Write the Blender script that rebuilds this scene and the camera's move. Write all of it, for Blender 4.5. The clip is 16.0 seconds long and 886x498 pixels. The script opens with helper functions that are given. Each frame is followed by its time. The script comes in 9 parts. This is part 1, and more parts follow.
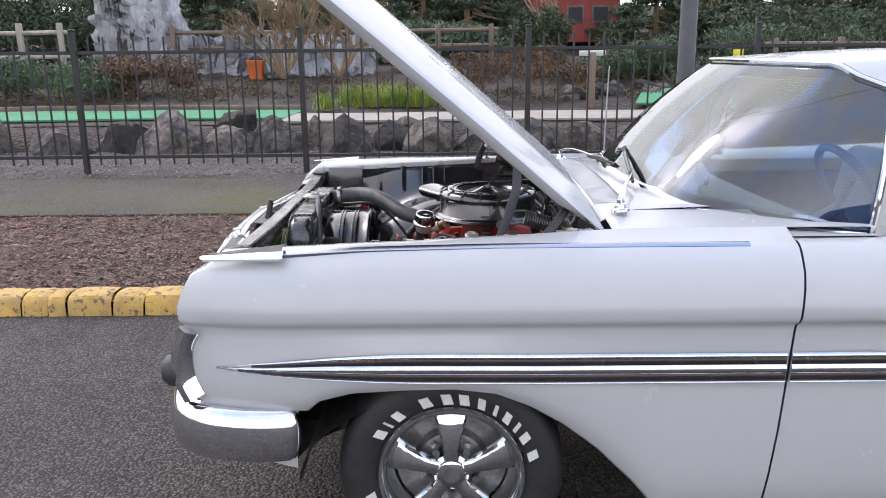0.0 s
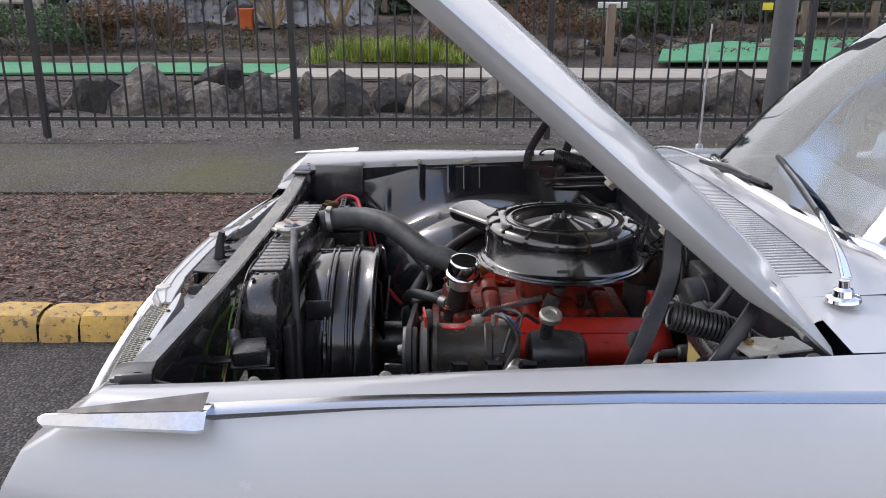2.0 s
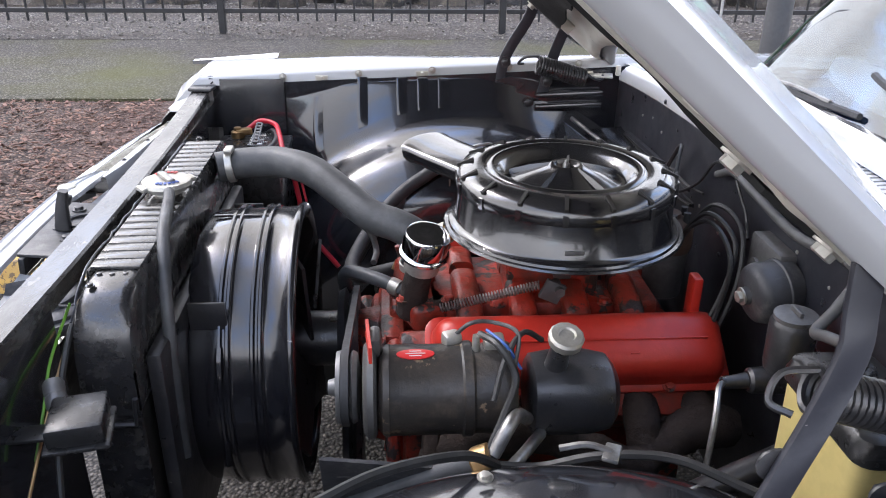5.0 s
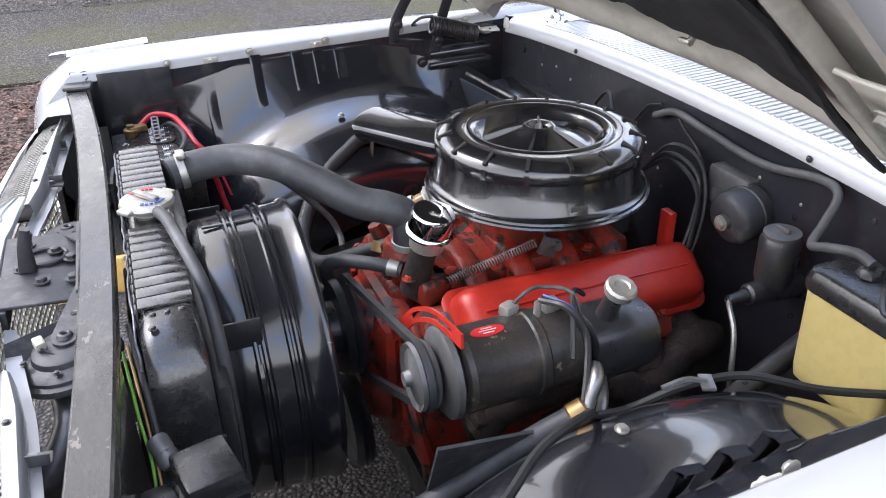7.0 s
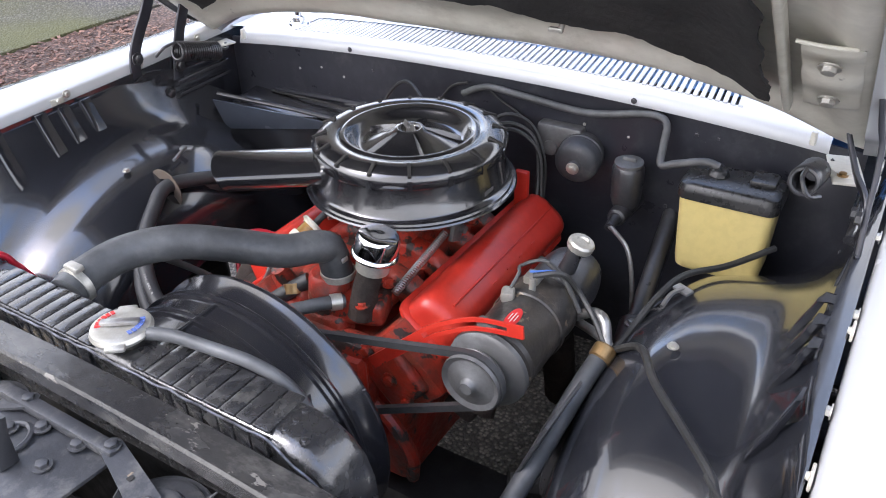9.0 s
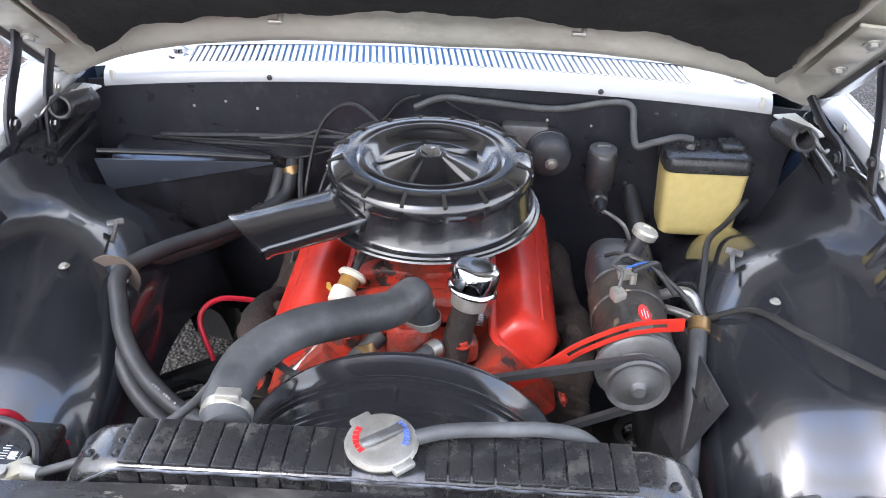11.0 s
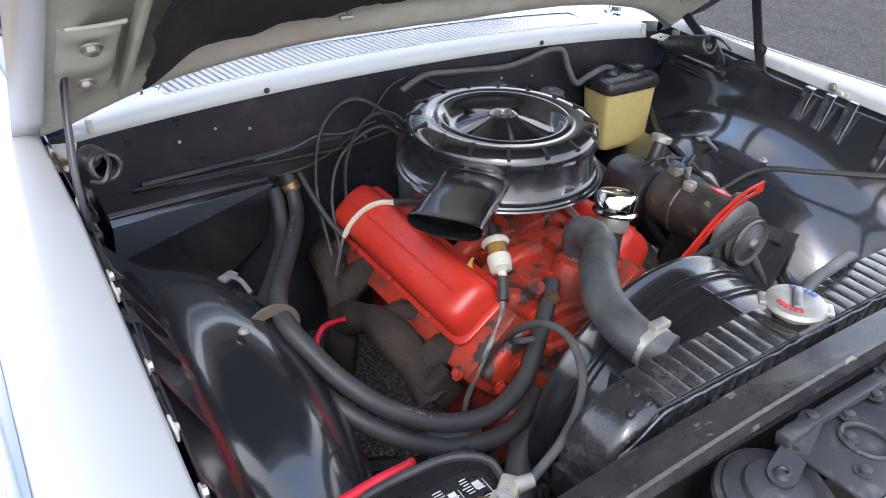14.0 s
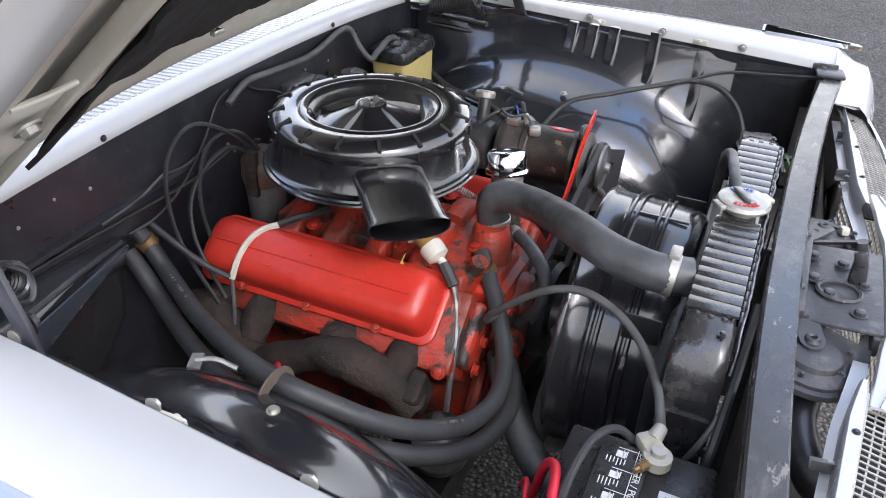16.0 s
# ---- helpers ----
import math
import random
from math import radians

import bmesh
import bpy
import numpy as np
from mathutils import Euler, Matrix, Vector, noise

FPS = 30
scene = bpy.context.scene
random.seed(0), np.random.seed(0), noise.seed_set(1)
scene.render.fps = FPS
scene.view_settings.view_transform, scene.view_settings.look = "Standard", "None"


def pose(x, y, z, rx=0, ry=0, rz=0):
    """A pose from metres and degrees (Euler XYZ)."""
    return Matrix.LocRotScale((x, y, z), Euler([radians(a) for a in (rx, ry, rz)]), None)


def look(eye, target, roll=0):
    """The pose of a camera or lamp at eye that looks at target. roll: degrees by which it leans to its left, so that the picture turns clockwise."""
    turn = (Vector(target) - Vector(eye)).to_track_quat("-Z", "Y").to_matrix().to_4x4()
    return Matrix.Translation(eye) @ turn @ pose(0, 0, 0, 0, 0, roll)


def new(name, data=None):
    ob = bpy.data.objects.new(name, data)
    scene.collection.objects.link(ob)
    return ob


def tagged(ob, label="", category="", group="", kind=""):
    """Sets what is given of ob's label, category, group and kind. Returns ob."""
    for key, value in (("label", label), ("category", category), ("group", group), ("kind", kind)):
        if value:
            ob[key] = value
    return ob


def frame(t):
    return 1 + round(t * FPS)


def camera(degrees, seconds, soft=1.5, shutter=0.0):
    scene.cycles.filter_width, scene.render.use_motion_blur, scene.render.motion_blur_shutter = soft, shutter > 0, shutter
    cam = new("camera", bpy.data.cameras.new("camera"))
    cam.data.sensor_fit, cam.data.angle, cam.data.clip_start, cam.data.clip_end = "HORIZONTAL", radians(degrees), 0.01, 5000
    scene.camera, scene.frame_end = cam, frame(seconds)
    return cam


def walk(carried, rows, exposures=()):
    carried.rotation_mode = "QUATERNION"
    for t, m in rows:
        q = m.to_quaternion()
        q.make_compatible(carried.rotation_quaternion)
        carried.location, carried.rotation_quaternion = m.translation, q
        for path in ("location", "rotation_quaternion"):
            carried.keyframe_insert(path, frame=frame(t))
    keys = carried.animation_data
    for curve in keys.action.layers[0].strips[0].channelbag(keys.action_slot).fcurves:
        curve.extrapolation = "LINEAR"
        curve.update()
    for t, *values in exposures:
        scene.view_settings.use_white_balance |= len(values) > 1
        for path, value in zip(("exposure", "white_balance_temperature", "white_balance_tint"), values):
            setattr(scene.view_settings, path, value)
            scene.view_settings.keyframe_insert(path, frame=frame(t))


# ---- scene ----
cam = camera(58.9, 16.0, soft=1.0)
PATH = [
    (0, (-0.014, -2.95, 1.504), (-0.027, -1.009, 1.023), -0.6),
    (0.5, (-0.057, -2.612, 1.514), (-0.074, -0.68, 1.001), -0.6),
    (1, (-0.083, -2.316, 1.515), (-0.099, -0.391, 0.97), -0.5),
    (1.5, (-0.11, -2.05, 1.506), (-0.12, -0.132, 0.94), -0.1),
    (2, (-0.146, -1.835, 1.503), (-0.149, 0.075, 0.908), 0.1),
    (2.5, (-0.187, -1.658, 1.489), (-0.17, 0.244, 0.87), 0.7),
    (3, (-0.192, -1.524, 1.479), (-0.149, 0.363, 0.818), 0.6),
    (3.5, (-0.167, -1.378, 1.457), (-0.096, 0.49, 0.746), 0.7),
    (4, (-0.155, -1.287, 1.443), (-0.057, 0.561, 0.685), 0.8),
    (4.5, (-0.147, -1.25, 1.436), (-0.032, 0.579, 0.636), 0.8),
    (5, (-0.153, -1.23, 1.433), (-0.024, 0.58, 0.593), 0.8),
    (5.2, (-0.157, -1.224, 1.433), (-0.027, 0.578, 0.575), 0.6),
    (7.3, (-0.585, -1.129, 1.504), (0.202, 0.424, 0.519), -0.8),
    (7.5, (-0.637, -1.111, 1.515), (0.242, 0.386, 0.522), -1.0),
    (8, (-0.798, -1.041, 1.555), (0.303, 0.279, 0.532), -1.5),
    (8.5, (-0.899, -0.93, 1.59), (0.378, 0.193, 0.537), -1.7),
    (8.7, (-0.933, -0.875, 1.597), (0.406, 0.167, 0.538), -1.9),
    (10.8, (-1.122, -0.139, 1.634), (0.546, -0.012, 0.538), 1.5),
    (11, (-1.121, -0.07, 1.636), (0.55, -0.012, 0.539), 1.7),
    (11.5, (-1.14, 0.096, 1.635), (0.532, -0.017, 0.544), 2.0),
    (12, (-1.171, 0.293, 1.642), (0.487, 0.014, 0.559), 2.4),
    (12.5, (-1.165, 0.462, 1.621), (0.466, 0.013, 0.554), 2.7),
    (13, (-1.117, 0.616, 1.603), (0.463, -0.004, 0.545), 2.8),
    (13.5, (-1.039, 0.753, 1.587), (0.456, -0.056, 0.533), 3.0),
    (14, (-0.953, 0.895, 1.575), (0.438, -0.087, 0.525), 2.8),
    (14.5, (-0.854, 1.017, 1.579), (0.386, -0.136, 0.515), 2.6),
    (15, (-0.763, 1.11, 1.577), (0.299, -0.198, 0.499), 2.2),
    (15.5, (-0.647, 1.158, 1.595), (0.224, -0.278, 0.509), 1.9),
    (16, (-0.533, 1.17, 1.563), (0.152, -0.368, 0.485), 1.6),
]
walk(cam, [(t, look(eye, target, roll)) for t, eye, target, roll in PATH], exposures=[(0.0, -0.36, 6450, 16), (1.0, -0.68, 6500, 15), (2.0, -0.76, 6550, 15), (3.0, -0.96, 6500, 15), (3.6, -0.88, 6450, 15), (4.2, -0.20, 6350, 15), (5.0, 0.14, 6300, 15), (8.0, 0.28, 6250, 15), (11.0, 0.55, 6150, 13), (12.0, 0.58, 6100, 11), (13.5, 0.26, 6100, 11), (14.5, -0.20, 6200, 12), (15.0, -0.26, 6250, 12), (16.0, 0.04, 6250, 13)])

# ---- sky and sun ----
world = bpy.data.worlds.new("sky")
scene.world = world
world.use_nodes = True
wn, wl = world.node_tree.nodes, world.node_tree.links
SUN_DIR = Vector((-0.56, 0.44, 0.70)).normalized()  # towards the hazy sun, ahead of the car and over the fence
SUN_ELEV, SUN_ROT = math.asin(SUN_DIR.z), math.atan2(SUN_DIR.x, SUN_DIR.y)
sky = wn.new("ShaderNodeTexSky")
sky.sky_type, sky.sun_disc = "NISHITA", False
sky.sun_elevation, sky.sun_rotation, sky.altitude = SUN_ELEV, SUN_ROT, 60
# broken cloud cover over the blue
wtc = wn.new("ShaderNodeTexCoord")
wmap = wn.new("ShaderNodeMapping")
wmap.inputs["Scale"].default_value = (1.0, 1.0, 2.2)
cloud = wn.new("ShaderNodeTexNoise")
cloud.inputs["Scale"].default_value, cloud.inputs["Detail"].default_value, cloud.inputs["Roughness"].default_value = 2.1, 6, 0.55
cramp = wn.new("ShaderNodeValToRGB")
cramp.color_ramp.elements[0].position, cramp.color_ramp.elements[1].position = 0.40, 0.58
cmix = wn.new("ShaderNodeMixRGB")
# cloud brightens towards the sun behind it
dotn = wn.new("ShaderNodeVectorMath")
dotn.operation = "DOT_PRODUCT"
dotn.inputs[1].default_value = SUN_DIR
glow = wn.new("ShaderNodeValToRGB")
glow.color_ramp.elements[0].position, glow.color_ramp.elements[0].color = 0.0, (1.30, 1.32, 1.35, 1)
glow.color_ramp.elements[1].position, glow.color_ramp.elements[1].color = 1.0, (2.7, 2.62, 2.45, 1)
mid = glow.color_ramp.elements.new(0.78)
mid.color = (1.28, 1.27, 1.25, 1)
low = glow.color_ramp.elements.new(0.42)
low.color = (1.0, 1.03, 1.07, 1)
gscale = wn.new("ShaderNodeVectorMath")
gscale.operation = "SCALE"
wl.new(wtc.outputs["Generated"], dotn.inputs[0])
wl.new(dotn.outputs["Value"], glow.inputs["Fac"])
wl.new(glow.outputs["Color"], gscale.inputs[0])
# haze: the cloud deck is brightest low down, thinner and greyer overhead
wsep = wn.new("ShaderNodeSeparateXYZ")
wl.new(wtc.outputs["Generated"], wsep.inputs[0])
low_haze = wn.new("ShaderNodeMapRange")
low_haze.inputs["From Min"].default_value, low_haze.inputs["From Max"].default_value = 0.0, 0.85
low_haze.inputs["To Min"].default_value, low_haze.inputs["To Max"].default_value = 14.5, 8.6
wl.new(wsep.outputs["Z"], low_haze.inputs["Value"])
wl.new(low_haze.outputs["Result"], gscale.inputs["Scale"])
wl.new(gscale.outputs["Vector"], cmix.inputs[2])
wl.new(wtc.outputs["Generated"], wmap.inputs["Vector"])
wl.new(wmap.outputs["Vector"], cloud.inputs["Vector"])
# the deck closes up towards the horizon and breaks open overhead
deck = wn.new("ShaderNodeMapRange")
deck.inputs["From Min"].default_value, deck.inputs["From Max"].default_value = 0.35, 0.75
deck.inputs["To Min"].default_value, deck.inputs["To Max"].default_value = 0.15, 0.0
cover = wn.new("ShaderNodeMath")
cover.operation = "ADD"
wl.new(wsep.outputs["Z"], deck.inputs["Value"])
wl.new(cloud.outputs["Fac"], cover.inputs[0])
wl.new(deck.outputs["Result"], cover.inputs[1])
wl.new(cover.outputs["Value"], cramp.inputs["Fac"])
wl.new(cramp.outputs["Color"], cmix.inputs[0])
# thin haze lightens the clear parts
haze = wn.new("ShaderNodeVectorMath")
haze.operation = "SCALE"
haze.inputs["Scale"].default_value = 7.0
wl.new(sky.outputs["Color"], haze.inputs[0])
wl.new(haze.outputs["Vector"], cmix.inputs[1])
wl.new(cmix.outputs["Color"], wn["Background"].inputs["Color"])
wn["Background"].inputs["Strength"].default_value = 0.15

sun = new("sun", bpy.data.lights.new("sun", "SUN"))
sun.data.energy, sun.data.angle, sun.data.color = 1.3, radians(11), (1.0, 0.97, 0.93)
sun.matrix_world = look(SUN_DIR * 20, (0, 0, 0))


# ---- materials ----
def surf(name, c1, c2=None, rough=(0.4, 0.5), metal=0.0, scale=8.0, bump=0.0, bscale=60.0, coat=0.0,
         coat_rough=0.06, chips=None, chip_at=0.68, chip_scale=40.0, dust=None, spread=0.12, stretch=(1, 1, 1), rnd=0.0, spec=0.5, speckle=0.35):
    """A paint, metal or earth surface: two colours mixed by noise at two scales, uneven gloss, fine relief, chips or stains."""
    m = bpy.data.materials.new(name)
    m.use_nodes = True
    n, l = m.node_tree.nodes, m.node_tree.links
    b = n["Principled BSDF"]
    c2 = c2 or tuple(v * 0.75 for v in c1)
    tc = n.new("ShaderNodeTexCoord")
    mp = n.new("ShaderNodeMapping")
    mp.inputs["Scale"].default_value = stretch
    l.new(tc.outputs["Object"], mp.inputs["Vector"])

    def tex(s, detail=5, rg=0.6):
        t = n.new("ShaderNodeTexNoise")
        t.inputs["Scale"].default_value, t.inputs["Detail"].default_value, t.inputs["Roughness"].default_value = s, detail, rg
        l.new(mp.outputs["Vector"], t.inputs["Vector"])
        return t

    def ramp(src, a, z, ca=(0, 0, 0, 1), cz=(1, 1, 1, 1)):
        r = n.new("ShaderNodeValToRGB")
        r.color_ramp.elements[0].position, r.color_ramp.elements[1].position = a, z
        r.color_ramp.elements[0].color, r.color_ramp.elements[1].color = ca, cz
        l.new(src, r.inputs["Fac"])
        return r.outputs["Color"]

    def mix(fac, a, z):
        x = n.new("ShaderNodeMixRGB")
        l.new(fac, x.inputs[0])
        for i, v in ((1, a), (2, z)):
            if isinstance(v, tuple):
                x.inputs[i].default_value = (*v, 1)
            else:
                l.new(v, x.inputs[i])
        return x.outputs["Color"]

    big, fine = tex(scale), tex(scale * 9, 3)
    col = mix(ramp(big.outputs["Fac"], 0.5 - spread, 0.5 + spread), c1, c2)
    half = tuple((a + z) / 2 * 0.8 for a, z in zip(c1, c2))
    g = n.new("ShaderNodeMath")
    g.operation = "MULTIPLY"
    g.inputs[1].default_value = speckle
    l.new(ramp(fine.outputs["Fac"], 0.42, 0.62), g.inputs[0])
    col = mix(g.outputs[0], col, half)
    if dust:
        d = tex(scale * 2.3, 8, 0.7)
        col = mix(ramp(d.outputs["Fac"], 0.52, 0.78), col, dust)
    rsrc = ramp(tex(scale * 3).outputs["Fac"], 0.3, 0.7, (rough[0],) * 3 + (1,), (rough[1],) * 3 + (1,))
    if chips:
        ch = ramp(tex(chip_scale, 4, 0.65).outputs["Fac"], chip_at, chip_at + 0.03)
        col = mix(ch, col, chips)
    if rnd:
        oi = n.new("ShaderNodeObjectInfo")
        hs = n.new("ShaderNodeHueSaturation")
        mr = n.new("ShaderNodeMapRange")
        mr.inputs["To Min"].default_value, mr.inputs["To Max"].default_value = 1 - rnd, 1 + rnd
        l.new(oi.outputs["Random"], mr.inputs["Value"])
        l.new(mr.outputs["Result"], hs.inputs["Value"])
        l.new(col, hs.inputs["Color"])
        col = hs.outputs["Color"]
    l.new(col, b.inputs["Base Color"])
    l.new(rsrc, b.inputs["Roughness"])
    b.inputs["Metallic"].default_value = metal
    b.inputs["Specular IOR Level"].default_value = spec
    b.inputs["Coat Weight"].default_value = coat
    b.inputs["Coat Roughness"].default_value = coat_rough
    if bump:
        bp = n.new("ShaderNodeBump")
        bp.inputs["Strength"].default_value, bp.inputs["Distance"].default_value = 1.0, bump
        l.new(tex(bscale, 6, 0.6).outputs["Fac"], bp.inputs["Height"])
        l.new(bp.outputs["Normal"], b.inputs["Normal"])
    return m


def island_tint(m, amount):
    """Lets every loose piece of a joined mesh differ a little in brightness."""
    n, l = m.node_tree.nodes, m.node_tree.links
    b = n["Principled BSDF"]
    src = b.inputs["Base Color"].links[0].from_socket
    ge, hs, mr = n.new("ShaderNodeNewGeometry"), n.new("ShaderNodeHueSaturation"), n.new("ShaderNodeMapRange")
    mr.inputs["To Min"].default_value, mr.inputs["To Max"].default_value = 1 - amount, 1 + amount
    l.new(ge.outputs["Random Per Island"], mr.inputs["Value"])
    l.new(mr.outputs["Result"], hs.inputs["Value"])
    l.new(src, hs.inputs["Color"])
    l.new(hs.outputs["Color"], b.inputs["Base Color"])
    return m


def glass_mat(name, tint, rough=0.0, alpha=0.0):
    m = bpy.data.materials.new(name)
    m.use_nodes = True
    b = m.node_tree.nodes["Principled BSDF"]
    b.inputs["Base Color"].default_value = (*tint, 1)
    b.inputs["Roughness"].default_value = rough
    b.inputs["IOR"].default_value = 1.45
    b.inputs["Transmission Weight"].default_value = 1.0 - alpha
    return m


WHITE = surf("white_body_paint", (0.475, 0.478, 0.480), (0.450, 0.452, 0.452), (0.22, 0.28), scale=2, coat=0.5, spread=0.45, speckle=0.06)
CREAM = surf("cream_underhood_paint", (0.64, 0.615, 0.54), (0.46, 0.44, 0.37), (0.30, 0.55), scale=4, dust=(0.30, 0.27, 0.22), bump=0.0009, bscale=40,
             chips=(0.07, 0.06, 0.05), chip_at=0.715, chip_scale=18, stretch=(1, 0.6, 1))
BLACK = surf("black_gloss_paint", (0.018, 0.018, 0.022), (0.028, 0.028, 0.032), (0.16, 0.28), scale=5, bump=0.0006, bscale=14, coat=1.0, spec=0.8,
             chips=(0.32, 0.31, 0.29), chip_at=0.745, chip_scale=55, dust=(0.045, 0.044, 0.042))
HOUSE = surf("black_housing_paint", (0.014, 0.015, 0.019), (0.022, 0.023, 0.028), (0.14, 0.26), scale=4, bump=0.00012, bscale=9, coat=1.0, coat_rough=0.07, spec=0.6,
             chips=(0.30, 0.29, 0.27), chip_at=0.765, chip_scale=45, dust=(0.034, 0.034, 0.037))
FWALL = surf("blue_black_firewall_paint", (0.017, 0.018, 0.024), (0.032, 0.033, 0.041), (0.26, 0.42), scale=6, bump=0.0004, bscale=14, dust=(0.060, 0.060, 0.064), chips=(0.22, 0.21, 0.20), chip_at=0.735, chip_scale=75)
RUSTP = surf("rust_and_grime", (0.045, 0.032, 0.026), (0.09, 0.055, 0.036), (0.7, 0.9), scale=40)
SPEAR = surf("dark_spear_insert", (0.055, 0.045, 0.045), (0.038, 0.032, 0.032), (0.15, 0.3), metal=0.4)
SHROUD = surf("black_shroud_paint", (0.015, 0.015, 0.018), (0.023, 0.023, 0.026), (0.14, 0.24), scale=6, bump=0.0004, bscale=18, coat=0.7, coat_rough=0.12, spec=0.6,
              chips=(0.20, 0.19, 0.18), chip_at=0.73, chip_scale=60, dust=(0.040, 0.039, 0.038), stretch=(0.5, 1, 1))
BLACKS = surf("black_satin_paint", (0.020, 0.020, 0.023), (0.031, 0.031, 0.034), (0.25, 0.42), scale=8, bump=0.0012, bscale=50, spec=0.8,
              chips=(0.30, 0.29, 0.27), chip_at=0.71, chip_scale=70, dust=(0.085, 0.08, 0.074))
LIDBLK = surf("black_enamel", (0.009, 0.009, 0.011), (0.013, 0.013, 0.015), (0.17, 0.27), scale=10, bump=0.0004, bscale=30, coat=1.0, coat_rough=0.08, spec=0.9,
              chips=(0.22, 0.21, 0.2), chip_at=0.74, chip_scale=80, dust=(0.034, 0.033, 0.032))
TANK = surf("worn_black_radiator_paint", (0.020, 0.020, 0.022), (0.030, 0.029, 0.029), (0.18, 0.34), scale=12, bump=0.001, bscale=40, coat=0.5, spec=0.7,
            chips=(0.30, 0.28, 0.24), chip_at=0.70, chip_scale=60, dust=(0.10, 0.096, 0.088))
BARBLK = surf("scuffed_black_steel", (0.014, 0.014, 0.016), (0.040, 0.038, 0.036), (0.12, 0.38), scale=7, bump=0.0012, bscale=50, coat=0.4, coat_rough=0.15,
              chips=(0.15, 0.14, 0.125), chip_at=0.64, chip_scale=48, dust=(0.12, 0.115, 0.105), stretch=(1, 0.45, 1))
SEAM = surf("scraped_solder_seam", (0.22, 0.23, 0.26), (0.035, 0.035, 0.04), (0.25, 0.5), metal=0.5, scale=34, bump=0.002, bscale=60)
RED = surf("orange_red_engine_paint", (0.60, 0.043, 0.024), (0.47, 0.026, 0.016), (0.28, 0.42), scale=9, bump=0.0008, bscale=30,
           chips=(0.10, 0.035, 0.02), chip_at=0.70, chip_scale=24)
REDG = surf("grimy_engine_paint", (0.47, 0.034, 0.015), (0.16, 0.036, 0.022), (0.28, 0.55), scale=13, bump=0.005, bscale=38,
            chips=(0.040, 0.028, 0.024), chip_at=0.56, chip_scale=17, dust=(0.060, 0.042, 0.036))
RUBBER = surf("black_rubber", (0.030, 0.031, 0.033), (0.045, 0.046, 0.048), (0.45, 0.62), scale=14, bump=0.0006, bscale=70)
OLDRUB = surf("greyed_hose_rubber", (0.100, 0.104, 0.108), (0.034, 0.036, 0.039), (0.38, 0.62), scale=9, bump=0.001, bscale=60)
TYRE = surf("tyre_rubber", (0.016, 0.016, 0.017), (0.024, 0.024, 0.024), (0.5, 0.7), scale=12, bump=0.0006, bscale=80)
TYREW = surf("white_tyre_letters", (0.72, 0.71, 0.68), (0.6, 0.59, 0.56), (0.5, 0.7), scale=30)
CHROME = surf("chrome", (0.82, 0.83, 0.85), (0.72, 0.73, 0.75), (0.03, 0.09), metal=1.0, scale=14, bump=0.0002, bscale=20)
STEEL = surf("dull_steel", (0.42, 0.42, 0.41), (0.26, 0.25, 0.24), (0.3, 0.5), metal=0.85, scale=30, bump=0.0004, bscale=120)
ZINC = surf("zinc_plated_steel", (0.55, 0.54, 0.50), (0.40, 0.38, 0.33), (0.3, 0.5), metal=0.7, scale=30, bump=0.0004, bscale=90)
GENBLK = surf("oily_black_generator_paint", (0.024, 0.023, 0.023), (0.050, 0.042, 0.035), (0.28, 0.50), scale=14, bump=0.0014, bscale=60,
              chips=(0.20, 0.15, 0.10), chip_at=0.64, chip_scale=34, dust=(0.105, 0.085, 0.064))
IRON = surf("rusty_cast_iron", (0.052, 0.038, 0.032), (0.026, 0.022, 0.020), (0.7, 0.95), scale=16, bump=0.004, bscale=90, spec=0.2)
GREYM = surf("grey_alloy", (0.20, 0.20, 0.20), (0.12, 0.118, 0.115), (0.38, 0.55), metal=0.5, scale=14, bump=0.001, bscale=60)
LATCHM = surf("grey_painted_steel", (0.055, 0.056, 0.061), (0.036, 0.037, 0.041), (0.35, 0.55), scale=10, bump=0.001, bscale=60,
              chips=(0.25, 0.19, 0.13), chip_at=0.68, chip_scale=30, dust=(0.15, 0.145, 0.135))
JUG = surf("yellowed_plastic", (0.56, 0.45, 0.17), (0.50, 0.41, 0.17), (0.35, 0.5), scale=6, spread=0.3)
REDW = surf("red_cable_sheath", (0.62, 0.02, 0.045), (0.5, 0.015, 0.03), (0.35, 0.5), scale=20)
WIREG = surf("grey_cable", (0.10, 0.10, 0.10), (0.06, 0.06, 0.06), (0.45, 0.6), scale=25)
WIREB = surf("black_cable", (0.02, 0.02, 0.02), (0.035, 0.035, 0.034), (0.4, 0.6), scale=25)
GREENW = surf("green_cable", (0.16, 0.40, 0.035), (0.12, 0.30, 0.03), (0.4, 0.5), scale=20)
BRASS = surf("tarnished_brass", (0.42, 0.27, 0.12), (0.30, 0.20, 0.10), (0.3, 0.5), metal=0.8, scale=40)
LEAD = surf("corroded_terminal", (0.38, 0.38, 0.36), (0.46, 0.42, 0.30), (0.5, 0.7), metal=0.3, scale=40, bump=0.002, bscale=120)
BATT = surf("black_battery_plastic", (0.018, 0.018, 0.019), (0.026, 0.026, 0.026), (0.22, 0.36), scale=18, bump=0.0006, bscale=90)
WLABEL = surf("white_label", (0.66, 0.66, 0.66), (0.56, 0.56, 0.55), (0.4, 0.5), scale=30)
RLABEL = surf("red_label", (0.55, 0.03, 0.03), (0.48, 0.025, 0.025), (0.3, 0.4), scale=40)
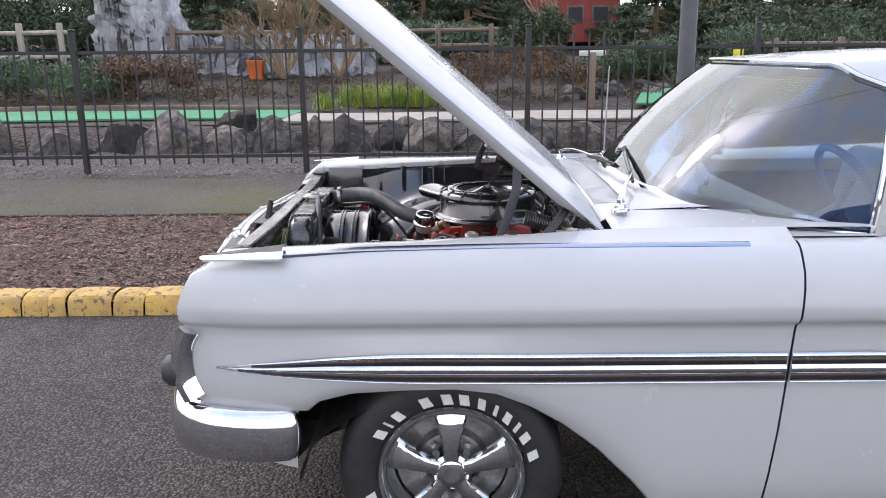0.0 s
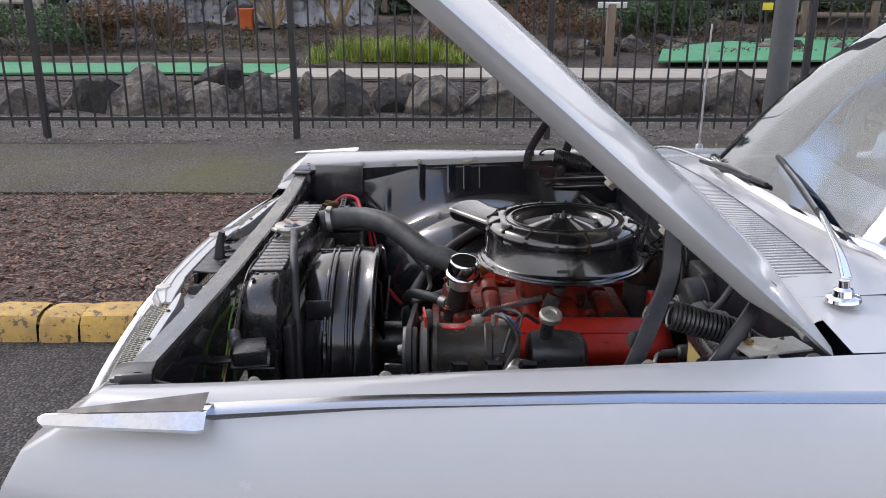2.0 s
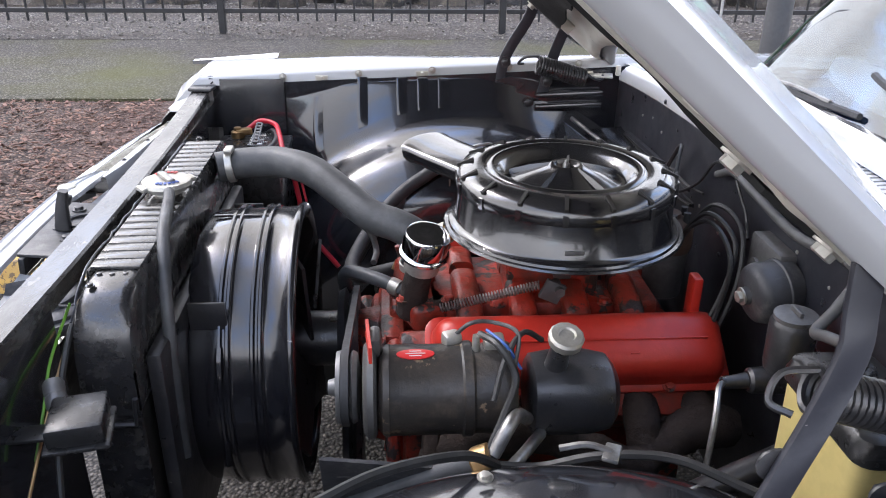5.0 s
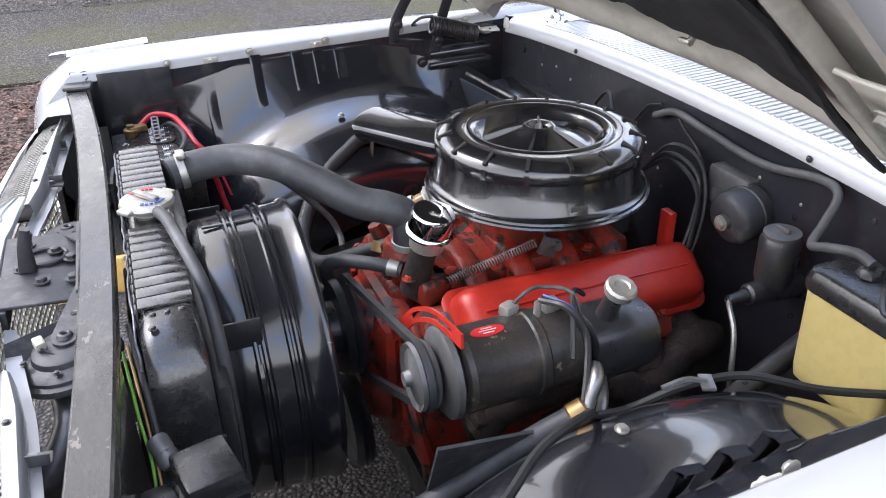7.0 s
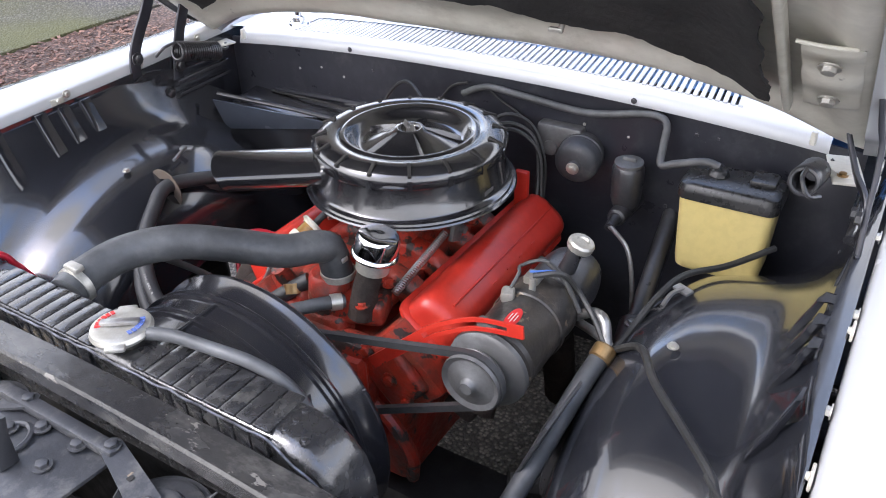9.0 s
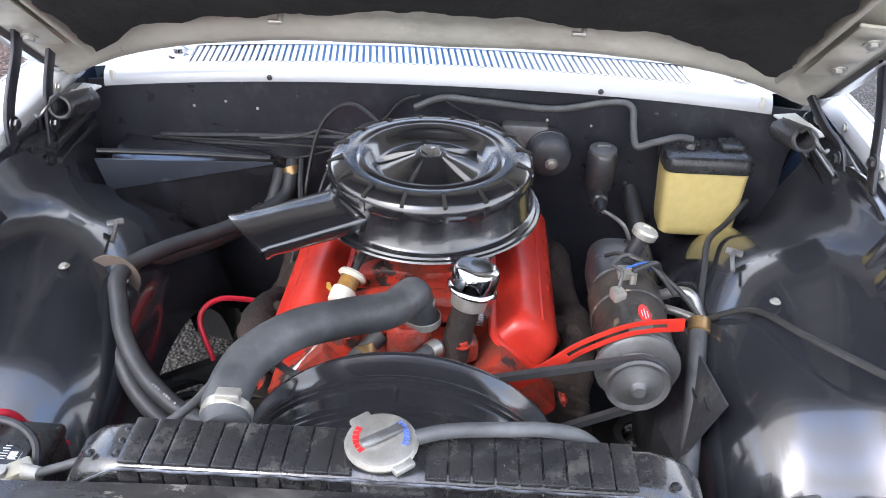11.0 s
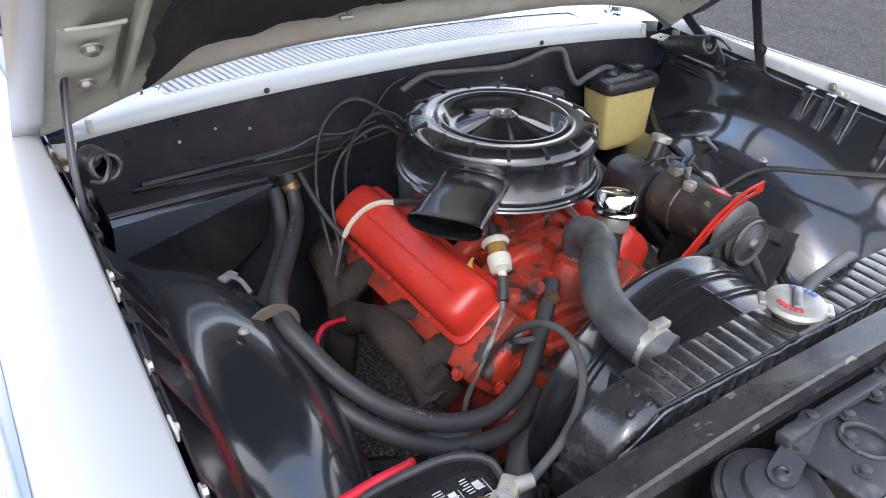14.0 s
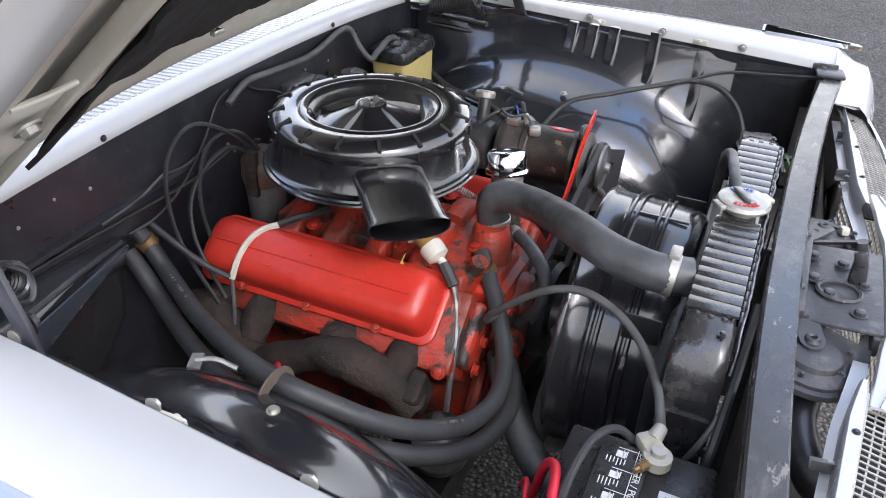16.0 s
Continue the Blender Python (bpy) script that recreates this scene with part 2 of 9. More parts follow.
INSUL = surf("black_hood_insulation", (0.016, 0.016, 0.016), (0.028, 0.027, 0.026), (0.8, 0.95), scale=7, bump=0.005, bscale=22)
# near-black for undersides; also paints the shade inside slots and holes
SHADE = surf("underside_and_shade_black", (0.012, 0.012, 0.012), (0.022, 0.020, 0.018), (0.5, 0.8), scale=8, bump=0.002, bscale=40)
PLASTW = surf("white_plastic", (0.62, 0.60, 0.52), (0.55, 0.52, 0.42), (0.3, 0.45), scale=20)
AMBER = surf("fuel_stained_plastic", (0.30, 0.17, 0.05), (0.22, 0.11, 0.03), (0.15, 0.25), scale=60)
BLUEV = surf("blue_vinyl", (0.10, 0.22, 0.46), (0.08, 0.18, 0.38), (0.35, 0.5), scale=12, bump=0.001, bscale=90)
DASH = surf("pale_blue_dash_paint", (0.35, 0.42, 0.52), (0.30, 0.37, 0.47), (0.3, 0.45), scale=6)
GLASS = glass_mat("window_glass", (0.93, 0.97, 0.95))
# dark glass colour shades the cabin; raised IOR strengthens the sky reflection
DIMMED = glass_mat("dimmed_windscreen_glass", (0.36, 0.43, 0.47))
DIMMED.node_tree.nodes["Principled BSDF"].inputs["IOR"].default_value = 1.72
TRIM = surf("bright_trim", (0.50, 0.51, 0.53), (0.44, 0.45, 0.47), (0.16, 0.26), metal=1.0, scale=3, spread=0.4, speckle=0.08)
LENS = glass_mat("headlamp_lens", (0.95, 0.95, 0.95), 0.1)


def stony(name, dark, light, tar, scale, bump, moss=None, big=0.5):
    """Asphalt or gravel: single stones of differing grey set in a binder, worn in patches."""
    m = surf(name, dark, light, (0.75, 0.95), scale=big, spread=0.3)
    n, l = m.node_tree.nodes, m.node_tree.links
    b = n["Principled BSDF"]
    src = b.inputs["Base Color"].links[0].from_socket
    tc = n.new("ShaderNodeTexCoord")
    vo = n.new("ShaderNodeTexVoronoi")
    vo.inputs["Scale"].default_value = scale
    l.new(tc.outputs["Object"], vo.inputs["Vector"])
    bw = n.new("ShaderNodeSeparateColor")
    l.new(vo.outputs["Color"], bw.inputs["Color"])
    mr = n.new("ShaderNodeMapRange")
    mr.inputs["To Min"].default_value, mr.inputs["To Max"].default_value = 0.35, 1.9
    l.new(bw.outputs["Red"], mr.inputs["Value"])
    mu = n.new("ShaderNodeMixRGB")
    mu.blend_type = "MULTIPLY"
    mu.inputs[0].default_value = 1.0
    l.new(src, mu.inputs[1])
    l.new(mr.outputs["Result"], mu.inputs[2])
    rp = n.new("ShaderNodeValToRGB")
    rp.color_ramp.elements[0].position, rp.color_ramp.elements[1].position = 0.35, 0.62
    l.new(vo.outputs["Distance"], rp.inputs["Fac"])
    mt = n.new("ShaderNodeMixRGB")
    mt.inputs[2].default_value = (*tar, 1)
    l.new(rp.outputs["Color"], mt.inputs[0])
    l.new(mu.outputs["Color"], mt.inputs[1])
    out = mt.outputs["Color"]
    if moss:
        nz = n.new("ShaderNodeTexNoise")
        nz.inputs["Scale"].default_value, nz.inputs["Detail"].default_value = 0.75, 8
        l.new(tc.outputs["Object"], nz.inputs["Vector"])
        r2 = n.new("ShaderNodeValToRGB")
        r2.color_ramp.elements[0].position, r2.color_ramp.elements[1].position = 0.44, 0.66
        l.new(nz.outputs["Fac"], r2.inputs["Fac"])
        mm = n.new("ShaderNodeMixRGB")
        mm.inputs[2].default_value = (*moss, 1)
        sc = n.new("ShaderNodeMath")
        sc.operation = "MULTIPLY"
        sc.inputs[1].default_value = 0.75
        l.new(r2.outputs["Color"], sc.inputs[0])
        l.new(sc.outputs[0], mm.inputs[0])
        l.new(out, mm.inputs[1])
        out = mm.outputs["Color"]
    l.new(out, b.inputs["Base Color"])
    bp = n.new("ShaderNodeBump")
    bp.inputs["Strength"].default_value, bp.inputs["Distance"].default_value = 0.8, bump
    bp.invert = True
    l.new(vo.outputs["Distance"], bp.inputs["Height"])
    l.new(bp.outputs["Normal"], b.inputs["Normal"])
    return m


ASPHALT = stony("weathered_asphalt", (0.094, 0.084, 0.074), (0.064, 0.057, 0.050), (0.026, 0.023, 0.021), 85, 0.014, None, 1.3)
PATHM = stony("mossy_asphalt_path", (0.090, 0.078, 0.062), (0.124, 0.106, 0.086), (0.034, 0.029, 0.024), 70, 0.014, (0.088, 0.088, 0.024))
GRAVELM = stony("grey_gravel", (0.135, 0.115, 0.098), (0.095, 0.080, 0.068), (0.035, 0.030, 0.026), 50, 0.02, (0.05, 0.036, 0.026))
MULCHM = stony("bark_mulch", (0.095, 0.060, 0.044), (0.230, 0.155, 0.112), (0.024, 0.015, 0.011), 55, 0.02, (0.085, 0.042, 0.030), 9)
CHIPM = island_tint(surf("bark_chip", (0.20, 0.115, 0.082), (0.12, 0.066, 0.050), (0.75, 0.95), scale=2, bump=0.002, bscale=200), 0.75)
SOILM = stony("leaf_littered_soil", (0.056, 0.036, 0.026), (0.032, 0.022, 0.017), (0.012, 0.008, 0.006), 16, 0.05, (0.085, 0.060, 0.042), 3)
KERBM = surf("cracked_yellow_kerb_paint", (0.60, 0.37, 0.085), (0.40, 0.245, 0.075), (0.6, 0.8), scale=7, bump=0.006, bscale=40,
             chips=(0.15, 0.10, 0.055), chip_at=0.57, chip_scale=22, dust=(0.40, 0.29, 0.12))
FENCEM = surf("black_fence_paint", (0.014, 0.014, 0.016), (0.024, 0.024, 0.026), (0.45, 0.65), scale=6, bump=0.0006, bscale=60)
TURFM = surf("green_putting_turf", (0.080, 0.29, 0.145), (0.062, 0.24, 0.115), (0.85, 0.95), scale=3, bump=0.004, bscale=220)
CONCM = surf("pale_concrete", (0.36, 0.32, 0.27), (0.29, 0.26, 0.22), (0.8, 0.95), scale=3, bump=0.002, bscale=90)
ROCKM = surf("basalt_boulder", (0.022, 0.021, 0.021), (0.085, 0.072, 0.060), (0.7, 0.92), scale=4.5, bump=0.05, bscale=7, dust=(0.20, 0.165, 0.12), rnd=0.75, spread=0.06)
FAUXM = surf("grey_sprayed_rockwork", (0.40, 0.40, 0.41), (0.20, 0.20, 0.21), (0.7, 0.9), scale=1.6, bump=0.06, bscale=6, stretch=(1.6, 1, 0.4),
             chips=(0.045, 0.043, 0.042), chip_at=0.60, chip_scale=1.9, dust=(0.11, 0.10, 0.08))
LEAFD = island_tint(surf("dark_evergreen_leaf", (0.030, 0.050, 0.022), (0.045, 0.068, 0.028), (0.5, 0.7), scale=2), 0.5)
LEAFM = island_tint(surf("ivy_leaf", (0.045, 0.082, 0.035), (0.060, 0.10, 0.040), (0.45, 0.65), scale=2), 0.5)
GRASSM = island_tint(surf("fresh_and_straw_grass", (0.15, 0.27, 0.030), (0.30, 0.30, 0.060), (0.6, 0.8), scale=5), 0.5)
LEAFR = island_tint(surf("russet_leaf", (0.10, 0.055, 0.035), (0.14, 0.075, 0.035), (0.6, 0.8), scale=3), 0.5)
TWIG = surf("tan_twig_bark", (0.26, 0.19, 0.11), (0.20, 0.14, 0.08), (0.7, 0.9), scale=12, bump=0.004, bscale=60)
GREYWOOD = surf("bleached_grey_timber", (0.40, 0.36, 0.31), (0.26, 0.23, 0.20), (0.7, 0.9), scale=5, bump=0.004, bscale=30, stretch=(1, 1, 0.2))
WOODM = surf("weathered_timber", (0.20, 0.15, 0.11), (0.14, 0.105, 0.08), (0.7, 0.9), scale=5, bump=0.004, bscale=30, stretch=(1, 1, 0.2))
CABINM = surf("red_painted_boards", (0.30, 0.06, 0.045), (0.23, 0.045, 0.035), (0.6, 0.8), scale=4)
ROOFM = surf("dark_roof_shingle", (0.07, 0.055, 0.05), (0.05, 0.045, 0.04), (0.8, 0.9), scale=6)
ORANGE = surf("orange_plastic", (0.72, 0.17, 0.035), (0.62, 0.14, 0.03), (0.45, 0.6), scale=6)
YELSIGN = surf("yellow_sign_paint", (0.75, 0.6, 0.03), (0.7, 0.55, 0.03), (0.4, 0.5), scale=8)
POLEM = surf("grey_painted_pole", (0.085, 0.088, 0.095), (0.065, 0.067, 0.072), (0.4, 0.55), scale=6)
DARKIN = surf("dark_interior", (0.02, 0.022, 0.026), (0.03, 0.032, 0.036), (0.6, 0.8), scale=6)


# ---- building helpers ----
def finish(bm, angle=38):
    bmesh.ops.recalc_face_normals(bm, faces=bm.faces[:])
    lim = radians(angle)
    for f in bm.faces:
        f.smooth = True
    for e in bm.edges:
        if len(e.link_faces) == 2 and e.calc_face_angle(0) > lim:
            e.smooth = False


def part(name, bm, material, parent=None, label="", angle=38):
    """Links a bmesh, built in world places, as one mesh object under a thing or part."""
    finish(bm, angle)
    me = bpy.data.meshes.new(name)
    bm.to_mesh(me)
    bm.free()
    me.materials.append(material)
    ob = new(name, me)
    hang(ob, parent)
    if label:
        ob["label"] = label
    return ob


def hang(ob, parent):
    if parent:
        up = parent
        at = Vector((0, 0, 0))
        while up:
            at += up.location
            up = up.parent
        ob.parent = parent
        if parent.type == "EMPTY":
            ob.matrix_parent_inverse = Matrix.Translation(-at)


def thing(name, loc, label, category, group=""):
    ob = new(name)
    ob.empty_display_size = 0.05
    ob.location = loc
    return tagged(ob, label, category, group)


def box(bm, c, s, rot=(0, 0, 0), bev=0.0, seg=2):
    m = pose(*c, *rot) @ Matrix.Diagonal((*s, 1))
    vs = bmesh.ops.create_cube(bm, size=1.0, matrix=m)["verts"]
    if bev:
        es = list({e for v in vs for e in v.link_edges})
        bmesh.ops.bevel(bm, geom=es, offset=bev, segments=seg, profile=0.5, affect="EDGES", clamp_overlap=True)


def frame_of(axis):
    z = Vector(axis).normalized()
    x = z.orthogonal().normalized()
    return x, z.cross(x), z


def lathe(bm, prof, o, axis, seg=32, arc=360.0, start=0.0, ref=None):
    """Turns a profile of (radius, height) about an axis through o."""
    x, y, z = frame_of(axis)
    if ref:
        x = (Vector(ref) - z * Vector(ref).dot(z)).normalized()
        y = z.cross(x)
    o = Vector(o)
    full = arc >= 360
    n = seg if full else seg + 1
    rings = []
    for i in range(n):
        a = radians(start + arc * i / seg)
        u = x * math.cos(a) + y * math.sin(a)
        rings.append([bm.verts.new(o + u * max(r, 1e-4) + z * h) for r, h in prof])
    for i in range(seg):
        p, q = rings[i], rings[(i + 1) % n]
        for j in range(len(prof) - 1):
            bm.faces.new((p[j], q[j], q[j + 1], p[j + 1]))
    return rings


def cyl(bm, p0, p1, r0, r1=None, seg=20, bev=0.0):
    p0, p1 = Vector(p0), Vector(p1)
    h = (p1 - p0).length
    r1 = r0 if r1 is None else r1
    b = min(bev, h * 0.4, r0 * 0.6, r1 * 0.6)
    prof = [(0, 0), (r0 - b, 0), (r0, b), (r1, h - b), (r1 - b, h), (0, h)] if b else [(0, 0), (r0, 0), (r1, h), (0, h)]
    lathe(bm, prof, p0, p1 - p0, seg)


def smooth_path(pts, n=8):
    """A Catmull-Rom curve through the points, n steps a span."""
    p = [Vector(q) for q in pts]
    p = [p[0] * 2 - p[1]] + p + [p[-1] * 2 - p[-2]]
    out = []
    for i in range(1, len(p) - 2):
        a, b, c, d = p[i - 1:i + 3]
        for k in range(n):
            t = k / n
            out.append(0.5 * ((2 * b) + (c - a) * t + (2 * a - 5 * b + 4 * c - d) * t * t + (3 * b - a - 3 * c + d) * t ** 3))
    out.append(p[-2])
    return out


def sweep(bm, path, ring, caps=True, up=None):
    """Carries a closed ring of (side, up) offsets along a path; ring may be a function of the share of the way."""
    path = [Vector(q) for q in path]
    n = len(path)
    t0 = (path[1] - path[0]).normalized()
    nrm = Vector(up) if up else t0.orthogonal()
    nrm = (nrm - t0 * nrm.dot(t0)).normalized()
    rings = []
    for i, q in enumerate(path):
        t = (path[min(i + 1, n - 1)] - path[max(i - 1, 0)]).normalized()
        if up:
            nrm = Vector(up)
        nrm = (nrm - t * nrm.dot(t)).normalized()
        s = t.cross(nrm)
        rg = ring(i / (n - 1)) if callable(ring) else ring
        rings.append([bm.verts.new(q + s * a + nrm * b) for a, b in rg])
    m = len(rings[0])
    for i in range(n - 1):
        for j in range(m):
            k = (j + 1) % m
            bm.faces.new((rings[i][j], rings[i][k], rings[i + 1][k], rings[i + 1][j]))
    if caps:
        bm.faces.new(rings[0][::-1])
        bm.faces.new(rings[-1])


def circle(r, seg=10):
    return [(r * math.cos(2 * math.pi * i / seg), r * math.sin(2 * math.pi * i / seg)) for i in range(seg)]


def tube(bm, pts, r, seg=10, n=8):
    path = smooth_path(pts, n) if n > 1 else pts
    if isinstance(r, (int, float)):
        sweep(bm, path, circle(r, seg))
    else:
        sweep(bm, path, lambda f: circle(r[0] + (r[1] - r[0]) * f, seg))


def roughen(bm, amount, scale):
    """Uneven cast or rusted skin: pushes every vertex by noise at two scales."""
    for v in bm.verts:
        p = v.co * scale
        d = Vector((noise.noise(p), noise.noise(p + Vector((9, 0, 0))), noise.noise(p + Vector((0, 9, 0)))))
        e = Vector((noise.noise(p * 3.1), noise.noise(p * 3.1 + Vector((5, 0, 0))), noise.noise(p * 3.1 + Vector((0, 5, 0)))))
        v.co += (d + e * 0.5) * amount


def coil(bm, p0, p1, R, r, turns, seg=6, per=14):
    p0, p1 = Vector(p0), Vector(p1)
    x, y, z = frame_of(p1 - p0)
    h = (p1 - p0).length
    n = int(turns * per)
    pts = [p0 + z * (h * i / n) + (x * math.cos(2 * math.pi * i / per) + y * math.sin(2 * math.pi * i / per)) * R for i in range(n + 1)]
    sweep(bm, pts, circle(r, seg))


def sheet(bm, fn, nu, nv, thick=0.0):
    vs = [[bm.verts.new(fn(i / nu, j / nv)) for j in range(nv + 1)] for i in range(nu + 1)]
    fs = [bm.faces.new((vs[i][j], vs[i + 1][j], vs[i + 1][j + 1], vs[i][j + 1])) for i in range(nu) for j in range(nv)]
    if thick:
        bmesh.ops.recalc_face_normals(bm, faces=fs)
        bmesh.ops.solidify(bm, geom=fs, thickness=thick)
    return vs


def grid_rows(bm, rows):
    vs = [[bm.verts.new(p) for p in r] for r in rows]
    for i in range(len(vs) - 1):
        for j in range(len(vs[0]) - 1):
            bm.faces.new((vs[i][j], vs[i + 1][j], vs[i + 1][j + 1], vs[i][j + 1]))


def loft(bm, rings, caps=True):
    vs = [[bm.verts.new(p) for p in r] for r in rings]
    m = len(vs[0])
    for i in range(len(vs) - 1):
        for j in range(m):
            k = (j + 1) % m
            bm.faces.new((vs[i][j], vs[i][k], vs[i + 1][k], vs[i + 1][j]))
    if caps:
        bm.faces.new(vs[0][::-1])
        bm.faces.new(vs[-1])


def rrect(w, h, r, n=4):
    """A rounded rectangle as a ring of (a, b)."""
    out = []
    for cx, cy, a0 in ((w / 2 - r, h / 2 - r, 0), (-w / 2 + r, h / 2 - r, 90), (-w / 2 + r, -h / 2 + r, 180), (w / 2 - r, -h / 2 + r, 270)):
        for k in range(n + 1):
            a = radians(a0 + 90 * k / n)
            out.append((cx + r * math.cos(a), cy + r * math.sin(a)))
    return out


def lerp_table(tab, x):
    if x <= tab[0][0]:
        return tab[0][1]
    for (a, va), (b, vb) in zip(tab, tab[1:]):
        if x <= b:
            return va + (vb - va) * (x - a) / (b - a)
    return tab[-1][1]


BOLT = {}


def bolt(parent, p, axis, r=0.008, material=None):
    """A hexagon-headed bolt on its washer, sharing one mesh for each size and finish."""
    material = material or STEEL
    key = (round(r, 4), material.name)
    if key not in BOLT:
        bm = bmesh.new()
        lathe(bm, [(0, 0), (r * 1.5, 0), (r * 1.5, r * 0.25), (0, r * 0.25)], (0, 0, 0), (0, 0, 1), 14)
        lathe(bm, [(0, r * 0.2), (r, r * 0.2), (r, r * 0.9), (r * 0.8, r), (0, r)], (0, 0, 0), (0, 0, 1), 6)
        finish(bm)
        me = bpy.data.meshes.new("bolt")
        bm.to_mesh(me)
        bm.free()
        me.materials.append(material)
        BOLT[key] = me
    ob = new("bolt", BOLT[key])
    q = Vector((0, 0, 1)).rotation_difference(Vector(axis).normalized())
    ob.rotation_mode = "QUATERNION"
    ob.location, ob.rotation_quaternion = p, q
    hang(ob, parent)
    return ob

# ---- the car: body ----
car = thing("car", (0, 0, 0), "white vintage two-door hardtop car with its hood raised, parked on asphalt", "car")
YC = 0.012  # the car's centre line

FRONT = [(0.40, -0.63), (0.556, -0.66), (0.592, -0.700), (0.62, -0.716), (0.72, -0.712), (0.772, -0.702), (0.802, -0.726), (0.852, -0.730),
         (0.905, -0.712), (0.96, -0.680), (0.985, -0.655), (1.01, -0.62), (1.03, -0.60)]
ARCH = [(-0.45, 0.50), (-0.405, 0.553), (-0.373, 0.583), (-0.28, 0.606), (-0.128, 0.614), (0.0, 0.616), (0.114, 0.602), (0.206, 0.565),
        (0.299, 0.511), (0.394, 0.437), (0.50, 0.33), (0.565, 0.25)]
UPPER = [(0.795, 0.950), (0.797, 1.003), (0.803, 1.009), (0.84, 1.015), (0.884, 1.017), (0.898, 1.013), (0.916, 1.004), (0.942, 0.980), (0.972, 0.938),
         (0.992, 0.897), (1.003, 0.852), (1.005, 0.822), (0.998, 0.808), (0.984, 0.800)]
LOWER = [(0.981, 0.02), (0.984, 0.12), (0.992, 0.32), (0.999, 0.55), (0.996, 0.8), (0.985, 0.97), (0.975, 1.0), (0.93, 1.0)]
ZC = 0.796


def bolt_z(x, s):
    """Height of the bolted inner edge of the fender: it rises towards the windscreen; the fence side is raised to fit
    the camera's view.
    """
    return 1.0005 + 0.0065 * s + 0.05 * (min(x, 0.5) + 0.045)


def crest_z(x, s):
    return 1.0105 + 0.0065 * s - 0.016 * max(0.0, (-0.25 - x) / 0.45)


def bottom_front(x):
    if x < -0.405:
        return 0.556
    if x < 0.565:
        return lerp_table(ARCH, x)
    return 0.25


def bottom_rear(x):
    r2 = 0.39 ** 2 - (x - 3.02) ** 2
    return max(0.25, 0.30 + math.sqrt(r2) * 0.75) if r2 > 0 else 0.25


def gap_x(z):
    """The slanting gap between fender and door."""
    return 0.888 + 0.103 * (min(max(z, 0.25), 1.02) - 0.62)


def flange_in(x, s):
    """How far the inner flange leans into the bay: the fence side is drawn in towards the firewall."""
    return 0.023 + 0.021 * min(1.0, max(0.0, (x + 0.41) / 0.54)) if s > 0 else -0.018


def side_panel(name, x0, x1, sgn, zbot, front=False, steps=60, drop=None, label=""):
    bm = bmesh.new()
    us = sorted({i / steps for i in range(steps + 1)} | ({0.004, 0.012, 0.025} if front else set()))
    rows = []
    for y, v in UPPER + LOWER:
        low = (y, v) in LOWER
        row = []
        zn = v if not low else ZC + (0.556 - ZC) * v
        xf = lerp_table(FRONT, zn) - 0.013 if front else x0
        if front:
            w = min(1.0, max(0.0, (0.884 - y) / 0.081))
            zf = zn
            if not low and v > 0.94:
                zf = zn + (crest_z(xf, sgn) - 1.017) * (1 - w) * min(1.0, (v - 0.93) / 0.05) + (bolt_z(xf, sgn) - 1.001) * w
            row.append((xf + 0.01, YC + sgn * 0.70, min(zf, 0.918)))
            row.append((xf - 0.003, YC + sgn * (min(y, 0.98) - 0.085 if y > 0.82 else 0.71), min(zf, 0.925 + max(0.0, y - 0.80) * 0.5)))
            row.append((xf - 0.002, YC + sgn * (y - 0.045 if y > 0.84 else y - 0.03), min(zf, 0.945 + max(0.0, y - 0.80) * 0.5)))
        for u in us:
            zg = v if not low else ZC + (0.30 - ZC) * v
            xe = gap_x(zg) if front else x1
            xf = xf if front else (gap_x(zg) + 0.006 if x0 < 1 else x0)
            x = xf + (xe - xf) * u
            t = max(0.0, (-0.42 - x) / 0.30) if front else 0.0
            z = v if not low else ZC + (zbot(x) - ZC) * v
            if low and z > 0.78:
                z = min(z, 0.793)
            if front and not low and v > 0.94:
                w = min(1.0, max(0.0, (0.884 - y) / 0.081))
                z += (crest_z(x, sgn) - 1.017) * (1 - w) * min(1.0, (v - 0.93) / 0.05) + (bolt_z(x, sgn) - 1.001) * w
            elif not low and v > 0.94:
                z += crest_z(0.888, sgn) - 1.017
            if drop and not low:
                z -= drop(x) * max(0.0, (v - 0.85) / 0.15)
            inw = 0.0
            if front and y < 0.82 and not low:
                inw = flange_in(x, sgn)
            row.append((x, YC + sgn * (y - inw - 0.035 * t * t * (1 if y > 0.85 else 0.3)), z))
        rows.append(row)
    grid_rows(bm, rows)
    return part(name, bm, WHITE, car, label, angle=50)


